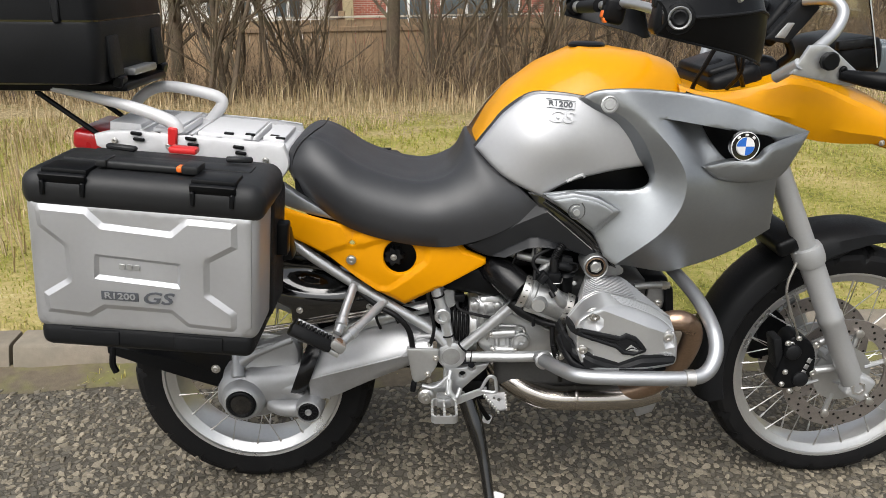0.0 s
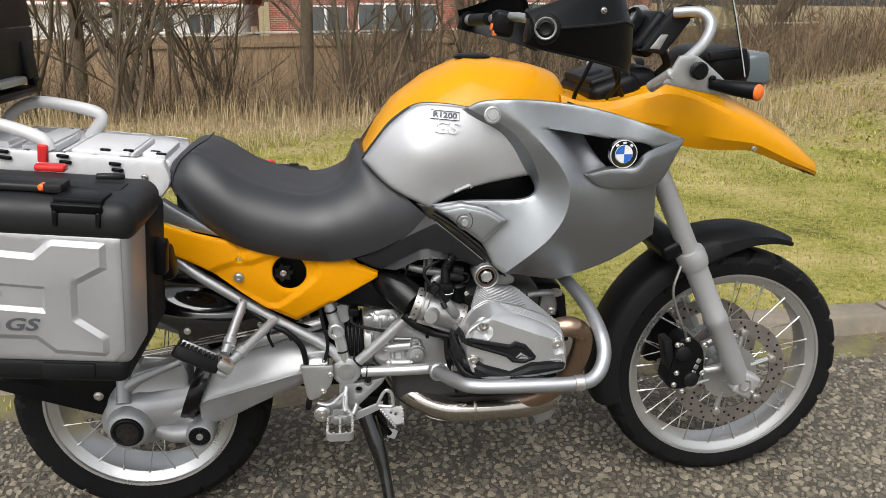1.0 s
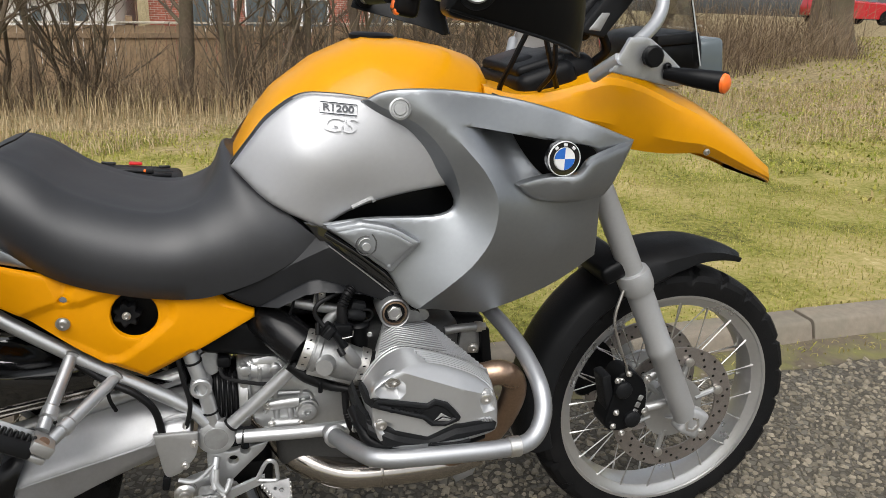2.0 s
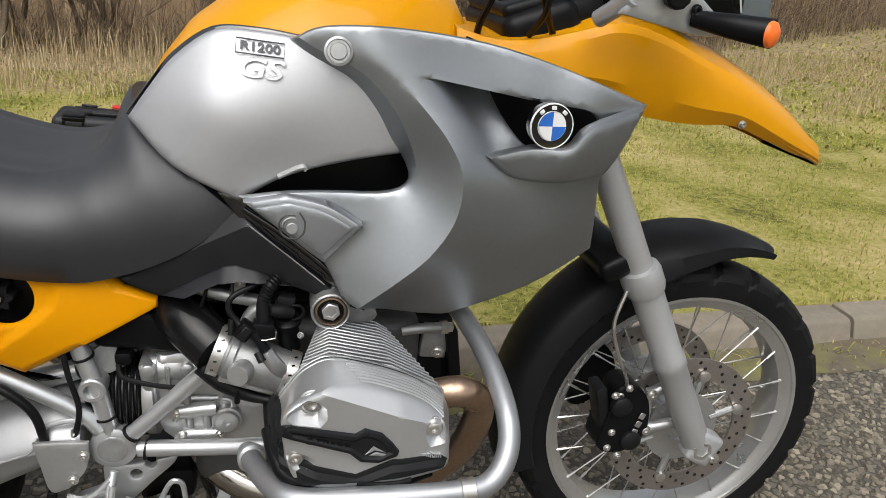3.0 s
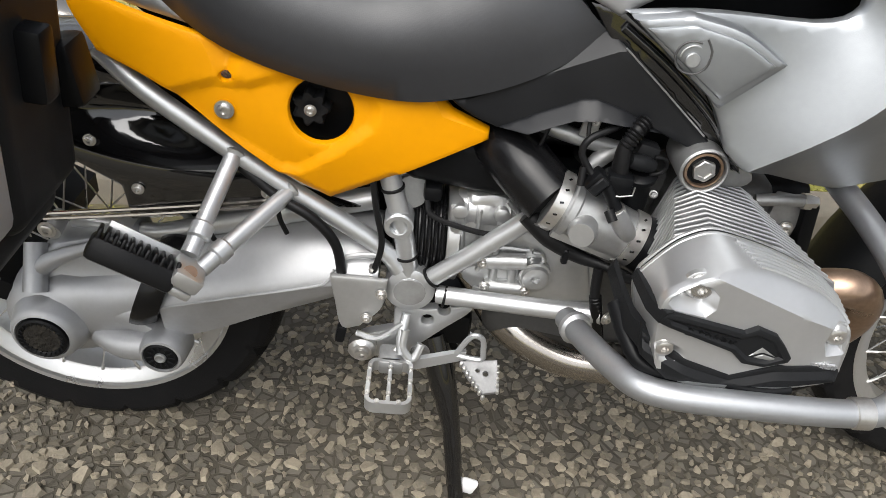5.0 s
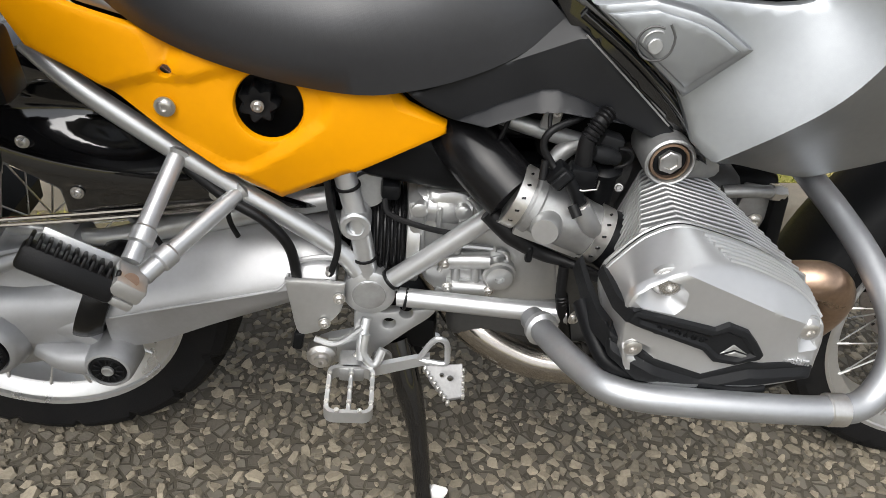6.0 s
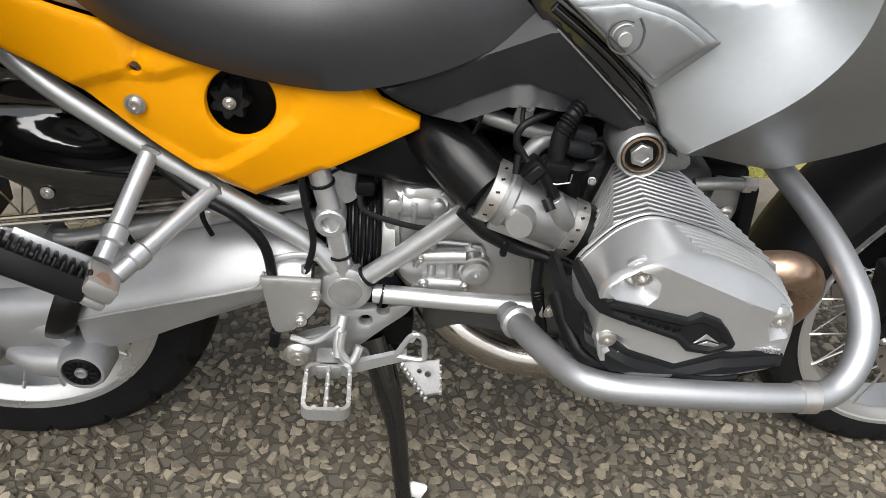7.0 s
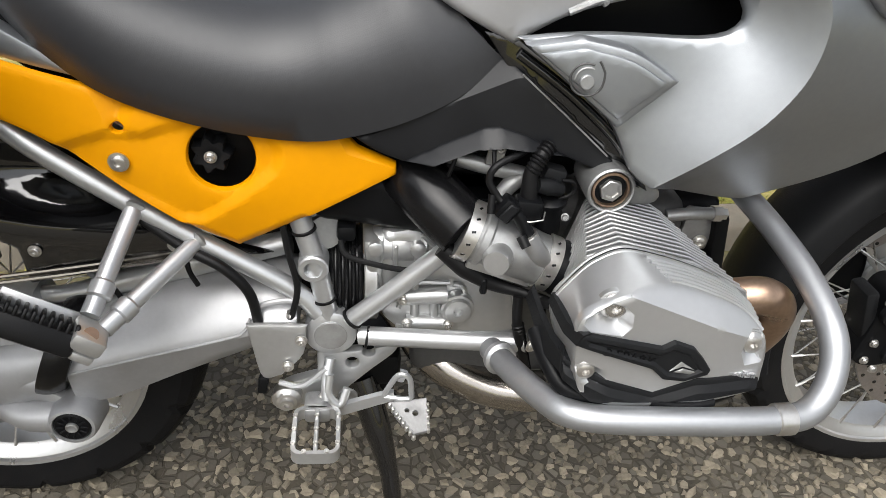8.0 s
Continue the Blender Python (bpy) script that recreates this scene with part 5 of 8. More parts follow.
t0, t1 = Vector((0.648, -0.219, 0.617)), Vector((0.760, -0.236, 0.576))
ax = (t1 - t0).normalized()


def band(at_, r):
    return lathe([(-0.008, r), (-0.008, r + 0.0022), (0.008, r + 0.0022), (0.008, r), (-0.008, r)], at_, ax, 30)


tb = part("throttle_body", lathe([(0, 0.02), (0, 0.0345), (0.018, 0.0345), (0.020, 0.0365), (0.028, 0.0365), (0.031, 0.0335), (0.06, 0.0335), (0.080, 0.0325), (0.088, 0.0315), (0.118, 0.0315), (0.118, 0.02)], t0, ax, 32), ALU_DULL, bike, "cast aluminium throttle body")
part("hose_clamp", band(t0 + ax * 0.006, 0.0355), BOLT, tb)
part("hose_clamp", band(t0 + ax * 0.108, 0.0325), BOLT, tb)
for base, r in ((t0 + ax * 0.006, 0.0378), (t0 + ax * 0.108, 0.0348)):
    sd = ax.cross(Vector((0, 0, 1))).normalized()
    u = sd.cross(ax)
    for k in range(5):
        a = radians(-20 + 24 * k)
        n_ = sd * math.cos(a) + u * math.sin(a)
        if n_.y > 0:
            n_ = -sd * math.cos(a) + u * math.sin(a)
        p = base + n_ * r
        q = n_.to_track_quat("Z", "X").to_euler()
        part("clamp_slot", box(tuple(p), (0.0026, 0.005, 0.0008), 0.0003, [math.degrees(v) for v in q], 1), GLOSS, tb)
part("inlet_stub", tube([t0 + ax * 0.114, t0 + ax * 0.135, t0 + ax * 0.16], 0.0325, 24, 2, None, [0.0325, 0.036, 0.034]), BLACK, tb)
part("throttle_shaft_cap", lathe([(-0.03, 0.017), (0, 0.017), (0.006, 0.0155), (0.008, 0.0145), (0.008, 0)], (0.6815, -0.268, 0.603), (-0.3, -1, 0.1), 24), ALU, tb)
inj = part("fuel_injector", tube([(0.722, -0.258, 0.622), (0.708, -0.255, 0.645), (0.694, -0.250, 0.668)], 0.0075, 12, 3), BLACK, bike)
part("injector_boss", tube([(0.748, -0.252, 0.586), (0.732, -0.258, 0.606), (0.716, -0.258, 0.630)], 0.009, 14, 3, None, [0.008, 0.0115, 0.0105]), ALU, tb)
part("injector_ring", lathe([(-0.003, 0.0105), (0.003, 0.0105)], (0.7175, -0.257, 0.629), (-0.5, 0.1, 0.85), 14), BOLT, inj)
part("bleed_stub", tube([(0.7065, -0.262, 0.632), (0.7125, -0.270, 0.622)], 0.0060, 10, 0), HOSE, tb)
part("adjuster_flange", box((0.692, -0.243, 0.572), (0.085, 0.008, 0.016), 0.003, (0, 20, 0), 2), ALU, tb)
# wiring and pipes above the throttle body
part("fuel_rail", tube([(0.60, -0.17, 0.698), (0.655, -0.188, 0.687), (0.722, -0.194, 0.674)], 0.0098, 14), ALU_DULL, bike)
part("rail_bracket", box((0.680, -0.204, 0.708), (0.020, 0.004, 0.034), 0.001, (0, 10, 0), 1), ALU_DULL, bike)
part("rail_screw", bolt((0.683, -0.206, 0.714), 0.005, (0, -1, 0)), BOLT, bike)
SLEEVE = [Vector(p) for p in ((0.734, -0.228, 0.729), (0.7247, -0.235, 0.7211), (0.7192, -0.237, 0.7114), (0.714, -0.238, 0.6989), (0.7137, -0.240, 0.6821), (0.7145, -0.241, 0.6665))]
part("plug_harness", tube([tuple(p) for p in SLEEVE], 0.0085, 14, 4, None, [0.0075, 0.0078, 0.008, 0.0085, 0.0095, 0.0100]), HOSE, bike, "ribbed black cable sleeve")
for k in range(8):
    i, u = divmod(0.2 + k * 0.36, 1)
    p, q = SLEEVE[int(i)], SLEEVE[int(i) + 1]
    part("sleeve_rib", lathe([(-0.0014, 0.0082), (0, 0.0100), (0.0014, 0.0082)], p.lerp(q, u), q - p, 16), HOSE, bike)
part("plug_socket", box((0.7140, -0.245, 0.660), (0.030, 0.024, 0.024), 0.004, (0, 4, 0), 2), BLACK, bike)
part("plug_clip", tube([(0.702, -0.2585, 0.650), (0.716, -0.2595, 0.649), (0.730, -0.258, 0.651), (0.731, -0.257, 0.661)], 0.0010, 6, 0), BOLT, bike)
coil = part("coil_body", lathe([(-0.034, 0.0155), (0.010, 0.0160), (0.012, 0.0205), (0.017, 0.0205), (0.020, 0.0165), (0.024, 0.0150), (0.024, 0)], (0.7475, -0.214, 0.643), (-0.1, -0.22, 0.97), 24), BLACK, bike)
part("coil_plug", tube([(0.7235, -0.236, 0.6835), (0.738, -0.233, 0.6800), (0.753, -0.228, 0.6745)], 0.0095, 14, 3, None, [0.0085, 0.0105, 0.0085]), BLACK_SOFT, coil)
part("coil_neck", box((0.744, -0.220, 0.690), (0.026, 0.022, 0.020), 0.004, (0, 14, 0), 2), BLACK_SOFT, coil)
part("coil_loop", tube([(0.752, -0.232, 0.688), (0.764, -0.231, 0.686), (0.769, -0.230, 0.676), (0.763, -0.230, 0.667), (0.752, -0.230, 0.664)], 0.0022, 8), HOSE, coil)
part("coil_screw", bolt((0.7650, -0.226, 0.637), 0.0036, (-0.2, -0.9, 0.3)), ALU_DULL, coil)
part("injector_plug", box((0.6890, -0.250, 0.6610), (0.022, 0.022, 0.026), 0.004, (0, 38, 0), 2), BLACK, inj)
part("plug_ridge", box((0.6890, -0.2625, 0.6610), (0.012, 0.004, 0.022), 0.0015, (0, 38, 0), 1), BLACK_SOFT, inj)
part("cable", tube([(0.712, -0.215, 0.719), (0.7017, -0.226, 0.7165), (0.6747, -0.237, 0.7063), (0.6678, -0.240, 0.6897), (0.6785, -0.245, 0.6724), (0.6865, -0.250, 0.665)], 0.0042, 10), HOSE, bike)
part("cable", tube([(0.675, -0.215, 0.74), (0.673, -0.225, 0.715), (0.674, -0.232, 0.700)], 0.0026, 8), HOSE, bike)
part("hose_end", tube([(0.672, -0.245, 0.675), (0.671, -0.252, 0.655)], 0.0045, 10, 0), HOSE, bike)
part("cable", tube([(0.640, -0.185, 0.712), (0.634, -0.195, 0.69), (0.628, -0.197, 0.672)], 0.0026, 8), HOSE, bike)
part("cable", tube([(0.700, -0.215, 0.720), (0.735, -0.22, 0.722), (0.765, -0.215, 0.725)], 0.0028, 8), HOSE, bike)
loom = part("wiring_loom", tube([(0.625, -0.215, 0.588), (0.655, -0.226, 0.566), (0.690, -0.235, 0.548), (0.725, -0.245, 0.542), (0.760, -0.262, 0.536), (0.776, -0.29, 0.520)], 0.011, 10, 6, None, [0.013, 0.014, 0.009, 0.006, 0.006, 0.006]), HOSE, bike, "black taped wiring loom")
part("conduit", tube([(0.718, -0.247, 0.540), (0.720, -0.252, 0.505), (0.728, -0.254, 0.470), (0.740, -0.25, 0.43), (0.746, -0.24, 0.40)], 0.0065, 10), HOSE, bike)
for k in range(16):
    p = Vector((0.7215, -0.2525, 0.50)).lerp((0.741, -0.2495, 0.425), k / 15)
    part("conduit_rib", lathe([(-0.001, 0.007), (0, 0.0082), (0.001, 0.007)], p, (0.25, 0.02, -0.97), 10), HOSE, bike)
part("conduit", tube([(0.742, -0.26, 0.545), (0.748, -0.275, 0.51), (0.765, -0.30, 0.46), (0.785, -0.30, 0.43)], 0.0055, 10), HOSE, bike)
part("conduit", tube([(0.735, -0.26, 0.54), (0.752, -0.30, 0.56), (0.768, -0.33, 0.55)], 0.006, 10), HOSE, bike)
part("loom_clip", box((0.676, -0.238, 0.548), (0.008, 0.01, 0.022), 0.002, None, 1), BLACK, bike)
part("lambda_lead", tube([(0.505, -0.165, 0.565), (0.512, -0.175, 0.550), (0.545, -0.182, 0.541), (0.590, -0.184, 0.534), (0.615, -0.186, 0.547), (0.64, -0.19, 0.582)], 0.0036, 8), HOSE, bike)
part("sensor_plug", box((0.512, -0.15, 0.572), (0.024, 0.03, 0.022), 0.006, None, 2), BLACK, bike)

# oil cooler pipe, strap and fittings ahead of the head
part("cooler_pipe", tube([(0.925, -0.15, 0.598), (0.960, -0.152, 0.603), (1.000, -0.145, 0.600)], 0.0085, 12), ALU_DULL, bike)
part("pipe_union", lathe([(0, 0.011), (0.012, 0.011), (0.013, 0.0085), (0.020, 0.0085), (0.020, 0)], (0.988, -0.147, 0.601), (1, 0.1, -0.05), 6), BOLT, bike)
part("cooler_bracket", box((0.985, -0.115, 0.565), (0.045, 0.03, 0.060), 0.004, (0, 6, 0), 2), ALU_DULL, bike)
part("cooler_bolt", bolt((0.990, -0.132, 0.548), 0.008), BOLT, bike)
part("cooler_strap", box((1.018, -0.125, 0.530), (0.020, 0.035, 0.125), 0.004, (0, -8, 0), 2), BLACK, bike)

# exhaust
part("exhaust_header", tube([(0.945, -0.30, 0.575), (0.985, -0.31, 0.585), (1.015, -0.30, 0.560), (1.022, -0.28, 0.51), (1.01, -0.24, 0.43), (0.97, -0.20, 0.36), (0.90, -0.16, 0.315)], 0.0225, 18), BRONZE, bike, "heat-tinted exhaust header pipe")
part("exhaust_pipe", tube([(1.0, -0.17, 0.335), (0.93, -0.17, 0.315), (0.80, -0.165, 0.308), (0.72, -0.15, 0.308), (0.64, -0.12, 0.340), (0.58, -0.06, 0.40), (0.50, 0.02, 0.42)], 0.0305, 24), CHROME, bike, "polished steel exhaust pipe")
part("exhaust_seam", tube([(0.80, -0.172, 0.281), (0.70, -0.156, 0.281), (0.62, -0.115, 0.33)], 0.0022, 8), CHROME, bike)
part("exhaust_joint", lathe([(-0.003, 0.032), (0, 0.0335), (0.003, 0.032)], (0.80, -0.165, 0.308), (1, 0, 0), 24), CHROME, bike)
part("skid_bracket", panel([Vector(p) for p in ((0.952, 0.33), (1.04, 0.345), (1.035, 0.30), (1.012, 0.24), (0.975, 0.225), (0.962, 0.25), (0.985, 0.28))], flat(-0.12), 0.05, 0.003, 0.02), ALU_DULL, bike)
part("belly_pan", box((0.80, 0, 0.285), (0.36, 0.18, 0.03), 0.01, (0, 2, 0), 2), ALU_DULL, bike)
part("silencer", tube([(0.45, 0.05, 0.42), (0.30, 0.16, 0.45), (0.12, 0.22, 0.52), (-0.30, 0.23, 0.62)], 0.05, 20, 6, None, [0.03, 0.035, 0.07, 0.075]), CHROME, bike, "steel silencer on the far side")

# ---- frame and swing arm ----
R = 0.0125
for s in (1, -1):
    y = lambda v: v * s
    part("frame_tube", tube([(0.115, y(-0.150), 0.722), (0.168, y(-0.163), 0.680), (0.267, y(-0.168), 0.612), (0.334, y(-0.170), 0.567), (0.444, y(-0.176), 0.500), (0.478, y(-0.182), 0.465)], R, 14), TUBE, bike, "silver tubular rear frame")
part("peg_strut", tube([(0.268, -0.172, 0.612), (0.238, -0.285, 0.540)], 0.0105, 14, 0), TUBE, bike)
part("peg_strut", tube([(0.335, -0.172, 0.567), (0.250, -0.288, 0.522)], 0.0105, 14, 0), TUBE, bike)
for p, q in (((0.268, -0.172, 0.612), (0.24, -0.25, 0.546)), ((0.335, -0.172, 0.567), (0.28, -0.23, 0.537))):
    part("weld_bead", lathe([(-0.004, 0.0115), (0, 0.015), (0.004, 0.0115)], p, Vector(q) - Vector(p), 14), TUBE, bike)
for p, q in (((0.2465, -0.262, 0.557), (0.268, -0.172, 0.612)), ((0.268, -0.264, 0.532), (0.335, -0.172, 0.567))):
    part("strut_collar", lathe([(-0.010, 0.0108), (-0.008, 0.0135), (0.008, 0.0135), (0.011, 0.0108)], p, Vector(q) - Vector(p), 16), TUBE, bike)
hubp = part("frame_hub", lathe([(-0.12, 0.030), (-0.02, 0.034), (-0.006, 0.0345), (0.0, 0.0335), (0.002, 0.030), (0.0035, 0.0225), (0.0045, 0.0225), (0.0045, 0)], (0.493, -0.190, 0.437), n=36), TUBE, bike, "round frame node with a smooth cap")
part("hub_mark", panel(disc_outline(0.493, 0.437, 0.0215), flat(-0.1955), 0.002, 0.001, 0.01), ALU_DULL, hubp)
part("frame_tube", tube([(0.490, -0.180, 0.46), (0.476, -0.175, 0.53), (0.448, -0.165, 0.625)], 0.0135, 14), TUBE, bike)
part("frame_ring", lathe([(-0.02, 0.019), (0.012, 0.019), (0.014, 0.017), (0.014, 0.0115), (0.004, 0.0105), (0.004, 0)], (0.472, -0.176, 0.536), n=26), TUBE, bike)
part("rubber_band", lathe([(-0.002, 0.0137), (-0.0015, 0.0155), (0.0015, 0.0155), (0.002, 0.0137)], (0.485, -0.178, 0.486), (-0.15, 0, 1), 16), HOSE, bike)
part("rubber_band", lathe([(-0.002, 0.0137), (-0.0015, 0.0155), (0.0015, 0.0155), (0.002, 0.0137)], (0.461, -0.170, 0.583), (-0.25, 0, 1), 16), HOSE, bike)
part("frame_tube", tube([(0.517, -0.188, 0.457), (0.560, -0.192, 0.498), (0.632, -0.200, 0.572), (0.655, -0.20, 0.60)], 0.0125, 14, 0), TUBE, bike)
part("rubber_band", lathe([(-0.002, 0.013), (-0.0015, 0.0155), (0.0015, 0.0155), (0.002, 0.013)], (0.520, -0.1885, 0.460), (0.62, 0, 0.64), 16), HOSE, bike)
part("frame_tube", tube([(0.53, -0.192, 0.436), (0.60, -0.207, 0.443), (0.652, -0.220, 0.450), (0.736, -0.250, 0.4695)], 0.0125, 14), TUBE, bike)
part("rubber_band", lathe([(-0.002, 0.013), (-0.0015, 0.0155), (0.0015, 0.0155), (0.002, 0.013)], (0.540, -0.1935, 0.4345), (1, -0.1, -0.1), 16), HOSE, bike)
part("tube_end", bolt((0.741, -0.255, 0.470), 0.007, (0.6, -0.8, 0)), BOLT, bike)
part("frame_tube", tube([(0.46, 0.18, 0.62), (0.60, 0.19, 0.80), (0.85, 0.13, 0.90), (1.10, 0.0, 0.97), (0.85, -0.13, 0.90), (0.60, -0.15, 0.78)], 0.016, 12), BLACK, bike)
part("shock_body", tube([(0.40, -0.05, 0.70), (0.43, -0.055, 0.55), (0.45, -0.05, 0.42)], 0.03, 16), BLACK, bike)
part("preload_hose_union", lathe([(-0.01, 0.03), (0.012, 0.03), (0.014, 0.024), (0.02, 0.022), (0.02, 0)], (0.482, -0.13, 0.562), (0.2, -1, 0.2), 24), ALU_DULL, bike)
part("rear_inner_frame", box((0.42, 0, 0.66), (0.20, 0.24, 0.12), 0.02, None, 2), BLACK, bike)

# crash bar
cb = [(0.690, -0.262, 0.470), (0.700, -0.310, 0.484), (0.722, -0.375, 0.500), (0.755, -0.418, 0.509), (0.85, -0.430, 0.511), (0.965, -0.432, 0.512), (1.008, -0.424, 0.520), (1.032, -0.402, 0.550), (1.036, -0.370, 0.585), (1.032, -0.305, 0.612), (1.024, -0.235, 0.628), (1.010, -0.175, 0.642), (0.99, -0.12, 0.66)]
crash = part("crash_bar", tube(cb, 0.0152, 18), BAR, bike, "silver tubular engine crash bar")
part("bar_sleeve", lathe([(-0.010, 0.0160), (-0.009, 0.0172), (0.009, 0.0172), (0.010, 0.0160)], (0.972, -0.4315, 0.5125), (1, 0.02, 0.02), 20), BOLT, crash)
part("bar_flange", lathe([(-0.004, 0.020), (0.004, 0.021), (0.010, 0.017)], (0.696, -0.285, 0.476), (0.3, -0.95, 0.2), 18), TUBE, crash)
mirrored(crash)

# swing arm with drive housing
ARM = [  # x; heights of the top, the shoulder, the side ledge and the lower edge
    (0.155, 0.432, 0.421, 0.374, 0.300), (0.21, 0.452, 0.440, 0.391, 0.314), (0.285, 0.480, 0.466, 0.4115, 0.350), (0.36, 0.498, 0.484, 0.432, 0.383), (0.41, 0.506, 0.490, 0.4445, 0.405), (0.45, 0.505, 0.488, 0.452, 0.418)]
rings = []
for row in zip(*[[p.x for p in spline([(v, 0, 0) for v in c], 4)] for c in zip(*ARM)]):
    x, zt, zs, zl, zb = row
    rings.append([(x, y, z) for y, z in ((-0.085, zt - 0.012), (-0.100, zt - 0.002), (-0.118, zt), (-0.135, zt - 0.004), (-0.158, zs), (-0.170, zs - 0.010), (-0.184, (zs + zl) / 2), (-0.193, zl + 0.012), (-0.1965, zl + 0.002), (-0.1965, zl - 0.001), (-0.190, zl - 0.004), (-0.184, (zl + zb) / 2), (-0.174, zb + 0.006), (-0.165, zb), (-0.10, zb + 0.004), (-0.088, zb + 0.02))])
arm = part("swing_arm", loft(rings), ARM_PAINT, bike, "silver single-sided swing arm", 32)
part("arm_crease", tube([(0.160, -0.1955, 0.3775), (0.25, -0.1965, 0.4035), (0.36, -0.1965, 0.434), (0.384, -0.195, 0.445), (0.392, -0.190, 0.462)], 0.0020, 8), ARM_PAINT, arm)
part("arm_scoop", tube([(0.395, -0.186, 0.470), (0.41, -0.187, 0.482), (0.44, -0.186, 0.487), (0.465, -0.184, 0.478)], 0.004, 8), ARM_PAINT, arm)
# rubber gaiter between arm and final drive
rings = []
for k in range(13):
    u = k / 12
    bulge = 0.004 * math.sin(math.pi * u)
    rings.append([(0.126 + 0.038 * u + 0.024 * math.sin(a), -0.140 + (0.066 + bulge) * math.cos(a), 0.384 + 0.006 * u + (0.066 + bulge) * math.sin(a)) for a in (math.tau * j / 24 for j in range(24))])
part("drive_gaiter", loft(rings), GLOSS_HOSE, arm, "black rubber gaiter")
# final drive
fd_rings = []
for x, zc, h, w in ((0.135, 0.352, 0.056, 0.056), (0.10, 0.350, 0.058, 0.060), (0.05, 0.345, 0.062, 0.064), (0.02, 0.335, 0.075, 0.070), (-0.02, 0.325, 0.078, 0.070), (-0.05, 0.325, 0.060, 0.06), (-0.066, 0.325, 0.035, 0.045)):
    fd_rings.append([(x, -0.128 + w * math.copysign(abs(math.cos(a)) ** 0.8, math.cos(a)), zc + h * math.copysign(abs(math.sin(a)) ** 0.85, math.sin(a))) for a in (math.tau * j / 24 for j in range(24))])
fd = part("final_drive", loft(fd_rings), ARM_PAINT, bike, "cast aluminium final drive housing", 50)
part("drive_hub", lathe([(-0.06, 0.064), (-0.01, 0.052), (0.008, 0.046), (0.014, 0.042), (0.016, 0.037), (0.010, 0.034)], (0.0, -0.200, 0.325), n=40), ARM_PAINT, fd)
part("hub_face", lathe([(0.0, 0.026), (0.004, 0.025), (0.005, 0)], (0.0, -0.2135, 0.325), n=32), GLOSS, fd)
cap = part("hub_cap", lathe([(0, 0.0345), (0.006, 0.034), (0.008, 0.031), (0.006, 0.026), (0.003, 0.024), (0.002, 0)], (0.0, -0.212, 0.325), n=40), BLACK, fd, "black ribbed hub cap")
for k in range(24):
    a = math.tau * k / 24
    part("cap_rib", box((0.0285 * math.cos(a), -0.2195, 0.325 + 0.0285 * math.sin(a)), (0.007, 0.0022, 0.0022), 0.0006, (0, -math.degrees(a) + 25, 0), 1), BLACK_SOFT, cap)
part("drive_web", tube([(0.060, -0.176, 0.305), (0.10, -0.188, 0.300), (0.160, -0.188, 0.305)], 0.024, 14, 4, None, [0.016, 0.022, 0.026]), ARM_PAINT, fd)
part("pivot_boss", lathe([(-0.04, 0.036), (-0.012, 0.0335), (-0.003, 0.032), (0.003, 0.029), (0.004, 0.0255), (0.0, 0.0245)], (0.159, -0.214, 0.305), n=32), ARM_PAINT, fd)
pc = part("pivot_cap", lathe([(-0.003, 0.0245), (0.001, 0.024), (0.003, 0.021), (0.0015, 0.016), (0.002, 0.006), (0.002, 0)], (0.159, -0.215, 0.305), n=32), BLACK, fd, "black pivot cap")
part("cap_centre", lathe([(0.0, 0.0085), (0.0032, 0.008), (0.004, 0.006), (0.003, 0.004), (0.003, 0)], (0.159, -0.2165, 0.305), n=18), ALU_DULL, pc)
for k in range(12):
    a = math.tau * k / 12
    part("cap_rib", box((0.159 + 0.0155 * math.cos(a), -0.2175, 0.305 + 0.0155 * math.sin(a)), (0.009, 0.0025, 0.0022), 0.0006, (0, -math.degrees(a), 0), 1), BLACK_SOFT, pc)
drive_out = rounded([(-0.060, 0.330), (-0.028, 0.400), (0.010, 0.442), (0.060, 0.458), (0.120, 0.474), (0.134, 0.425), (0.128, 0.345), (0.150, 0.335), (0.175, 0.300), (0.150, 0.268), (0.09, 0.272), (0.03, 0.262), (-0.03, 0.270)], (0, 4, 6), 4)
part("drive_casting", panel(drive_out, lambda x, z: -0.155 - 0.038 * math.exp(-((x / 0.075) ** 2 + ((z - 0.325) / 0.075) ** 2)) - 0.030 * math.exp(-(((z - 0.350) / 0.035) ** 2)) * (1 - math.exp(-(x / 0.07) ** 2)) - 0.03 * math.exp(-(((x - 0.16) / 0.05) ** 2 + ((z - 0.305) / 0.04) ** 2)), 0.05, 0.010, 0.011), ARM_PAINT, fd)
part("drive_rib", tube([(-0.02, -0.170, 0.398), (0.02, -0.172, 0.432), (0.07, -0.166, 0.452), (0.118, -0.156, 0.468)], 0.010, 12, 4, None, [0.014, 0.012, 0.008, 0.008]), ARM_PAINT, fd)
part("drive_lug", tube([(-0.012, -0.15, 0.44), (-0.008, -0.19, 0.385)], 0.016, 12, 0), ARM_PAINT, fd)
part("drive_lug", tube([(0.02, -0.13, 0.475), (0.02, -0.165, 0.47)], 0.012, 12, 0), ARM_PAINT, fd)
part("drive_bolt", bolt((0.015, -0.165, 0.474), 0.009), BOLT, fd)
fd.location = (-0.007, 0.012, -0.012)
part("torque_strut", tube([(0.02, -0.10, 0.445), (0.14, -0.115, 0.447), (0.27, -0.12, 0.487), (0.44, -0.12, 0.535)], 0.016, 12, 4, None, [0.012, 0.012, 0.018, 0.016]), ALU, bike)
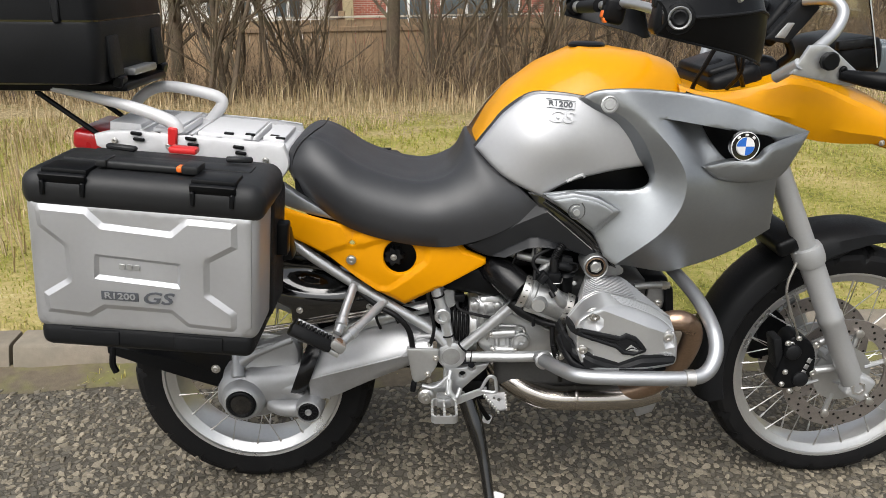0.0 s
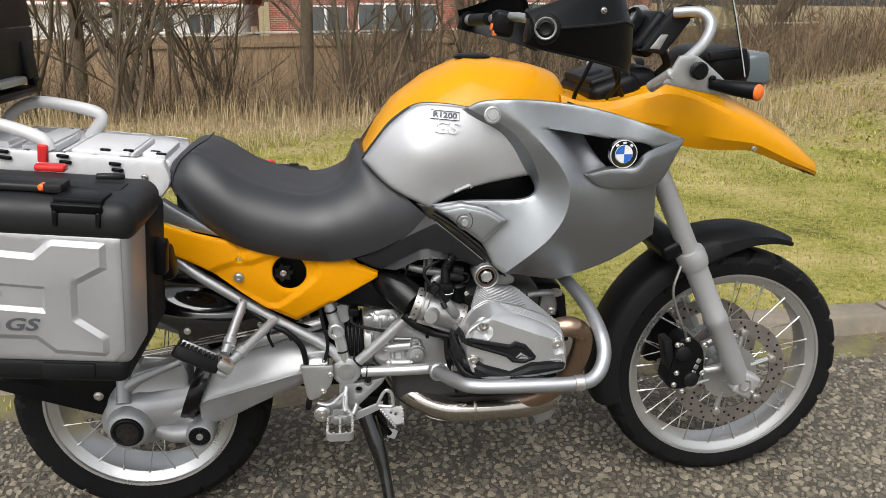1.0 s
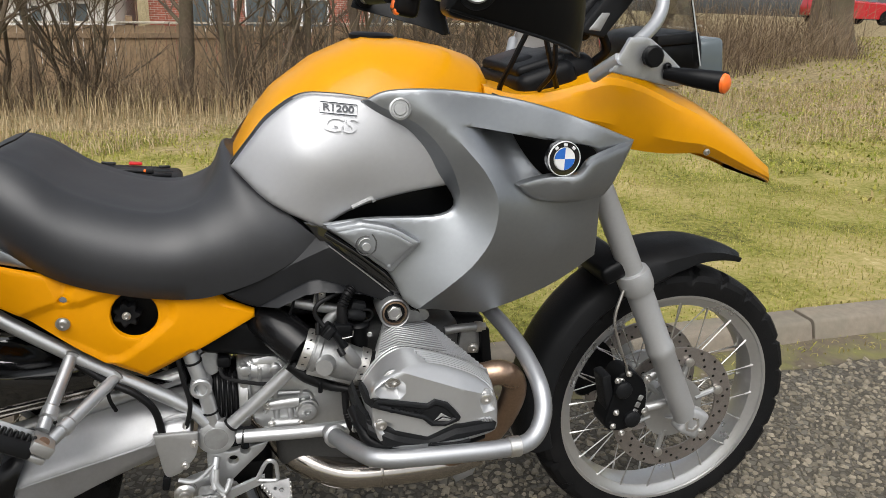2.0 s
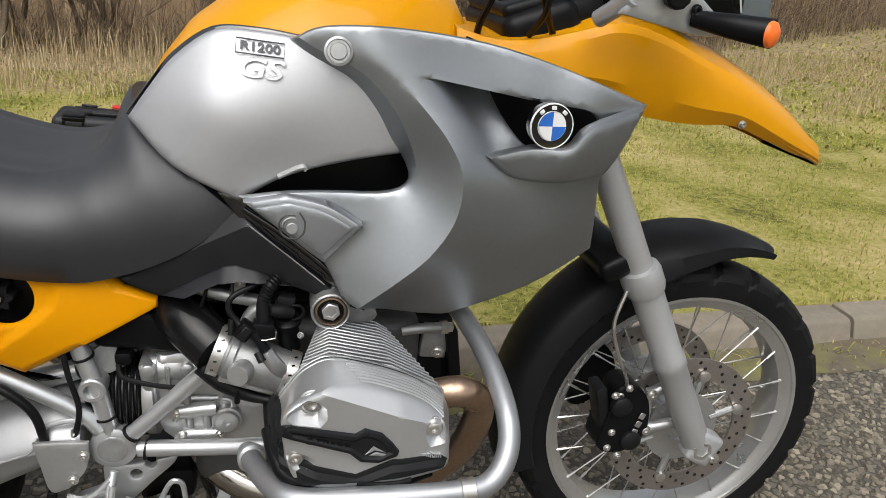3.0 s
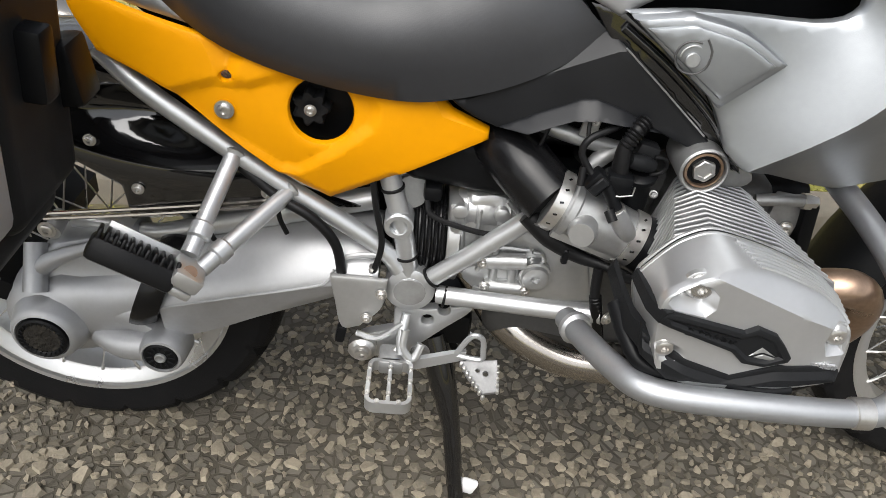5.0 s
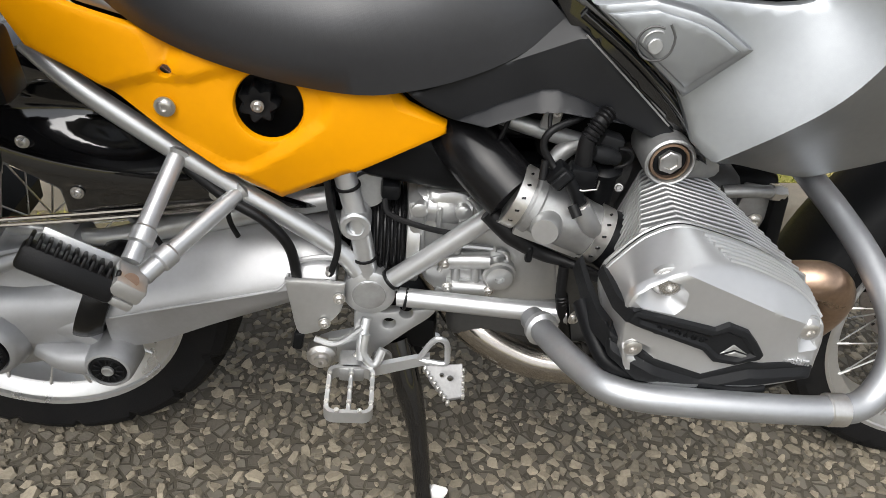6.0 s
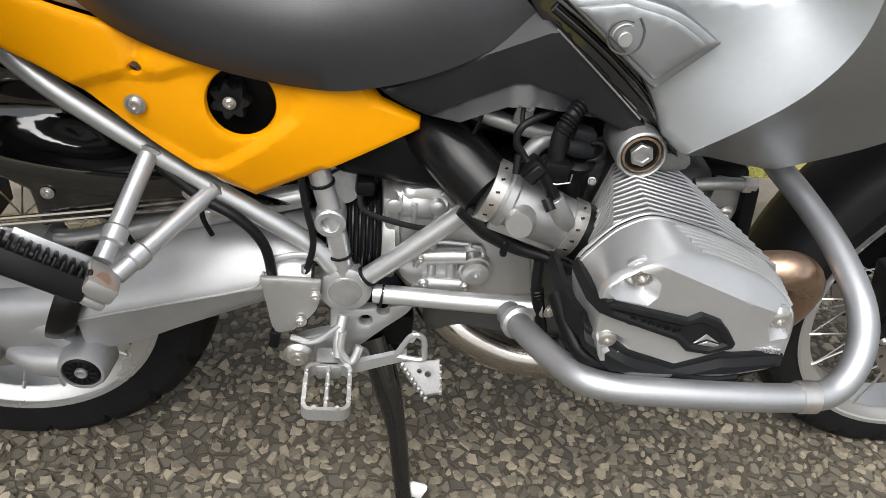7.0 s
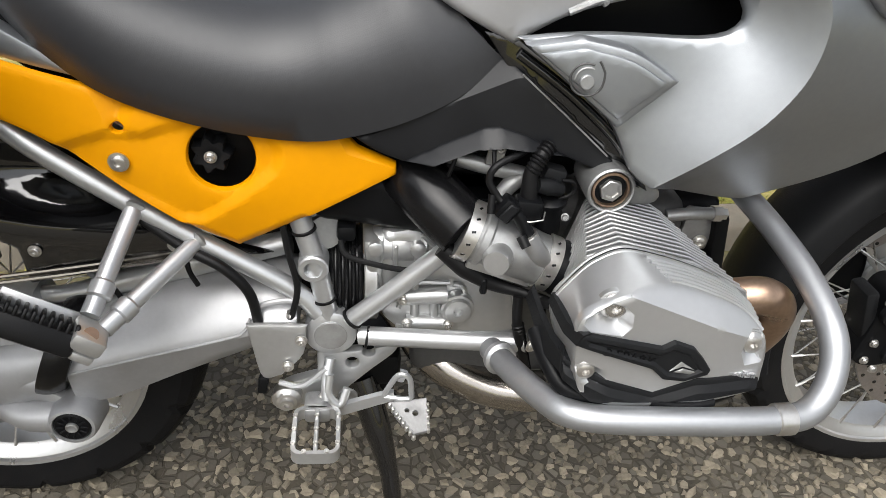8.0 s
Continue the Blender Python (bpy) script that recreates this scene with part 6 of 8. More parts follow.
part("brake_pipe", tube([(0.0, -0.14, 0.47), (0.08, -0.145, 0.485), (0.20, -0.15, 0.508), (0.34, -0.15, 0.535)], 0.003, 8), CHROME, bike)
part("brake_pipe", tube([(0.0, -0.14, 0.478), (0.08, -0.142, 0.492), (0.20, -0.147, 0.515), (0.34, -0.147, 0.542)], 0.003, 8), CHROME, bike)
for x, z in ((0.222, 0.485), (0.318, 0.505), (0.36, 0.52)):
    part("cable_tie", tube([(x - 0.004, -0.158, z + 0.03), (x, -0.162, z + 0.01), (x + 0.008, -0.16, z - 0.012)], 0.0035, 8), HOSE, bike)
part("black_hose", tube([(0.272, -0.172, 0.598), (0.320, -0.182, 0.563), (0.364, -0.19, 0.540), (0.393, -0.192, 0.505), (0.402, -0.19, 0.455), (0.40, -0.17, 0.42)], 0.0068, 10), HOSE, bike)
part("black_hose", tube([(0.436, -0.178, 0.60), (0.442, -0.184, 0.56), (0.452, -0.188, 0.51), (0.445, -0.19, 0.470), (0.438, -0.185, 0.448)], 0.0042, 10), HOSE, bike)
part("hose_union", lathe([(0, 0.008), (0.012, 0.008), (0.013, 0.006), (0.022, 0.006)], (0.439, -0.186, 0.449), (0.2, -0.1, 1), 12), BOLT, bike)

# gloss black inner fender
inner = rounded([(0.075, 0.715), (0.165, 0.665), (0.26, 0.605), (0.34, 0.558), (0.42, 0.530), (0.30, 0.518), (0.20, 0.500), (0.115, 0.478), (0.112, 0.535), (0.06, 0.568), (0.0, 0.60), (0.0, 0.70)], (0, 7, 8, 4), 4)
infd = part("inner_fender", panel(inner, lambda x, z: -0.140 - 0.010 * math.exp(-((z - 0.57) / 0.05) ** 2) + 0.045 * math.exp(-((x - 0.165 - 0.9 * (0.62 - z)) / 0.085) ** 2 - ((z - 0.622) / 0.036) ** 2), 0.004, 0.006, 0.010), GLOSS, bike, "gloss black inner fender plate")
for x, z in ((0.135, 0.535), (0.300, 0.545), (0.085, 0.6)):
    part("fender_screw", bolt((x, -0.148, z), 0.006), BOLT, infd)
part("rear_fender", arc_shell(0, 0.325, (35, 165), lambda u: 0.352, lambda u: 0.10, lambda u: 0.03), GLOSS, bike, "black mudguard over the rear tyre")
part("plate_carrier", loft([[(x, -0.155, z), (x, 0.155, z), (x, 0.155, z - h), (x, -0.155, z - h)] for x, z, h in ((-0.06, 0.365, 0.035), (-0.15, 0.405, 0.045), (-0.26, 0.43, 0.03), (-0.325, 0.445, 0.02))]), BLACK, bike, "black mudguard extension behind the pannier")
part("carrier_tab", tube([(-0.312, -0.15, 0.44), (-0.318, -0.155, 0.40), (-0.312, -0.155, 0.375)], 0.008, 8), BLACK, bike)
part("case_bracket", box((0.128, -0.262, 0.742), (0.042, 0.05, 0.066), 0.007, (0, -8, 0), 2), BLACK, bike)
part("rail_screw", bolt((-0.065, -0.182, 0.398), 0.008), BOLT, bike)

# ---- foot controls and stand ----
hg = part("heel_guard", panel(rounded([(0.388, 0.462), (0.42, 0.462), (0.463, 0.460), (0.458, 0.415), (0.43, 0.380), (0.405, 0.376), (0.395, 0.42)], (0, 2, 4), 4), flat(-0.205), 0.004, 0.003, 0.012), ALU, bike, "plain aluminium heel guard plate")
part("guard_screw", bolt((0.456, -0.207, 0.440), 0.006), BOLT, hg)
part("guard_screw", bolt((0.438, -0.207, 0.398), 0.006), BOLT, hg)
pb = part("peg_bracket", panel(rounded([(0.478, 0.41), (0.515, 0.402), (0.585, 0.416), (0.575, 0.398), (0.548, 0.372), (0.512, 0.335), (0.490, 0.312), (0.45, 0.308), (0.425, 0.318), (0.430, 0.345), (0.475, 0.362)], (2, 7, 10), 3), flat(-0.186), 0.012, 0.003, 0.012, [disc_outline(0.521, 0.384, 0.0088, None, 14), disc_outline(0.543, 0.403, 0.0088, None, 14)]), TUBE, bike, "silver footrest bracket with two holes")
part("bracket_boss", lathe([(-0.01, 0.020), (0.006, 0.020), (0.008, 0.016), (0.012, 0.014), (0.013, 0.010), (0.018, 0.009), (0.018, 0.004), (0.012, 0.0035), (0.012, 0)], (0.434, -0.194, 0.332), n=20), BOLT, pb)
part("return_spring", lathe([(0, 0.012), (0.004, 0.013), (0.008, 0.011), (0.012, 0.013), (0.016, 0.011), (0.020, 0.012)], (0.482, -0.20, 0.338), (0.6, -0.7, -0.2), 16), BOLT, pb)
part("bracket_bushing", lathe([(0, 0.014), (0.004, 0.014), (0.005, 0.011), (0.001, 0.010), (0.001, 0)], (0.515, -0.196, 0.334), n=20), ALU_DULL, pb)
part("clevis", tube([(0.492, -0.21, 0.385), (0.490, -0.22, 0.36), (0.505, -0.225, 0.345), (0.515, -0.215, 0.365)], 0.006, 10), ALU, pb)
part("bracket_arm", tube([(0.425, -0.198, 0.362), (0.455, -0.205, 0.362), (0.488, -0.205, 0.392)], 0.0045, 8), TUBE, pb)
part("lever_lug", tube([(0.492, -0.195, 0.400), (0.487, -0.212, 0.372), (0.488, -0.222, 0.352)], 0.007, 10), TUBE, pb)
part("lever_stop", box((0.404, -0.20, 0.362), (0.014, 0.014, 0.028), 0.004, (0, 8, 0), 2), BLACK, bike)


def frame_ring(c, sx, sy, h, w, r=0.012):
    """A rounded rectangular hoop lying flat."""
    bm = bmesh.new()
    rings = []
    for out, zz in ((0, 0), (0, h), (-w, h), (-w, 0)):
        ring = []
        for cx, cy, a0 in ((1, 1, 0), (-1, 1, 90), (-1, -1, 180), (1, -1, 270)):
            for k in range(5):
                a = radians(a0 + 22.5 * k)
                rr = max(r + out, 0.002)
                ring.append(bm.verts.new((c[0] + cx * (sx / 2 - r) + rr * math.cos(a), c[1] + cy * (sy / 2 - r) + rr * math.sin(a), c[2] + zz)))
        rings.append(ring)
    n = len(rings[0])
    for i in range(4):
        a, b = rings[i], rings[(i + 1) % 4]
        for k in range(n):
            bm.faces.new((a[k], a[(k + 1) % n], b[(k + 1) % n], b[k]))
    return bm


fpg = part("footrest", frame_ring((0.476, -0.268, 0.327), 0.061, 0.083, 0.018, 0.0055, 0.013), ALU, bike, "open aluminium footrest with small studs")
part("footrest_bar", box((0.476, -0.268, 0.337), (0.0055, 0.074, 0.015), 0.001, None, 1), ALU, fpg)
part("footrest_root", box((0.476, -0.215, 0.333), (0.036, 0.04, 0.024), 0.006, (0, 0, 0), 2), ALU_DULL, fpg)
for x in (0.4485, 0.476, 0.5035):
    for y in (-0.244, -0.268, -0.292):
        part("stud", lathe([(0, 0.0032), (0.003, 0.0032), (0.003, 0.0016), (0.001, 0)], (x, y, 0.3445), (0, 0, 1), 10), BOLT, fpg)
for x in (0.462, 0.490):
    part("stud", lathe([(0, 0.0032), (0.003, 0.0032), (0.003, 0.0016), (0.001, 0)], (x, -0.3065, 0.3445), (0, 0, 1), 10), BOLT, fpg)
ped = part("brake_pedal", loft([[(x, y - 0.004, z + h), (x, y + 0.004, z + h), (x, y + 0.004, z - h), (x, y - 0.004, z - h)] for x, y, z, h in ((0.470, -0.212, 0.318, 0.012), (0.515, -0.222, 0.338, 0.009), (0.555, -0.232, 0.362, 0.008), (0.575, -0.236, 0.372, 0.007))]), TUBE, bike, "silver rear brake pedal with a toothed tip")
part("pedal_loop", tube([(0.562, -0.238, 0.374), (0.575, -0.239, 0.402), (0.584, -0.240, 0.410), (0.594, -0.240, 0.404), (0.597, -0.240, 0.385), (0.595, -0.240, 0.368), (0.562, -0.237, 0.370)], 0.0040, 8, 3), TUBE, ped)
pad = panel(rounded([(0.568, 0.0), (0.618, 0.005), (0.622, -0.040), (0.598, -0.045), (0.578, -0.022)], (0, 1, 2, 3), 3), flat(0), 0.003, 0.001, 0.012, [disc_outline(0.603, -0.016, 0.004, None, 10), disc_outline(0.592, -0.012, 0.003, None, 8)])
for v in pad.verts:
    x, d, z = v.co
    v.co = Vector((x, -0.243 + z * 0.75, 0.362 + z * 0.55 + d))
part("pedal_pad", pad, PEDAL, ped)
for k in range(8):
    u = k / 7
    part("pad_tooth", box((0.570 + 0.030 * u, -0.246 - 0.036 * u, 0.362 - 0.022 * u), (0.005, 0.0045, 0.008), 0.001, (0, 0, 30), 1), BOLT, ped)
    if k < 5:
        part("pad_tooth", box((0.6195, -0.246 - 0.007 * k, 0.362 - 0.0045 * k), (0.004, 0.004, 0.008), 0.001, None, 1), BOLT, ped)
# centre stand
for s in (-1, 1):
    lg = part("stand_leg", tube([(0.535, s * 0.09, 0.275), (0.560, s * 0.12, 0.20), (0.580, s * 0.150, 0.13), (0.594, s * 0.185, 0.045), (0.600, s * 0.20, 0.015)], 0.017, 14, 5, None, [0.024, 0.022, 0.015, 0.014, 0.013]), GLOSS, bike, "gloss black centre stand leg")
    part("stand_foot", tube([(0.598, s * 0.165, 0.010), (0.602, s * 0.205, 0.009), (0.606, s * 0.235, 0.014)], 0.0085, 10), BOLT, lg)
    part("foot_plate", box((0.618, s * 0.185, 0.030), (0.03, 0.012, 0.03), 0.008, (0, 20, 0), 2), WHITE, lg)
part("stand_crossbar", tube([(0.555, -0.12, 0.215), (0.55, 0, 0.215), (0.555, 0.12, 0.215)], 0.012, 10), BLACK, bike)
part("stand_pivot", box((0.55, 0.0, 0.29), (0.09, 0.20, 0.06), 0.012, None, 2), BLACK, bike)
part("stand_spring", tube([(0.552, -0.06, 0.26), (0.60, -0.055, 0.18)], 0.007, 10, 0), BLACK, bike)
part("side_stand", tube([(0.56, 0.13, 0.24), (0.50, 0.15, 0.235), (0.36, 0.16, 0.23)], 0.013, 10), BLACK, bike)

# passenger footrest
pp = part("passenger_footrest", box((0.240, -0.304, 0.526), (0.036, 0.040, 0.022), 0.005, (0, 38, 10), 2), ALU, bike, "folding passenger footrest with a ribbed rubber")
part("peg_lower_lug", box((0.232, -0.310, 0.511), (0.026, 0.030, 0.012), 0.004, (0, 38, 10), 2), ALU, pp)
part("peg_pin", lathe([(0, 0.0085), (0.003, 0.008), (0.003, 0)], (0.2455, -0.312, 0.5345), (0.5, -0.3, 0.8), 14), BRONZE, pp)
peg_turn = Matrix.Translation((0.190, -0.310, 0.547)) @ Euler((radians(-28), radians(31), radians(6))).to_matrix().to_4x4()


def peg_piece(name, c, s, bevel, material):
    bm = box(c, s, bevel, None, 2)
    bmesh.ops.transform(bm, matrix=peg_turn, verts=bm.verts)
    return part(name, bm, material, pp)


peg_piece("peg_rubber", (-0.004, 0, -0.006), (0.098, 0.040, 0.028), 0.006, HOSE)
peg_piece("peg_plate", (0.004, 0.028, 0.008), (0.092, 0.004, 0.030), 0.002, ALU)
for k in range(11):
    peg_piece("rubber_rib", ((k - 5) * 0.0088 - 0.004, 0, 0.011), (0.0044, 0.038, 0.013), 0.002, HOSE)

# ---- luggage rack on the motorcycle ----
def slab(outline_xy, z0, z1, bevel=0.004):
    bm = bmesh.new()
    top = bm.faces.new([bm.verts.new((x, y, z1)) for x, y in outline_xy])
    e = bmesh.ops.extrude_face_region(bm, geom=[top])
    bmesh.ops.translate(bm, vec=(0, 0, z0 - z1), verts=[v for v in e["geom"] if isinstance(v, bmesh.types.BMVert)])
    bmesh.ops.bevel(bm, geom=bm.edges[:], offset=bevel, segments=2, affect="EDGES", profile=0.5)
    return bm


rack_bm = slab([(0.125, -0.10), (0.125, 0.10), (0.06, 0.135), (-0.22, 0.14), (-0.29, 0.10), (-0.29, -0.10), (-0.22, -0.14), (0.06, -0.135)], 0.905, 0.945, 0.010)
for v in rack_bm.verts:
    v.co.z -= 0.13 * max(0.0, v.co.x + 0.10)
rack = part("rear_rack", rack_bm, WHITE_RACK, bike, "white-silver cast luggage rack plate")
for s in (-1, 1):
    sp = panel(rounded([(-0.29, 0.950), (-0.22, 0.958), (0.03, 0.938), (0.118, 0.928), (0.128, 0.880), (0.105, 0.845), (0.03, 0.872), (-0.10, 0.905), (-0.27, 0.915)], (0, 3, 5), 3), lambda x, z: -0.146 + 0.1 * max(0, x - 0.05), 0.012, 0.006, 0.02)
    if s > 0:
        for v in sp.verts:
            v.co.y = -v.co.y
    part("rack_side", sp, WHITE_RACK, rack)
for x, z in ((-0.196, 0.947), (-0.080, 0.936), (0.022, 0.918)):
    for k in range(2):
        part("rubber_slot", box((x + 0.004 * k, -0.149, z + 0.006 - 0.013 * k), (0.024, 0.008, 0.0075), 0.002, (0, 8, 0), 1), BLACK, rack)
for c, d in (((-0.235, -0.02, 0.952), (0.07, 0.17, 0.034)), ((-0.15, 0.0, 0.945), (0.05, 0.22, 0.026)), ((-0.02, 0.0, 0.934), (0.12, 0.20, 0.020)), ((0.085, 0.0, 0.924), (0.05, 0.16, 0.018))):
    part("rack_boss", box(c, d, 0.004, (0, 5, 0), 2), WHITE_RACK, rack)
# cast ribs, screws and black strap eyes on the plate
for x, z in ((-0.195, 0.950), (-0.115, 0.946), (-0.085, 0.942), (0.052, 0.934)):
    part("rack_rib", box((x, -0.03, z), (0.007, 0.19, 0.016), 0.002, (0, 5, 0), 1), WHITE_RACK, rack)
for x, y, z in ((-0.01, -0.095, 0.944), (0.035, -0.085, 0.940), (0.085, -0.06, 0.932), (0.10, -0.075, 0.930)):
    part("strap_eye", box((x, y, z), (0.022, 0.010, 0.006), 0.002, (0, 6, 0), 1), BLACK, rack)
for x, z in ((-0.245, 0.936), (-0.130, 0.925), (0.078, 0.894)):
    part("rack_screw", bolt((x, -0.146 + 0.1 * max(0, x - 0.05), z), 0.0055, (0, -1, 0)), BOLT, rack)
for s in (1,):
    part("grab_rail", tube([(-0.30, s * 0.12, 0.955), (-0.285, s * 0.128, 0.985), (-0.25, s * 0.13, 1.010), (-0.20, s * 0.13, 1.017), (-0.11, s * 0.13, 1.000), (-0.080, s * 0.13, 0.985), (-0.085, s * 0.13, 0.965), (-0.115, s * 0.13, 0.930)], 0.0165, 14, 5, None, [0.013, 0.0135, 0.0135, 0.014, 0.0145, 0.0145, 0.0145, 0.014]), WHITE_RACK, rack, "white-silver grab rail loop")
part("case_arm", tube([(-0.40, -0.12, 1.052), (-0.303, -0.125, 1.030), (-0.20, -0.128, 1.005), (-0.125, -0.130, 0.975), (-0.108, -0.132, 0.950)], 0.0125, 12, 5, None, [0.008, 0.010, 0.013, 0.015, 0.013]), WHITE_RACK, rack)
part("red_strap", box((-0.119, -0.146, 0.946), (0.020, 0.012, 0.040), 0.003, (0, 6, 0), 1), RED, rack)
for y in (-0.10, 0.08):
    part("case_brace", tube([(-0.42, y, 1.035), (-0.29, y, 0.935)], 0.006, 8, 0), BLACK, rack)
part("case_platform", box((-0.40, 0, 1.048), (0.38, 0.26, 0.018), 0.006, None, 2), BLACK, rack)
part("seat_rear_trim", panel(rounded([(0.112, 0.848), (0.155, 0.818), (0.205, 0.786), (0.240, 0.760), (0.165, 0.779), (0.108, 0.800)], (0, 3, 5), 3), flat(-0.166), 0.02, 0.005, 0.012), GREY, bike)
tlmp = part("tail_lamp", box((-0.325, 0, 0.925), (0.07, 0.20, 0.045), 0.012, (0, 10, 0), 3), RED_LENS, bike, "red rear lamp")


# ---- panniers ----
def pannier(side, label):
    """A hard case: silver outer shell with embossed plate, black inner half, black lid and tray."""
    th = thing("pannier", (-0.075, side * 0.39, 0.62), label, "pannier", "motorcycle panniers")
    tilt = 4.5
    c = Vector((-0.075, 0, 0.78))

    def put(bm):
        m = Matrix.Translation(c) @ Euler((0, radians(tilt), 0)).to_matrix().to_4x4() @ Matrix.Translation(-c)
        bmesh.ops.transform(bm, matrix=m, verts=bm.verts)
        return bm

    def flip(bm):
        if side > 0:
            for v in bm.verts:
                v.co.y = -v.co.y
        return bm
    body = part("shell", flip(put(box((-0.075, -0.442, 0.775), (0.408, 0.135, 0.262), 0.022, None, 4))), SILVER, th, "silver outer shell with an embossed cross-shaped plate")
    part("inner_shell", flip(put(box((-0.073, -0.330, 0.772), (0.416, 0.150, 0.270), 0.022, None, 4))), BLACK_SOFT, th)
    part("tray", flip(put(box((-0.075, -0.395, 0.634), (0.392, 0.225, 0.052), 0.018, None, 3))), BLACK_SOFT, th)
    for x in (-0.17, 0.02):
        part("tray_rib", flip(put(box((x, -0.505, 0.634), (0.09, 0.012, 0.03), 0.004, None, 2))), BLACK_SOFT, th)
    lid = part("lid", flip(put(box((-0.073, -0.408, 0.910), (0.424, 0.216, 0.072), 0.030, None, 5))), CASE, th, "black plastic lid with latches")
    # embossed plate on the outer face
    cross = [(-0.250, 0.901), (-0.160, 0.892), (-0.135, 0.864), (-0.020, 0.849), (0.010, 0.873), (0.099, 0.864), (0.096, 0.817), (0.044, 0.790), (0.039, 0.730), (0.085, 0.692), (0.082, 0.652), (-0.007, 0.663), (-0.035, 0.691), (-0.150, 0.701), (-0.180, 0.684), (-0.259, 0.695), (-0.259, 0.733), (-0.212, 0.761), (-0.209, 0.821), (-0.250, 0.860)]
    f1, l1 = step_in(cross, -0.005, 0.010)
    f2, l2 = step_in([(-0.157, 0.809), (-0.006, 0.790), (-0.012, 0.741), (-0.163, 0.761)], 0.006, 0.007)
    face = rounded([(-0.258, 0.908), (0.125, 0.872), (0.110, 0.660), (0.090, 0.640), (-0.26, 0.668), (-0.275, 0.69)], tuple(range(6)), 4)
    part("embossed_plate", flip(panel(face, lambda x, z: -0.511 + f1(x, z) + f2(x, z), 0.004, 0.006, 0.012, (), [*l1, *l2])), SILVER, body, "", 25)
    if side < 0:
        rot = Euler((radians(90), radians(4.5), 0)).to_matrix().to_4x4()
        part("nameplate", box((-0.121, -0.5172, 0.7275), (0.066, 0.001, 0.017), 0.002, (0, 4.5, 0), 1), PRINT, body)
        lettering("R1200", 0.0165, Matrix.Translation((-0.121, -0.5180, 0.7275)) @ rot @ Matrix.Diagonal((1.3, 1, 1, 1)), SILVER, body, 0.0008, bold=0.0003)
        lettering("GS", 0.032, Matrix.Translation((-0.056, -0.5178, 0.7225)) @ rot @ Matrix.Diagonal((1.45, 1, 1, 1)), PRINT, body, 0.0008, shear=0.25, bold=0.0005)
        for k in range(3):
            part("maker_mark", box((-0.112 + 0.013 * k, -0.5125, 0.783 - 0.001 * k), (0.010, 0.002, 0.011), 0.001, (0, 5, 0), 1), ALU, body)
    # lid hardware
    for x in (-0.205, 0.050):
        part("latch", flip(put(box((x, -0.478, 0.945), (0.078, 0.060, 0.014), 0.004, None, 2))), BLACK, lid)
        part("latch_lever", flip(put(box((x, -0.512, 0.935), (0.080, 0.010, 0.020), 0.003, (25, 0, 0), 2))), BLACK, lid)
        for k in (-1, 1):
            part("latch_foot", flip(put(box((x + 0.034 * k, -0.5155, 0.918), (0.008, 0.010, 0.026), 0.002, None, 1))), BLACK, lid)
    part("carry_handle", flip(put(box((-0.078, -0.450, 0.954), (0.150, 0.040, 0.014), 0.005, None, 3))), CASE, lid)
    part("handle_mount", flip(put(box((-0.155, -0.452, 0.957), (0.02, 0.046, 0.014), 0.004, None, 2))), CASE, lid)
    part("lock_plate", flip(put(box((0.0, -0.452, 0.957), (0.03, 0.05, 0.016), 0.004, None, 2))), CASE, lid)
    part("lock_tab", flip(put(box((-0.018, -0.466, 0.957), (0.012, 0.020, 0.012), 0.003, None, 1))), ORANGE, lid)
    part("lid_rib", flip(put(box((-0.075, -0.392, 0.945), (0.34, 0.05, 0.008), 0.003, None, 2))), CASE, lid)
    part("lid_rib", flip(put(box((-0.075, -0.335, 0.942), (0.30, 0.045, 0.008), 0.003, None, 2))), CASE, lid)
    part("lid_clip", flip(put(box((0.06, -0.355, 0.955), (0.05, 0.016, 0.010), 0.003, (0, 0, 15), 1))), CASE, lid)
    part("lid_clip", flip(put(box((-0.17, -0.335, 0.955), (0.06, 0.016, 0.010), 0.003, (0, 0, -10), 1))), CASE, lid)
    part("release_lever", flip(put(box((-0.062, -0.300, 0.952), (0.055, 0.030, 0.013), 0.005, None, 2))), RED, lid, "red release lever")
    part("hinge_bracket", flip(put(box((0.142, -0.345, 0.80), (0.03, 0.03, 0.07), 0.006, None, 2))), BLACK, th)
    return th


pannier(-1, "silver hard pannier with black lid and red release lever, latched shut")

# ---- top case ----
tc = thing("top_case", (-0.44, 0, 1.06), "large black plastic top case on the rear rack", "top case")
part("base_shell", loft([[(cx + sx * a, sy * b, z) for a, b in ((1, -0.86), (1, 0.86), (0.97, 0.95), (0.90, 1), (-0.90, 1), (-1, 0.9), (-1, -0.9), (-0.90, -1), (0.90, -1), (0.97, -0.95))] for z, sx, sy, cx in ((1.058, 0.18, 0.17, -0.44), (1.064, 0.20, 0.195, -0.44), (1.10, 0.208, 0.204, -0.44), (1.18, 0.213, 0.212, -0.44), (1.186, 0.211, 0.210, -0.44))]), BLACK_SOFT, tc)
part("seam", loft([[(-0.44 + 0.209 * a, 0.208 * b, z) for a, b in ((1, -0.86), (1, 0.86), (0.97, 0.95), (0.90, 1), (-0.90, 1), (-1, 0.9), (-1, -0.9), (-0.90, -1), (0.90, -1), (0.97, -0.95))] for z in (1.184, 1.192)]), GLOSS, tc)
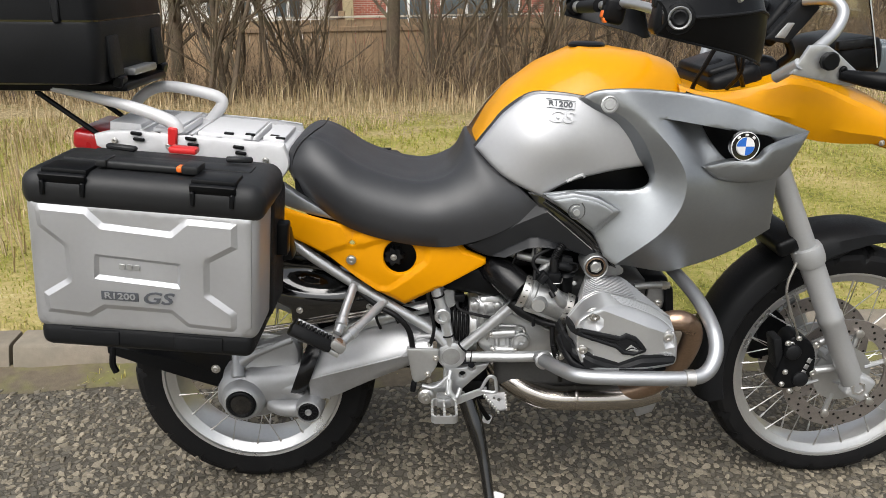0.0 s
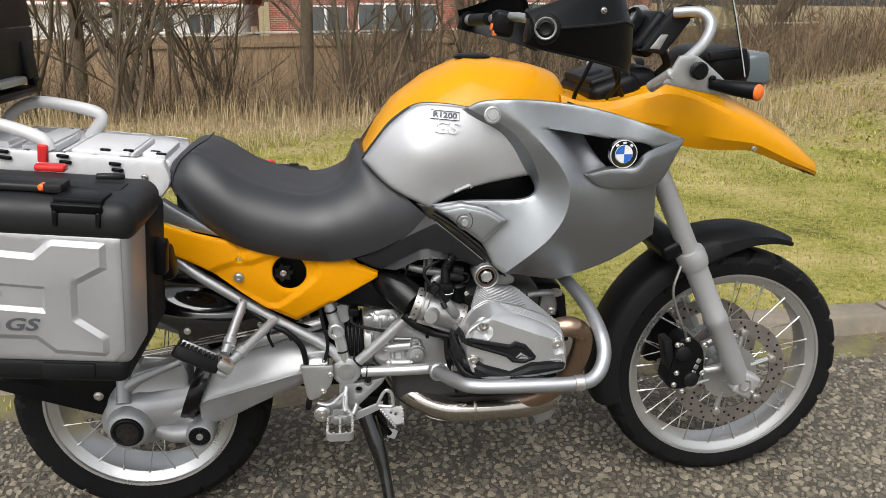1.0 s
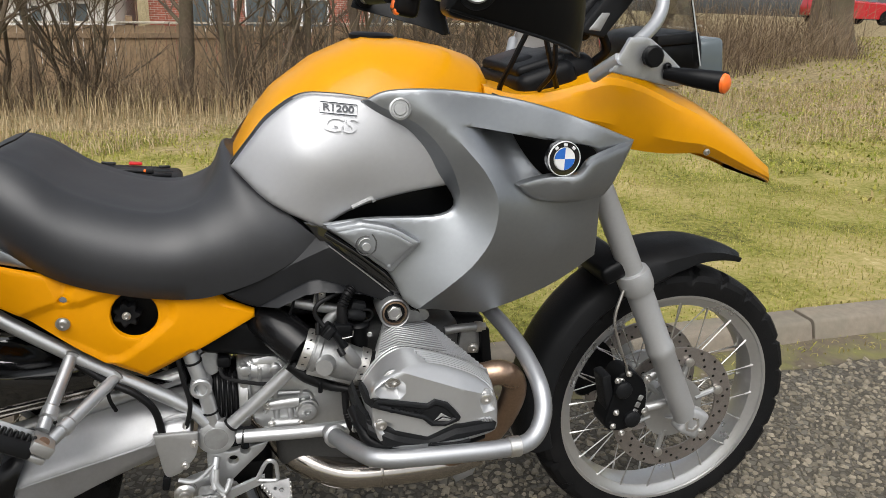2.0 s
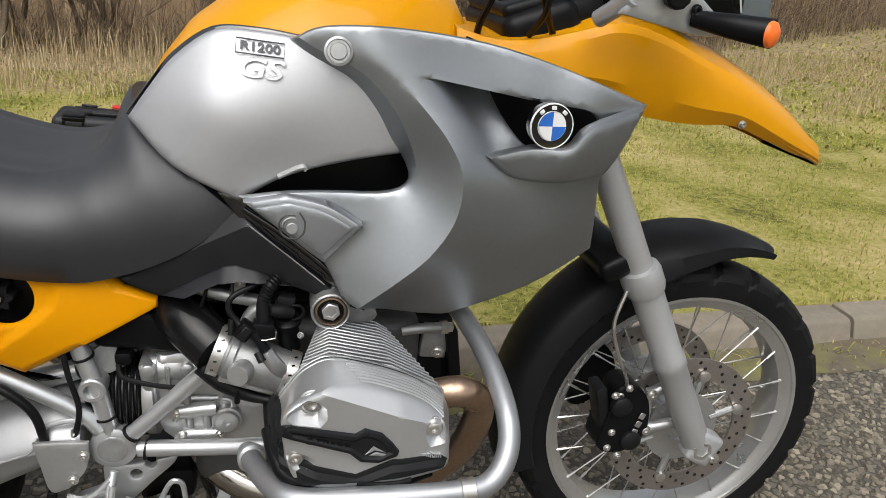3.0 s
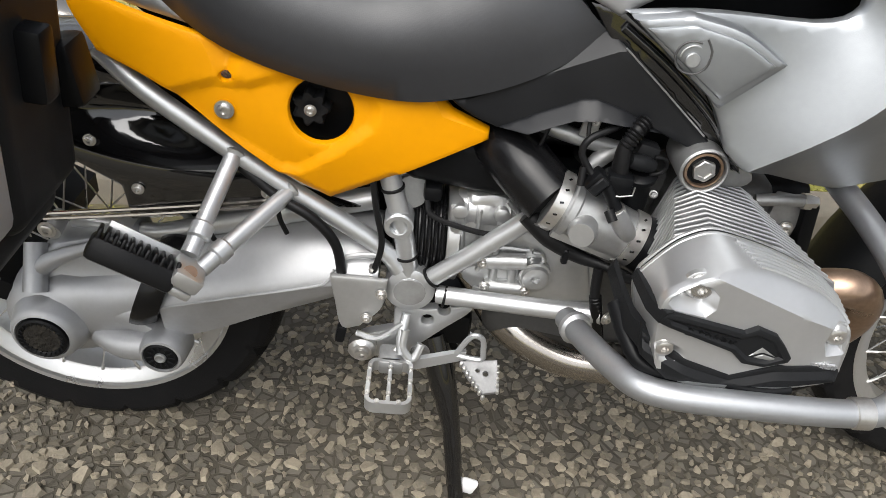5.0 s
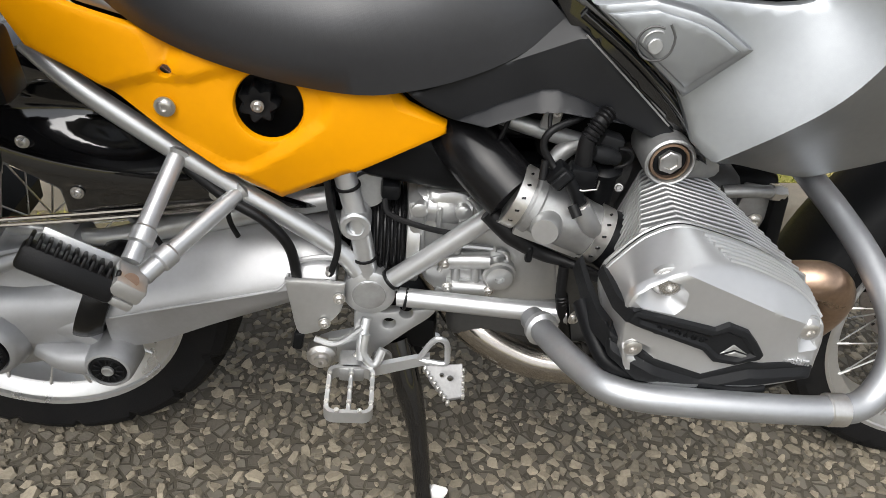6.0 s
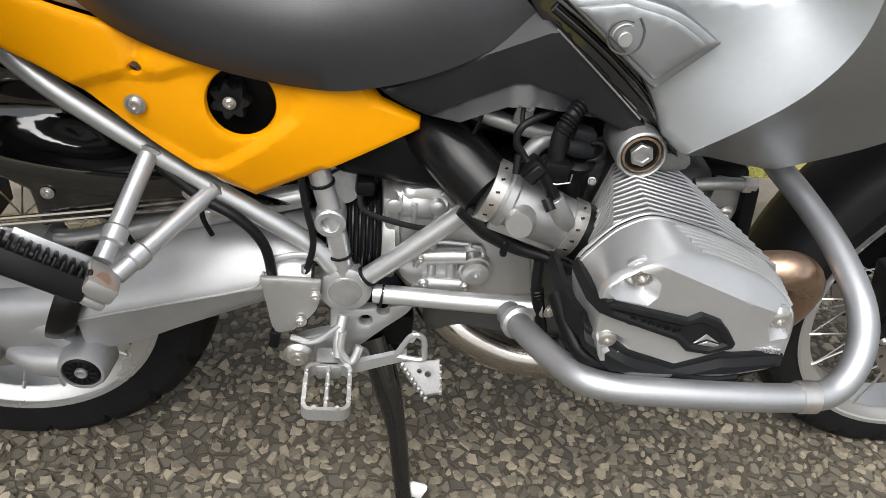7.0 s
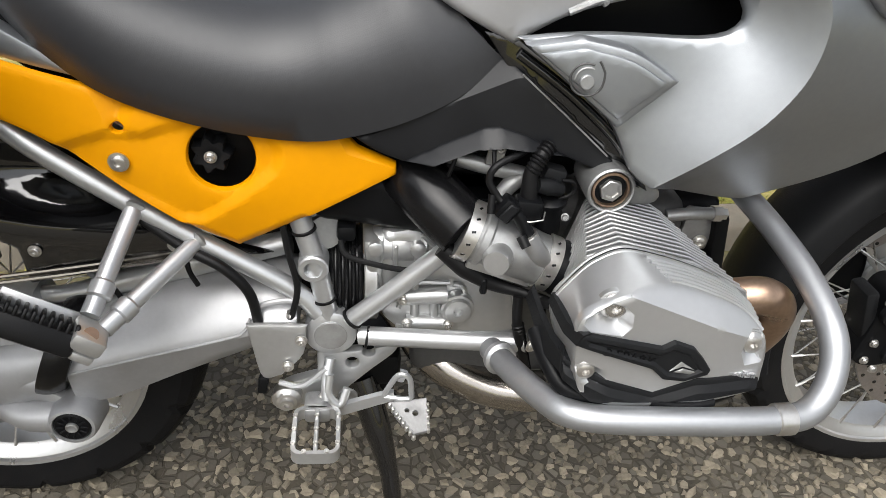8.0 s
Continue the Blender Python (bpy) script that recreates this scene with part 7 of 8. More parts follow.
part("lid", loft([[(-0.44 + sx * a, sy * b, z) for a, b in ((1, -0.86), (1, 0.86), (0.97, 0.95), (0.90, 1), (-0.90, 1), (-1, 0.9), (-1, -0.9), (-0.90, -1), (0.90, -1), (0.97, -0.95))] for z, sx, sy in ((1.190, 0.213, 0.212), (1.30, 0.208, 0.205), (1.37, 0.19, 0.185), (1.40, 0.15, 0.15))]), BLACK, tc)
for y in (-0.135, 0.135):
    part("latch", box((-0.2315 + 0.004, y, 1.115), (0.012, 0.055, 0.085), 0.003, (0, -3, 0), 2), BLACK_SOFT, tc)
    part("latch_link", box((-0.225, y + 0.01, 1.062), (0.02, 0.035, 0.026), 0.004, (0, 20, 0), 1), BLACK, tc)
part("lock", box((-0.225, 0.0, 1.075), (0.03, 0.14, 0.016), 0.004, None, 2), ALU_DULL, tc)
for y in (-0.17, 0.17):
    part("side_catch", box((-0.30, y * 1.25, 1.21), (0.016, 0.010, 0.05), 0.003, None, 1), BLACK_SOFT, tc)

# ---- handlebar, cockpit and screen ----
# the bar stands turned a little, with its far end forward and lower
bar = part("handlebar", tube([(0.829, -0.535, 1.218), (0.845, -0.46, 1.222), (0.88, -0.34, 1.228), (0.94, -0.20, 1.215), (0.968, -0.10, 1.205), (0.988, 0.04, 1.203), (1.002, 0.14, 1.208), (0.993, 0.22, 1.215), (0.968, 0.32, 1.221), (0.925, 0.42, 1.213), (0.875, 0.535, 1.205)], 0.0125, 14), ALU, bike, "silver handlebar")
for s in (-1, 1):
    ox, oz = (0.014, 0.0) if s < 0 else (0.060, -0.014)
    part("grip", tube([(0.822 + ox, s * 0.51, 1.220 + oz), (0.852 + ox, s * 0.42, 1.226 + oz)], 0.0175, 16, 0), HOSE, bar)
    weight = part("bar_end_weight", lathe([(-0.030, 0.016), (0.004, 0.0180), (0.011, 0.0180), (0.013, 0.0165), (0.011, 0.0142), (0.008, 0.0138), (0.008, 0)], (0.812 + ox, s * 0.564, 1.221 + oz), (-0.25, s, 0.06), 28), ALU_DULL, bar)
    part("weight_cap", lathe([(0.007, 0.0139), (0.011, 0.0130), (0.012, 0.010), (0.010, 0.006), (0.010, 0)], (0.812 + ox, s * 0.564, 1.221 + oz), (-0.25, s, 0.06), 24), BLACK, weight)
    sw = part("switch_block", box((0.850 + ox * 1.55, s * 0.365, 1.215 + oz), (0.06, 0.060, 0.07), 0.014, (0, 10, 0), 3), BLACK, bar)
    if s > 0:
        part("switch_key", box((0.9155, 0.362, 1.192), (0.014, 0.030, 0.020), 0.004, (0, 12, 0), 2), ORANGE, sw)
        part("switch_key", box((0.9180, 0.352, 1.178), (0.014, 0.026, 0.016), 0.004, (0, -18, 0), 2), ORANGE, sw)
    part("switch_key", box((0.828 + ox * 1.55, s * 0.36, 1.240 + oz), (0.018, 0.022, 0.018), 0.003, None, 2), BLACK_SOFT, sw)
    part("lever", tube([(0.89 + ox, s * 0.33, 1.225 + oz), (0.91 + ox, s * 0.42, 1.222 + oz), (0.905 + ox, s * 0.50, 1.218 + oz)], 0.007, 10), BLACK, bar)
    # hand guard: a bowed shell from bar end to the clamp
    rings = []
    for k in range(13):
        u = k / 12
        cx = 0.784 + ox + 0.199 * math.sin(u * math.pi * 0.5) + 0.03 * u
        cy = 0.548 - 0.125 * u ** 1.5
        lo, hi = 1.196 - 0.066 * u ** 0.9 + 0.10 * max(0.0, u - 0.85) + oz, 1.246 + 0.075 * min(1, 1.7 * u) - 0.02 * u + oz
        ring = []
        for v in (0, 0.12, 0.3, 0.5, 0.56, 0.8, 0.93, 1.0):
            bow = 0.022 * (1 - (2 * v - 1) ** 2) + (0.004 if v == 0.5 else 0)
            ring.append((cx + 0.4 * bow - u * u * (0.006 + 0.055 * v), s * (cy + bow), lo + (hi - lo) * v))
        ring += [(a - 0.004, b - s * 0.005, c) for a, b, c in reversed(ring)]
        rings.append(ring)
    hgd = part("hand_guard", loft(rings), BLACK, bar, "black plastic hand guard", 22)
    part("guard_boss", lathe([(-0.022, 0.025), (0.0, 0.0245), (0.004, 0.0225), (0.005, 0.018)], (0.812 + ox, s * 0.564, 1.221 + oz), (-0.25, s, 0.06), 28), BLACK, hgd)
    part("guard_ridge", tube([(r[3][0], r[3][1], r[3][2]) for r in rings[1:]], 0.0026, 8), BLACK_SOFT, hgd)
    part("guard_edge", tube([(r[0][0], r[0][1], r[0][2]) for r in rings], 0.0022, 8), BLACK_SOFT, hgd)
    part("guard_screw", bolt((0.911 + ox, s * 0.545, 1.25 + oz), 0.004, (0.3, s, 0)), BOLT, hgd)
part("steering_head", box((1.115, 0, 1.055), (0.12, 0.26, 0.09), 0.02, (0, -20, 0), 3), BLACK, bike)
part("top_yoke", box((1.10, 0, 1.098), (0.10, 0.22, 0.024), 0.010, (0, -18, 0), 3), BLACK, bike)
part("steering_lock", lathe([(0, 0.022), (0.03, 0.022), (0.033, 0.018), (0.033, 0)], (1.090, -0.04, 1.078), (-0.3, -0.2, 1), 20), BLACK, bike)
part("control_cable", tube([(1.035, -0.20, 1.17), (1.015, -0.18, 1.11), (1.005, -0.15, 1.06), (1.02, -0.12, 1.01)], 0.005, 8), HOSE, bike)
part("control_cable", tube([(1.075, -0.22, 1.15), (1.085, -0.20, 1.10), (1.08, -0.15, 1.06)], 0.0045, 8), HOSE, bike)
part("control_cable", tube([(1.06, -0.20, 1.17), (1.085, -0.185, 1.11), (1.12, -0.14, 1.06)], 0.005, 8), HOSE, bike)
part("cockpit_cover", box((1.16, 0, 1.075), (0.12, 0.22, 0.09), 0.03, (0, -10, 0), 3), BLACK, bike)
dash = part("instrument_panel", box((1.195, -0.02, 1.195), (0.05, 0.17, 0.10), 0.012, (0, 35, 0), 3), BLACK, bike, "black instrument panel with two round dials")
pod = part("display_frame", panel(rounded([(1.156, 1.161), (1.210, 1.153), (1.236, 1.186), (1.266, 1.226), (1.258, 1.248), (1.226, 1.245), (1.190, 1.205)], (0, 1, 3), 3), flat(-0.128), 0.055, 0.005, 0.012), BLACK_SOFT, dash)
part("display", panel([Vector(p) for p in ((1.176, 1.166), (1.200, 1.197), (1.217, 1.197), (1.200, 1.164))], flat(-0.1295), 0.004, 0.002, 0.01), ALU_DULL, pod)
part("display_hood", tube([(1.206, -0.115, 1.212), (1.235, -0.117, 1.242), (1.262, -0.117, 1.250), (1.276, -0.115, 1.240)], 0.012, 12), BLACK, dash)
part("display_clamp", tube([(1.215, -0.10, 1.165), (1.235, -0.09, 1.13), (1.215, -0.07, 1.10)], 0.009, 10), BLACK, dash)
for y, dz in ((-0.03, 0.0), (0.055, 0.0)):
    part("dial_ring", lathe([(0, 0.044), (0.02, 0.046), (0.024, 0.042), (0.014, 0.039), (0.014, 0)], (1.165, y, 1.205 + dz), (-0.8, 0, 0.6), 32), BLACK, dash)
    part("dial_glass", lathe([(0.015, 0.0385), (0.0165, 0.030), (0.017, 0)], (1.165, y, 1.205 + dz), (-0.8, 0, 0.6), 32), WINDOW, dash)
for s in (-1, 1):
    pl = panel(rounded([(1.160, 1.104), (1.188, 1.160), (1.226, 1.160), (1.290, 1.114), (1.310, 1.084), (1.275, 1.082), (1.22, 1.092)], (0, 1, 3, 4), 3), lambda x, z: -0.268 + 0.06 * (1.16 - z), 0.006, 0.003, 0.015)
    if s > 0:
        for v in pl.verts:
            v.co.y = -v.co.y
    pl = part("screen_bracket", pl, TUBE, bike, "silver windscreen bracket plate")
    part("bracket_knob", lathe([(0, 0.008), (0.006, 0.008), (0.007, 0.018), (0.018, 0.0185), (0.021, 0.015), (0.021, 0)], (1.225, s * 0.268, 1.132), (0, s, 0), 10), BLACK, pl)
    for x, z in ((1.262, 1.114), (1.275, 1.098)):
        part("bracket_screw", bolt((x, s * 0.268, z), 0.006, (0, s, 0)), BLACK, pl)
    part("bracket_stay", tube([(1.175, s * 0.262, 1.125), (1.152, s * 0.215, 1.092)], 0.012, 10, 0), TUBE, pl)
    part("screen_loop", tube([(1.205, s * 0.255, 1.150), (1.255, s * 0.225, 1.185), (1.280, s * 0.195, 1.222), (1.268, s * 0.165, 1.245), (1.225, s * 0.13, 1.243)], 0.0115, 12), TUBE, bike, "curved silver windscreen tube")
    ind = part("turn_signal", tube([(1.262, s * 0.265, 1.104), (1.295, s * 0.305, 1.100), (1.335, s * 0.335, 1.096)], 0.014, 12, 4, None, [0.011, 0.016, 0.019]), BLACK, bike, "black turn signal with an orange lens")
    part("signal_lens", lathe([(0, 0.0165), (0.005, 0.0155), (0.009, 0.010), (0.010, 0)], (1.322, s * 0.345, 1.096), (0.5, s * 0.8, 0), 18), ORANGE, ind)
# clear screen: a bowed sheet
rings = []
for k in range(11):
    v = k / 10
    zc = 1.112 + 0.30 * v
    xc = 1.425 - 0.085 * v
    w = 0.20 - 0.03 * v * v
    row = []
    for j in range(13):
        a = (j / 12 - 0.5) * 2
        row.append((xc - 0.055 * a * a, a * w, zc + 0.012 * (1 - a * a)))
    row += [(x - 0.0035, y, z) for x, y, z in reversed(row)]
    rings.append(row)
scr = part("windscreen", loft(rings), GLASS, bike, "clear plastic windscreen")
edge = [Vector(r[12]) for r in rings] + [Vector(rings[-1][j]) for j in range(11, -1, -1)] + [Vector(r[0]) for r in reversed(rings[:-1])]
part("screen_edge", tube([(p.x, p.y, p.z) for p in edge], 0.0013, 6, 0), mat("bright_clear_edge", (0.42, 0.44, 0.44), 0.2, 0.0, 0.05, 40), scr)
hl = part("headlamp", box((1.375, 0.0, 1.125), (0.11, 0.26, 0.085), 0.03, (0, -10, 0), 3), BLACK, bike, "black headlamp housing behind the beak")
part("lamp_glass", box((1.445, 0.0, 1.12), (0.06, 0.24, 0.075), 0.012, (0, -10, 0), 3), WINDOW, hl)
part("lamp_louvre", box((1.36, -0.125, 1.155), (0.09, 0.02, 0.02), 0.005, (0, -6, 0), 2), BLACK_SOFT, hl)
# tank badges
plate = [(-0.030, 0.0085), (0.030, 0.0085), (0.030, -0.0085), (-0.030, -0.0085)]
part("nameplate", tube([(0.714 + u * 0.998 + w * 0.07, knee_f(0.714 + u, 1.031 + w) - 0.0045, 1.031 + w - u * 0.07) for u, w in (*plate, plate[0], plate[1])], 0.0010, 6, 0), PRINT, kp)
wrapped("R1200", 0.0145, 0.714, 1.031, -4, knee_f, 0.0024, PRINT, kp, 0.0, 1.35, 0.0004)
wrapped("GS", 0.033, 0.712, 1.006, -4, knee_f, 0.0026, SILVER, kp, 0.2, 1.45, 0.0006, 0.0018)

# ---- detached pannier on the grass ----
loose = pannier(-1, "silver hard pannier taken off and stood upright on the grass")
loose.matrix_basis = pose(0.085, 2.03, 0.128, 0, 0, 4)


# ---- stone chippings of the road surface ----
def fast_mesh(name, verts, faces, material, label="", category="", kind="stuff", parent=None, smooth=False):
    me = bpy.data.meshes.new(name)
    me.from_pydata(verts, [], faces)
    me.materials.append(material)
    if smooth:
        me.polygons.foreach_set("use_smooth", [True] * len(me.polygons))
    ob = new(name, me)
    if parent:
        ob.parent = parent
        if parent.type == "EMPTY":
            ob.matrix_parent_inverse = Matrix.Translation(-parent.location)
    return tagged(ob, label, category, kind=kind)


rng = random.Random(11)
verts, faces, singles = [], [], 0
cell = 0.0205
for ix in range(int(5.6 / cell)):
    for iy in range(int(1.75 / cell)):
        x = -1.75 + (ix + rng.uniform(0.05, 0.95)) * cell
        y = -1.12 + (iy + rng.uniform(0.05, 0.95)) * cell
        edge = kerb_y(x) - 0.12 - 0.08 * noise.noise((x * 2.2, 1, 0)) - y
        if edge < 0 or rng.random() > min(1, 0.35 + edge * 3):
            continue
        patch = noise.noise((x * 3.1, y * 3.1, 9))
        if rng.random() > 0.90 + 0.25 * patch:
            continue
        r = min(0.0195, max(0.005, rng.gauss(0.0098, 0.0034)))
        n = rng.choice((4, 5, 5, 6, 6, 7))
        a0, el = rng.uniform(0, 6.3), rng.uniform(0.55, 1.0)
        c0, s0 = math.cos(a0), math.sin(a0)
        h = rng.uniform(0.002, 0.0065)
        tx, ty = rng.uniform(-0.28, 0.28), rng.uniform(-0.28, 0.28)
        ring = []
        for j in range(n):
            a = math.tau * (j + rng.uniform(-0.32, 0.32)) / n
            rr = r * rng.uniform(0.72, 1.18)
            u, v = rr * math.cos(a), rr * el * math.sin(a)
            ring.append((u * c0 - v * s0, u * s0 + v * c0, rng.uniform(0.62, 0.92)))
        pv = [(u * 1.02, v * 1.02, -0.001) for u, v, q in ring] + [(u * q, v * q, max(0.0006, h + tx * u + ty * v)) for u, v, q in ring] + [(0, 0, max(0.0006, h + rng.uniform(-0.0006, 0.0012)))]
        pf = [(n + j, n + (j + 1) % n, 2 * n) for j in range(n)] + [(j, (j + 1) % n, n + (j + 1) % n, n + j) for j in range(n)]
        if 0.40 < x < 0.86 and -0.36 < y < -0.04 and singles < 300:
            singles += 1
            fast_mesh("chipping", pv, pf, CHIP, kind="", parent=road).location = (x, y, 0)
            continue
        k = len(verts)
        verts += [(x + a, y + b, c) for a, b, c in pv]
        faces += [tuple(k + m for m in f) for f in pf]
fast_mesh("road_chippings", verts, faces, CHIP, "pale angular stone chippings set in the road", "gravel")


# ---- grass ----
def grass_mat(name, stops, rough=0.7):
    m = bpy.data.materials.new(name)
    m.use_nodes = True
    n, l = m.node_tree.nodes, m.node_tree.links
    b = n["Principled BSDF"]
    geo, ramp = n.new("ShaderNodeNewGeometry"), n.new("ShaderNodeValToRGB")
    tc, nz, add = n.new("ShaderNodeTexCoord"), n.new("ShaderNodeTexNoise"), n.new("ShaderNodeMath")
    nz.inputs["Scale"].default_value, nz.inputs["Detail"].default_value = 1.1, 4
    l.new(tc.outputs["Object"], nz.inputs["Vector"])
    mr = n.new("ShaderNodeMapRange")
    mr.inputs["From Min"].default_value, mr.inputs["From Max"].default_value = 0.3, 0.7
    mr.inputs["To Min"].default_value, mr.inputs["To Max"].default_value = -0.3, 0.3
    l.new(nz.outputs["Fac"], mr.inputs["Value"])
    add.use_clamp = True
    l.new(geo.outputs["Random Per Island"], add.inputs[0])
    l.new(mr.outputs[0], add.inputs[1])
    l.new(add.outputs[0], ramp.inputs["Fac"])
    el = ramp.color_ramp.elements
    el[0].position, el[0].color = 0.0, (*stops[0], 1)
    el[1].position, el[1].color = 1.0, (*stops[-1], 1)
    for i, c in enumerate(stops[1:-1]):
        e = el.new((i + 1) / (len(stops) - 1))
        e.color = (*c, 1)
    l.new(ramp.outputs[0], b.inputs["Base Color"])
    b.inputs["Roughness"].default_value = rough
    b.inputs["Specular IOR Level"].default_value = 0.25
    return m


TURF = grass_mat("turf_blades", [(0.20, 0.23, 0.03), (0.26, 0.265, 0.045), (0.32, 0.295, 0.065), (0.42, 0.36, 0.12), (0.26, 0.20, 0.08)])
STRAW = grass_mat("dry_grass", [(0.42, 0.32, 0.185), (0.34, 0.245, 0.13), (0.50, 0.40, 0.25), (0.20, 0.16, 0.075)])
TWIG = grass_mat("dead_stalks", [(0.085, 0.058, 0.038), (0.17, 0.12, 0.075), (0.32, 0.24, 0.15), (0.07, 0.05, 0.035)], 0.85)
BARK = mat("grey_brown_bark", (0.125, 0.092, 0.062), 0.9, 0.0, 0.35, 12, 0.8, 90, dirt=(0.10, 0.11, 0.05), dirt_amount=0.4)


def blades(name, count, area, height, width, material, label, category, seed, lean=0.5, keep=None):
    """Many bent blades on the ground, each a strip of two segments that ends in a point."""
    g = np.random.default_rng(seed)
    verts, faces = [], []
    x0, x1, y0, y1 = area
    xs, ys = g.uniform(x0, x1, count), g.uniform(y0, y1, count)
    hs, an, ln, be = g.uniform(height[0], height[1], count), g.uniform(0, math.tau, count), g.normal(0, lean, count), g.uniform(0.1, 0.9, count)
    for x, y, h, a, k, b in zip(xs, ys, hs, an, ln, be):
        if keep and not keep(x, y):
            continue
        z = ground_z(x, y) - 0.006
        dx, dy = math.cos(a), math.sin(a)
        w = width * (0.7 + 0.6 * b)
        ox, oy = -dy * w, dx * w
        m1, m2 = h * 0.55 * k * 0.5, h * k
        i = len(verts)
        verts += [(x - ox, y - oy, z), (x + ox, y + oy, z), (x + dx * m1 - ox * 0.8, y + dy * m1 - oy * 0.8, z + h * 0.55), (x + dx * m1 + ox * 0.8, y + dy * m1 + oy * 0.8, z + h * 0.55), (x + dx * m2, y + dy * m2, z + h * (1 - 0.25 * abs(k)))]
        faces += [(i, i + 1, i + 3, i + 2), (i + 2, i + 3, i + 4)]
    return fast_mesh(name, verts, faces, material, label, category)


def verge(x, y):
    return y > kerb_y(x) + 0.135 and (x > 5 or y + 2.0 * noise.noise((x * 0.7, y * 0.7, 6)) < 4.9) and noise.noise((x * 2.4, y * 2.4, 2)) > -0.42


blades("turf", 60000, (-2.4, 4.6, 0.55, 3.2), (0.012, 0.034), 0.0020, TURF, "short winter turf, green mixed with straw", "grass", 21, 1.1, verge)
blades("turf", 70000, (-4.5, 10.0, 3.0, 7.0), (0.015, 0.045), 0.0035, TURF, "rough winter turf, green mixed with straw", "grass", 22, 1.1, verge)
blades("turf", 26000, (4.4, 18.0, 0.9, 16.0), (0.025, 0.06), 0.011, TURF, "rough grass on the rising verge", "grass", 23, 1.1, verge)
blades("dry_grass", 7000, (-6.5, 6.0, 5.0, 7.6), (0.08, 0.38), 0.0035, STRAW, "tall dry straw-coloured grass before the hedge", "grass", 24, 0.35, lambda x, y: noise.noise((x * 0.9, y * 0.9, 5)) > -0.15 + (0.35 if y < 5.4 else 0))
blades("dry_grass", 2600, (-3.0, -0.9, 1.2, 5.0), (0.08, 0.28), 0.003, STRAW, "tall dry straw-coloured grass on the verge", "grass", 25, 0.35)
blades("dry_grass", 26000, (-5.0, 9.0, 3.4, 7.0), (0.03, 0.13), 0.0032, STRAW, "rough straw-coloured grass on the verge", "grass", 27, 0.8, lambda x, y: noise.noise((x * 0.8, y * 0.8, 11)) + 0.30 * (y - 4.6) > 0.02)
blades("gutter_weeds", 14000, (-3.0, 5.5, 0.30, 1.0), (0.008, 0.035), 0.0025, TURF, "moss and small weeds at the foot of the kerb", "weeds", 26, 0.9, lambda x, y: kerb_y(x) - 0.11 < y < kerb_y(x) + 0.01 and noise.noise((x * 3.0, 0, 3)) > -0.05)
# weeds stand on the gutter's silt, not on the ground below the road
for o in bpy.data.objects:
    if o.name.startswith("gutter_weeds"):
        o.location.z = 0.066


# ---- hedge of bare shrubs ----
def branch(out_v, out_f, g, p, d, length, r, depth, sides=5, stop=3):
    """A crooked tapering branch that forks; geometry goes into the two lists."""
    steps = 5 if depth < 2 else 3
    ring_prev = None
    for s in range(steps + 1):
        rr = r * (1 - 0.62 * s / steps)
        side = d.orthogonal().normalized()
        up = d.cross(side)
        ring = []
        for k in range(sides):
            a = math.tau * k / sides
            ring.append(len(out_v))
            out_v.append(tuple(p + rr * (math.cos(a) * side + math.sin(a) * up)))
        if ring_prev:
            for k in range(sides):
                out_f.append((ring_prev[k], ring_prev[(k + 1) % sides], ring[(k + 1) % sides], ring[k]))
        ring_prev = ring
        if s == steps:
            break
        if depth < stop and s >= 1:
            for _ in range(2 if depth else 1 + (g.random() < 0.6)):
                nd = (d * 0.8 + Vector((g.uniform(-1, 1), g.uniform(-1, 1), g.uniform(-0.3, 0.9))) * 0.75).normalized()
                branch(out_v, out_f, g, p.copy(), nd, length * g.uniform(0.35, 0.6), rr * 0.55, depth + 1, max(3, sides - 1), stop)
        p = p + d * length / steps
        d = (d + Vector((g.uniform(-1, 1), g.uniform(-1, 1), g.uniform(-0.4, 0.6))) * 0.16).normalized()


def shrub(seed, height, stems, label):
    g = random.Random(seed)
    th = thing("shrub", (0, 0, 0), label, "shrub", "bare shrubs of the hedge")
    for k in range(stems):
        v, f = [], []
        a = g.uniform(0, 6.3)
        lean = g.uniform(0.05, 0.55)
        branch(v, f, g, Vector((g.uniform(-0.2, 0.2), g.uniform(-0.2, 0.2), -0.1)), Vector((math.cos(a) * lean, math.sin(a) * lean, 1)).normalized(), height * g.uniform(0.7, 1.1), g.uniform(0.012, 0.035), 0, 6)
        fast_mesh("stem", v, f, BARK, kind="", parent=th, smooth=True)
    return th


kinds = [shrub(1, 2.2, 4, "bare leafless shrub with grey-brown crooked stems"), shrub(2, 2.8, 3, "bare leafless shrub with grey-brown crooked stems"), shrub(3, 1.8, 5, "low bare shrub with tangled brown stems")]
g = random.Random(8)
spots = [(-1.75, 6.0), (-2.6, 6.6), (-4.0, 6.5), (-0.9, 7.4), (0.35, 7.6), (0.7, 6.9), (1.6, 7.2), (2.5, 7.8), (3.2, 7.4), (4.1, 8.0), (5.0, 8.6), (6.0, 9.3), (6.9, 9.6), (7.8, 10.6), (-5.4, 6.6), (1.1, 8.6), (-3.2, 8.2), (5.6, 10.6), (8.6, 11.8), (-1.9, 8.3), (3.6, 9.2)]
for i, (x, y) in enumerate(spots):
    m = pose(x, y, ground_z(x, y), 0, 0, g.uniform(0, 360))
    if i < 3:
        kinds[i].matrix_basis = m
    else:
        copy_thing(kinds[i % 3], m @ Matrix.Scale(1, 4))
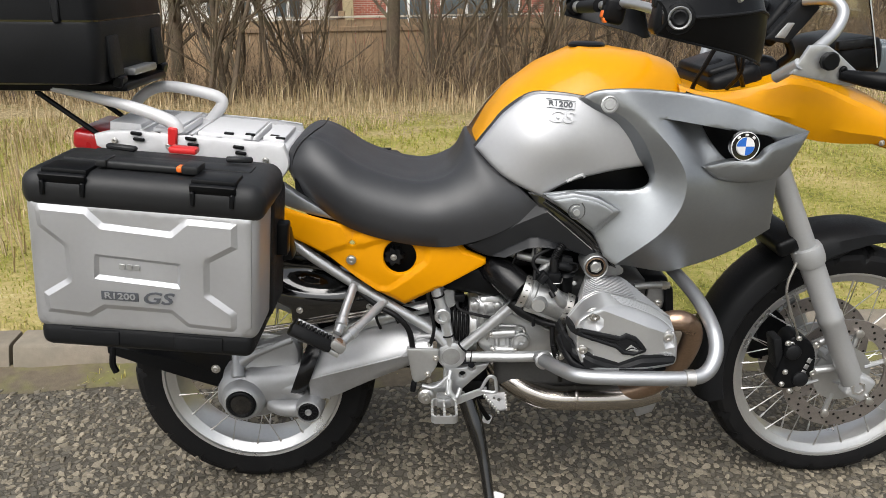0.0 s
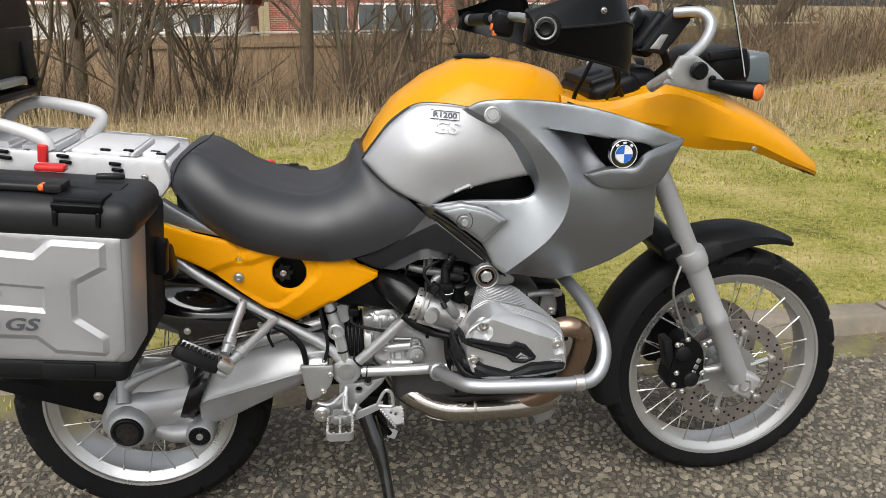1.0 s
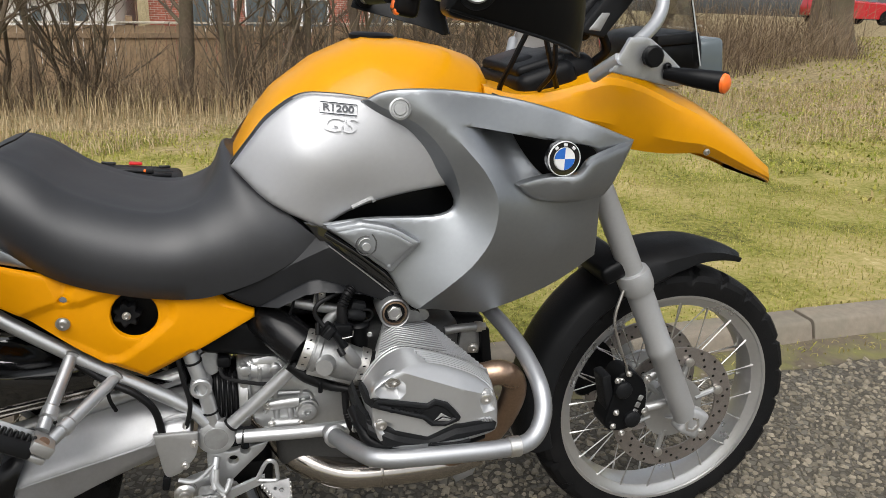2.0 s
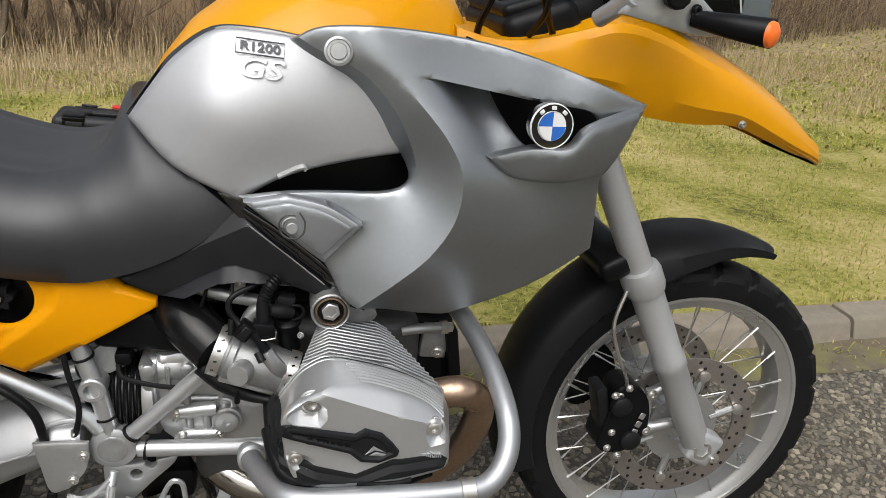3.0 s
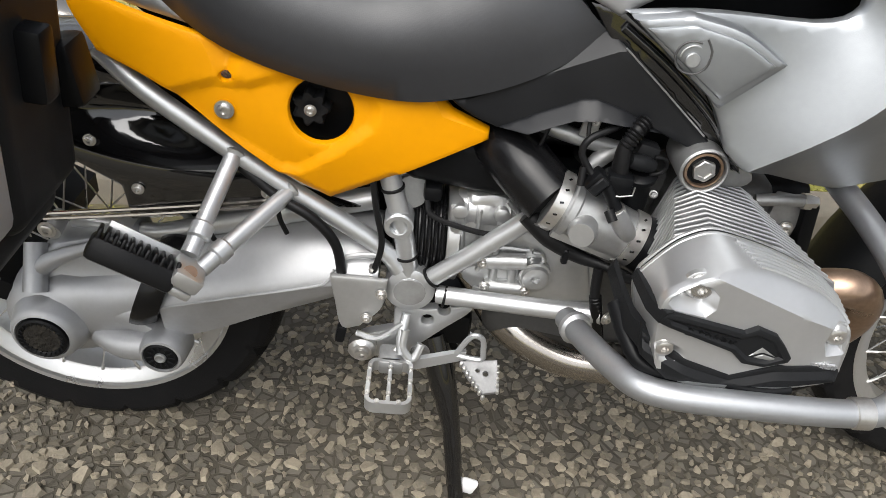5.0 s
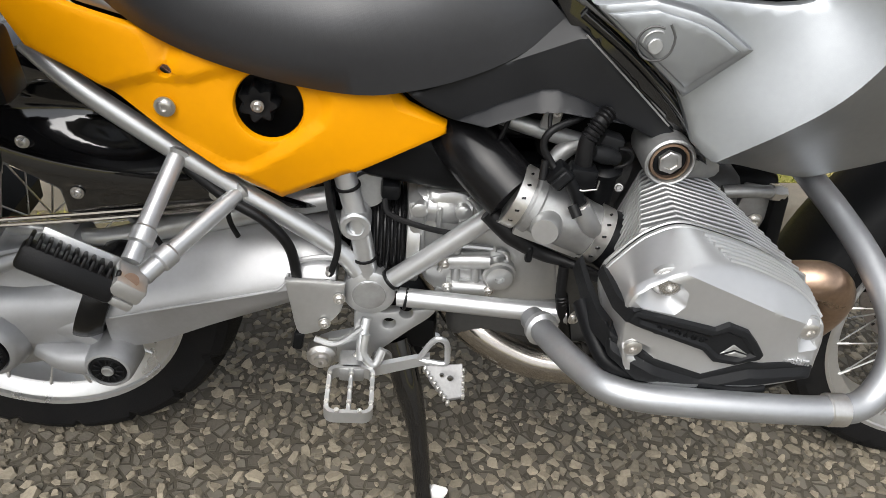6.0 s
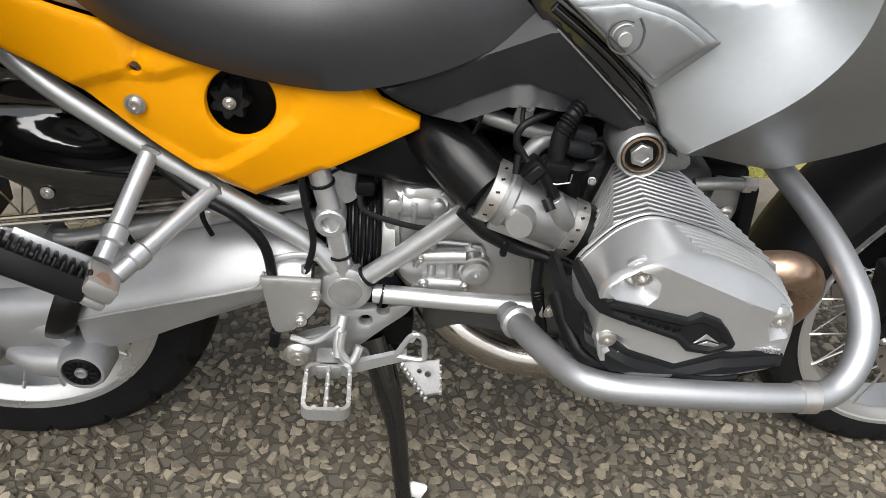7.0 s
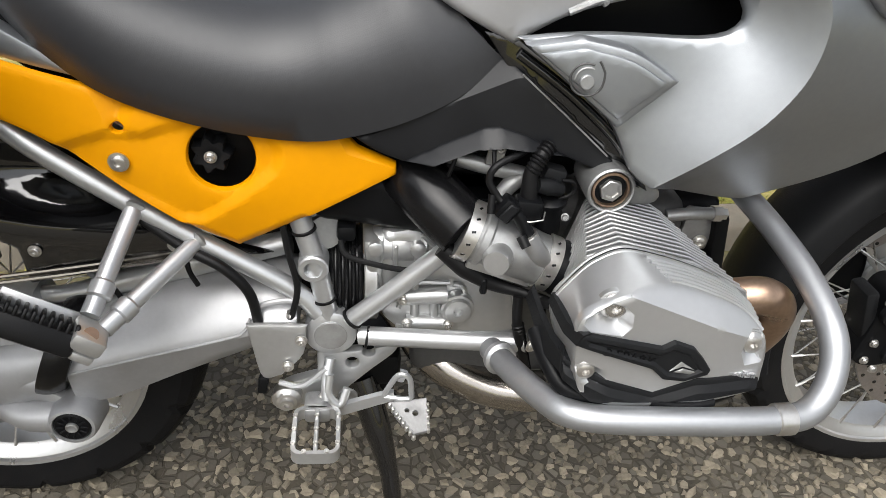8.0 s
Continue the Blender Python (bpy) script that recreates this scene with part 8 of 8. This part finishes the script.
# larger trunks in the hedge
trunks = []
for i, (x, y, h, r) in enumerate(((-0.05, 8.1, 4.5, 0.10), (2.05, 8.3, 4.0, 0.075), (-2.55, 7.2, 4.0, 0.085), (10.9, 10.4, 6.0, 0.38), (-1.62, 6.4, 4.2, 0.034), (-1.15, 6.7, 4.0, 0.028), (-2.0, 6.9, 4.2, 0.038), (0.45, 7.0, 4.2, 0.03), (1.25, 7.2, 4.4, 0.04), (1.62, 7.5, 4.2, 0.03), (2.55, 7.7, 4.4, 0.042), (3.0, 8.1, 4.4, 0.034), (4.4, 8.6, 4.6, 0.045))):
    v, f = [], []
    gg = random.Random(40 + i)
    th = thing("tree", (x, y, ground_z(x, y)), "bare tree with rough grey-brown bark, standing in the grass" if i == 3 else "slender bare tree in the hedge", "tree")
    n, rings, lean = 14, [], (0.0 if i in (0, 3) else gg.uniform(-0.32, 0.32))
    for s in range(9):
        u = s / 8
        rr = r * (1 - 0.55 * u) * (1 + 0.45 * max(0, 0.12 - u) / 0.12)
        cx, cy = x + 0.10 * math.sin(u * 3 + i) * h * 0.2 + lean * h * u, y + 0.05 * math.sin(u * 4)
        rings.append([(cx + rr * math.cos(a) * (1 + 0.08 * noise.noise((math.cos(a) * 2, math.sin(a) * 2, u * 9 + i))), cy + rr * math.sin(a), ground_z(x, y) - 0.15 + h * u) for a in (math.tau * k / n for k in range(n))])
    part("trunk", loft(rings), BARK, th)
    for s in range(10):
        u = gg.uniform(0.22, 0.95)
        v, f = [], []
        a = gg.uniform(0, 6.3)
        branch(v, f, gg, Vector((x + 0.10 * math.sin(u * 3 + i) * h * 0.2 + lean * h * u, y, ground_z(x, y) - 0.15 + h * u)), Vector((math.cos(a), math.sin(a), gg.uniform(0.2, 0.9))).normalized(), h * 0.35, r * 0.26, 1, 5, 3)
        fast_mesh("limb", v, f, BARK, kind="", parent=th, smooth=True)

# tangle of brambles and dead stalks
g = np.random.default_rng(31)
verts, faces = [], []
for _ in range(14000):
    x, y = g.uniform(-7.5, 10.5), g.uniform(0, 1)
    y = 6.3 + 2.6 * y + 0.35 * max(0, x - 3.0)
    z = ground_z(x, y)
    h, a = g.uniform(0.25, 1.0) * (1.0 if g.random() < 0.85 else 1.5), g.uniform(0, math.tau)
    ln = g.normal(0, 0.95)
    w = g.uniform(0.002, 0.0055)
    p = Vector((x, y, z))
    prev = None
    for s in range(5):
        u = s / 4
        q = p + Vector((math.cos(a) * ln * h * u * u, math.sin(a) * ln * h * u * u, h * (u - 0.35 * abs(ln) * u * u)))
        i = len(verts)
        verts += [(q.x - w * (1 - 0.7 * u), q.y, q.z), (q.x + w * (1 - 0.7 * u), q.y - w * 0.3, q.z), (q.x, q.y - w, q.z)]
        if prev is not None:
            faces += [(prev, prev + 1, i + 1, i), (prev + 1, prev + 2, i + 2, i + 1), (prev + 2, prev, i, i + 2)]
        prev = i
fast_mesh("undergrowth", verts, faces, TWIG, "tangle of brown brambles and dead stalks below the shrubs", "undergrowth")

# ---- wooden fence ----
WOOD = mat("weathered_fence_boards", (0.30, 0.205, 0.12), 0.85, 0.0, 0.3, 8, 0.5, 120, spread=0.16, dirt=(0.16, 0.13, 0.09), dirt_amount=0.5)
CAPW = mat("pale_fence_capping", (0.52, 0.47, 0.38), 0.8, 0.0, 0.2, 10, 0.3, 150)
FY = 10.2


def fence_top(x):
    return 0.70 + 0.028 * (x + 2.0)


fence = thing("fence", (0, FY, -1.1), "weathered brown vertical-board garden fence with pale capping", "fence")
first = None
for i in range(120):
    x = -8.0 + 0.135 * i
    if first is None:
        bm = box((0, 0, -0.92), (0.128, 0.022, 1.8), 0.003, None, 1)
        first = obj("board", bm, WOOD, fence)
        o = first
    else:
        o = new("board", first.data)
        o.parent = fence
        o.matrix_parent_inverse = Matrix.Translation(-fence.location)
    o.matrix_basis = pose(x, FY + 0.004 * (i % 2), fence_top(x) - 0.012 * (i % 3 == 0), 0, 0.4 * math.sin(i * 1.9), 0)
for i in range(10):
    x = -8.05 + 1.8 * i
    part("post", box((x, FY + 0.07, fence_top(x) - 0.85), (0.09, 0.09, 1.9), 0.005, None, 1), WOOD, fence)
for i in range(9):
    x = -7.15 + 1.8 * i
    part("capping", box((x, FY, fence_top(x) + 0.012), (1.79, 0.06, 0.028), 0.004, (0, -1.6, 0), 1), CAPW, fence)
    part("rail", box((x, FY - 0.024, fence_top(x) - 0.16), (1.79, 0.022, 0.07), 0.004, (0, -1.6, 0), 1), WOOD, fence)

# ---- houses beyond the fence ----
BRICK = bpy.data.materials.new("red_brickwork")
BRICK.use_nodes = True
bn_, bl_ = BRICK.node_tree.nodes, BRICK.node_tree.links
bt, btc = bn_.new("ShaderNodeTexBrick"), bn_.new("ShaderNodeTexCoord")
bmap = bn_.new("ShaderNodeMapping")
bmap.inputs["Rotation"].default_value = (radians(90), 0, 0)
bt.inputs["Scale"].default_value = 1.0
bt.inputs["Brick Width"].default_value, bt.inputs["Row Height"].default_value, bt.inputs["Mortar Size"].default_value = 0.225, 0.075, 0.007
bt.inputs["Color1"].default_value, bt.inputs["Color2"].default_value, bt.inputs["Mortar"].default_value = (0.33, 0.095, 0.06, 1), (0.24, 0.075, 0.05, 1), (0.38, 0.33, 0.28, 1)
bl_.new(btc.outputs["Object"], bmap.inputs["Vector"])
bl_.new(bmap.outputs[0], bt.inputs["Vector"])
bl_.new(bt.outputs["Color"], bn_["Principled BSDF"].inputs["Base Color"])
bn_["Principled BSDF"].inputs["Roughness"].default_value = 0.9
RENDER_WHITE = mat("white_wall_paint", (0.72, 0.71, 0.68), 0.8, 0.0, 0.1, 3, 0.2, 60)
TILE = mat("red_roof_tiles", (0.30, 0.105, 0.065), 0.85, 0.0, 0.25, 6, 0.4, 40, spread=0.2)
UPVC = mat("white_window_frame", (0.8, 0.8, 0.79), 0.4, 0.0, 0.03, 10)


def window(parent, x, y, z, w, h, panes):
    wn_ = part("window", box((x, y - 0.02, z), (w, 0.06, h), 0.01, None, 1), UPVC, parent, "white-framed window")
    for k in range(panes):
        pw = w / panes
        part("pane", box((x - w / 2 + pw * (k + 0.5), y - 0.052, z), (pw - 0.10, 0.01, h - 0.12), 0.002, None, 1), WINDOW, wn_)
    part("sill", box((x, y - 0.06, z - h / 2 - 0.03), (w + 0.1, 0.12, 0.05), 0.008, None, 1), UPVC, wn_)


def house(x0, x1, y0, y1, base, eave, ridge, wall, label, windows):
    th = thing("house", ((x0 + x1) / 2, y0, base), label, "house")
    part("wall", box(((x0 + x1) / 2, (y0 + y1) / 2, (base + eave) / 2), (x1 - x0, y1 - y0, eave - base), 0.01, None, 1), wall, th)
    ym, o = (y0 + y1) / 2, 0.35
    for s, ya in ((-1, y0), (1, y1)):
        bm = loft([[(x, ya + s * o, eave - 0.05), (x, ym, ridge), (x, ym, ridge + 0.14), (x, ya + s * o, eave + 0.09)] for x in (x0 - 0.2, x1 + 0.2)])
        rf = part("roof", bm, TILE, th)
        if s < 0:
            ln = math.hypot(ym - y0 + o, ridge - eave)
            for k in range(int(ln / 0.28)):
                u = (k + 0.5) / (ln / 0.28)
                part("tile_course", box(((x0 + x1) / 2, y0 - o + (ym - y0 + o) * u, eave + 0.09 + (ridge - eave + 0.05) * u), (x1 - x0 + 0.36, 0.26, 0.03), 0.006, (math.degrees(math.atan2(ridge - eave, ym - y0 + o)) - 4, 0, 0), 1), TILE, rf)
    part("gutter", tube([(x0 - 0.2, y0 - o - 0.04, eave), (x1 + 0.2, y0 - o - 0.04, eave)], 0.06, 8, 0), UPVC, th)
    for wx, wz, ww, wh, n in windows:
        window(th, wx, y0, wz, ww, wh, n)
    return th


house(-10.5, -3.0, 25.0, 31.0, -1.9, 0.95, 3.2, RENDER_WHITE, "low white rendered house with a red tiled roof", [(-6.6, 0.32, 0.7, 0.55, 2), (-5.4, 0.34, 0.7, 0.55, 2), (-4.2, 0.38, 0.9, 0.7, 2)])
house(-2.2, 12.0, 27.0, 35.0, -1.9, 3.6, 6.5, BRICK, "red brick house with white-framed windows", [(-0.2, 0.45, 1.6, 1.1, 2), (2.4, 0.55, 2.9, 1.1, 3), (6.6, 0.65, 2.6, 1.1, 3), (10.2, 0.65, 1.4, 1.1, 2)])

# ---- red car parked far off ----
CAR_RED = mat("red_car_paint", (0.42, 0.02, 0.025), 0.25, 0.0, 0.03, 5, coat=0.6)
cx, cy = 27.0, 28.0
cz = ground_z(cx, cy)
car = thing("car", (cx, cy, cz), "small red car parked far off on a side road", "car")
rings = []
for x, zb, zt, w in ((-2.0, 0.45, 0.75, 0.70), (-1.9, 0.3, 0.95, 0.80), (-1.4, 0.25, 1.0, 0.85), (1.2, 0.25, 0.95, 0.85), (1.8, 0.3, 0.80, 0.80), (2.0, 0.4, 0.65, 0.70)):
    rings.append([(cx + x, cy - w, cz + zb), (cx + x, cy - w, cz + zt - 0.08), (cx + x, cy - w + 0.1, cz + zt), (cx + x, cy + w - 0.1, cz + zt), (cx + x, cy + w, cz + zt - 0.08), (cx + x, cy + w, cz + zb)])
part("body", loft(rings), CAR_RED, car)
part("cabin", loft([[(cx + x, cy - w, cz + z) for w in (-0.72, -0.60, 0.60, 0.72) for z in ((0.95,) if abs(w) > 0.7 else (zt,))] for x, zt in ((-1.5, 0.98), (-0.9, 1.45), (0.2, 1.45), (0.9, 0.98))]), WINDOW, car)
for x in (-1.3, 1.25):
    for s in (-1, 1):
        part("wheel", lathe([(-0.1, 0.2), (-0.1, 0.31), (0.1, 0.31), (0.1, 0.2), (0.1, 0)], (cx + x, cy + s * 0.78, cz + 0.31), (0, s, 0), 20), RUBBER, car)
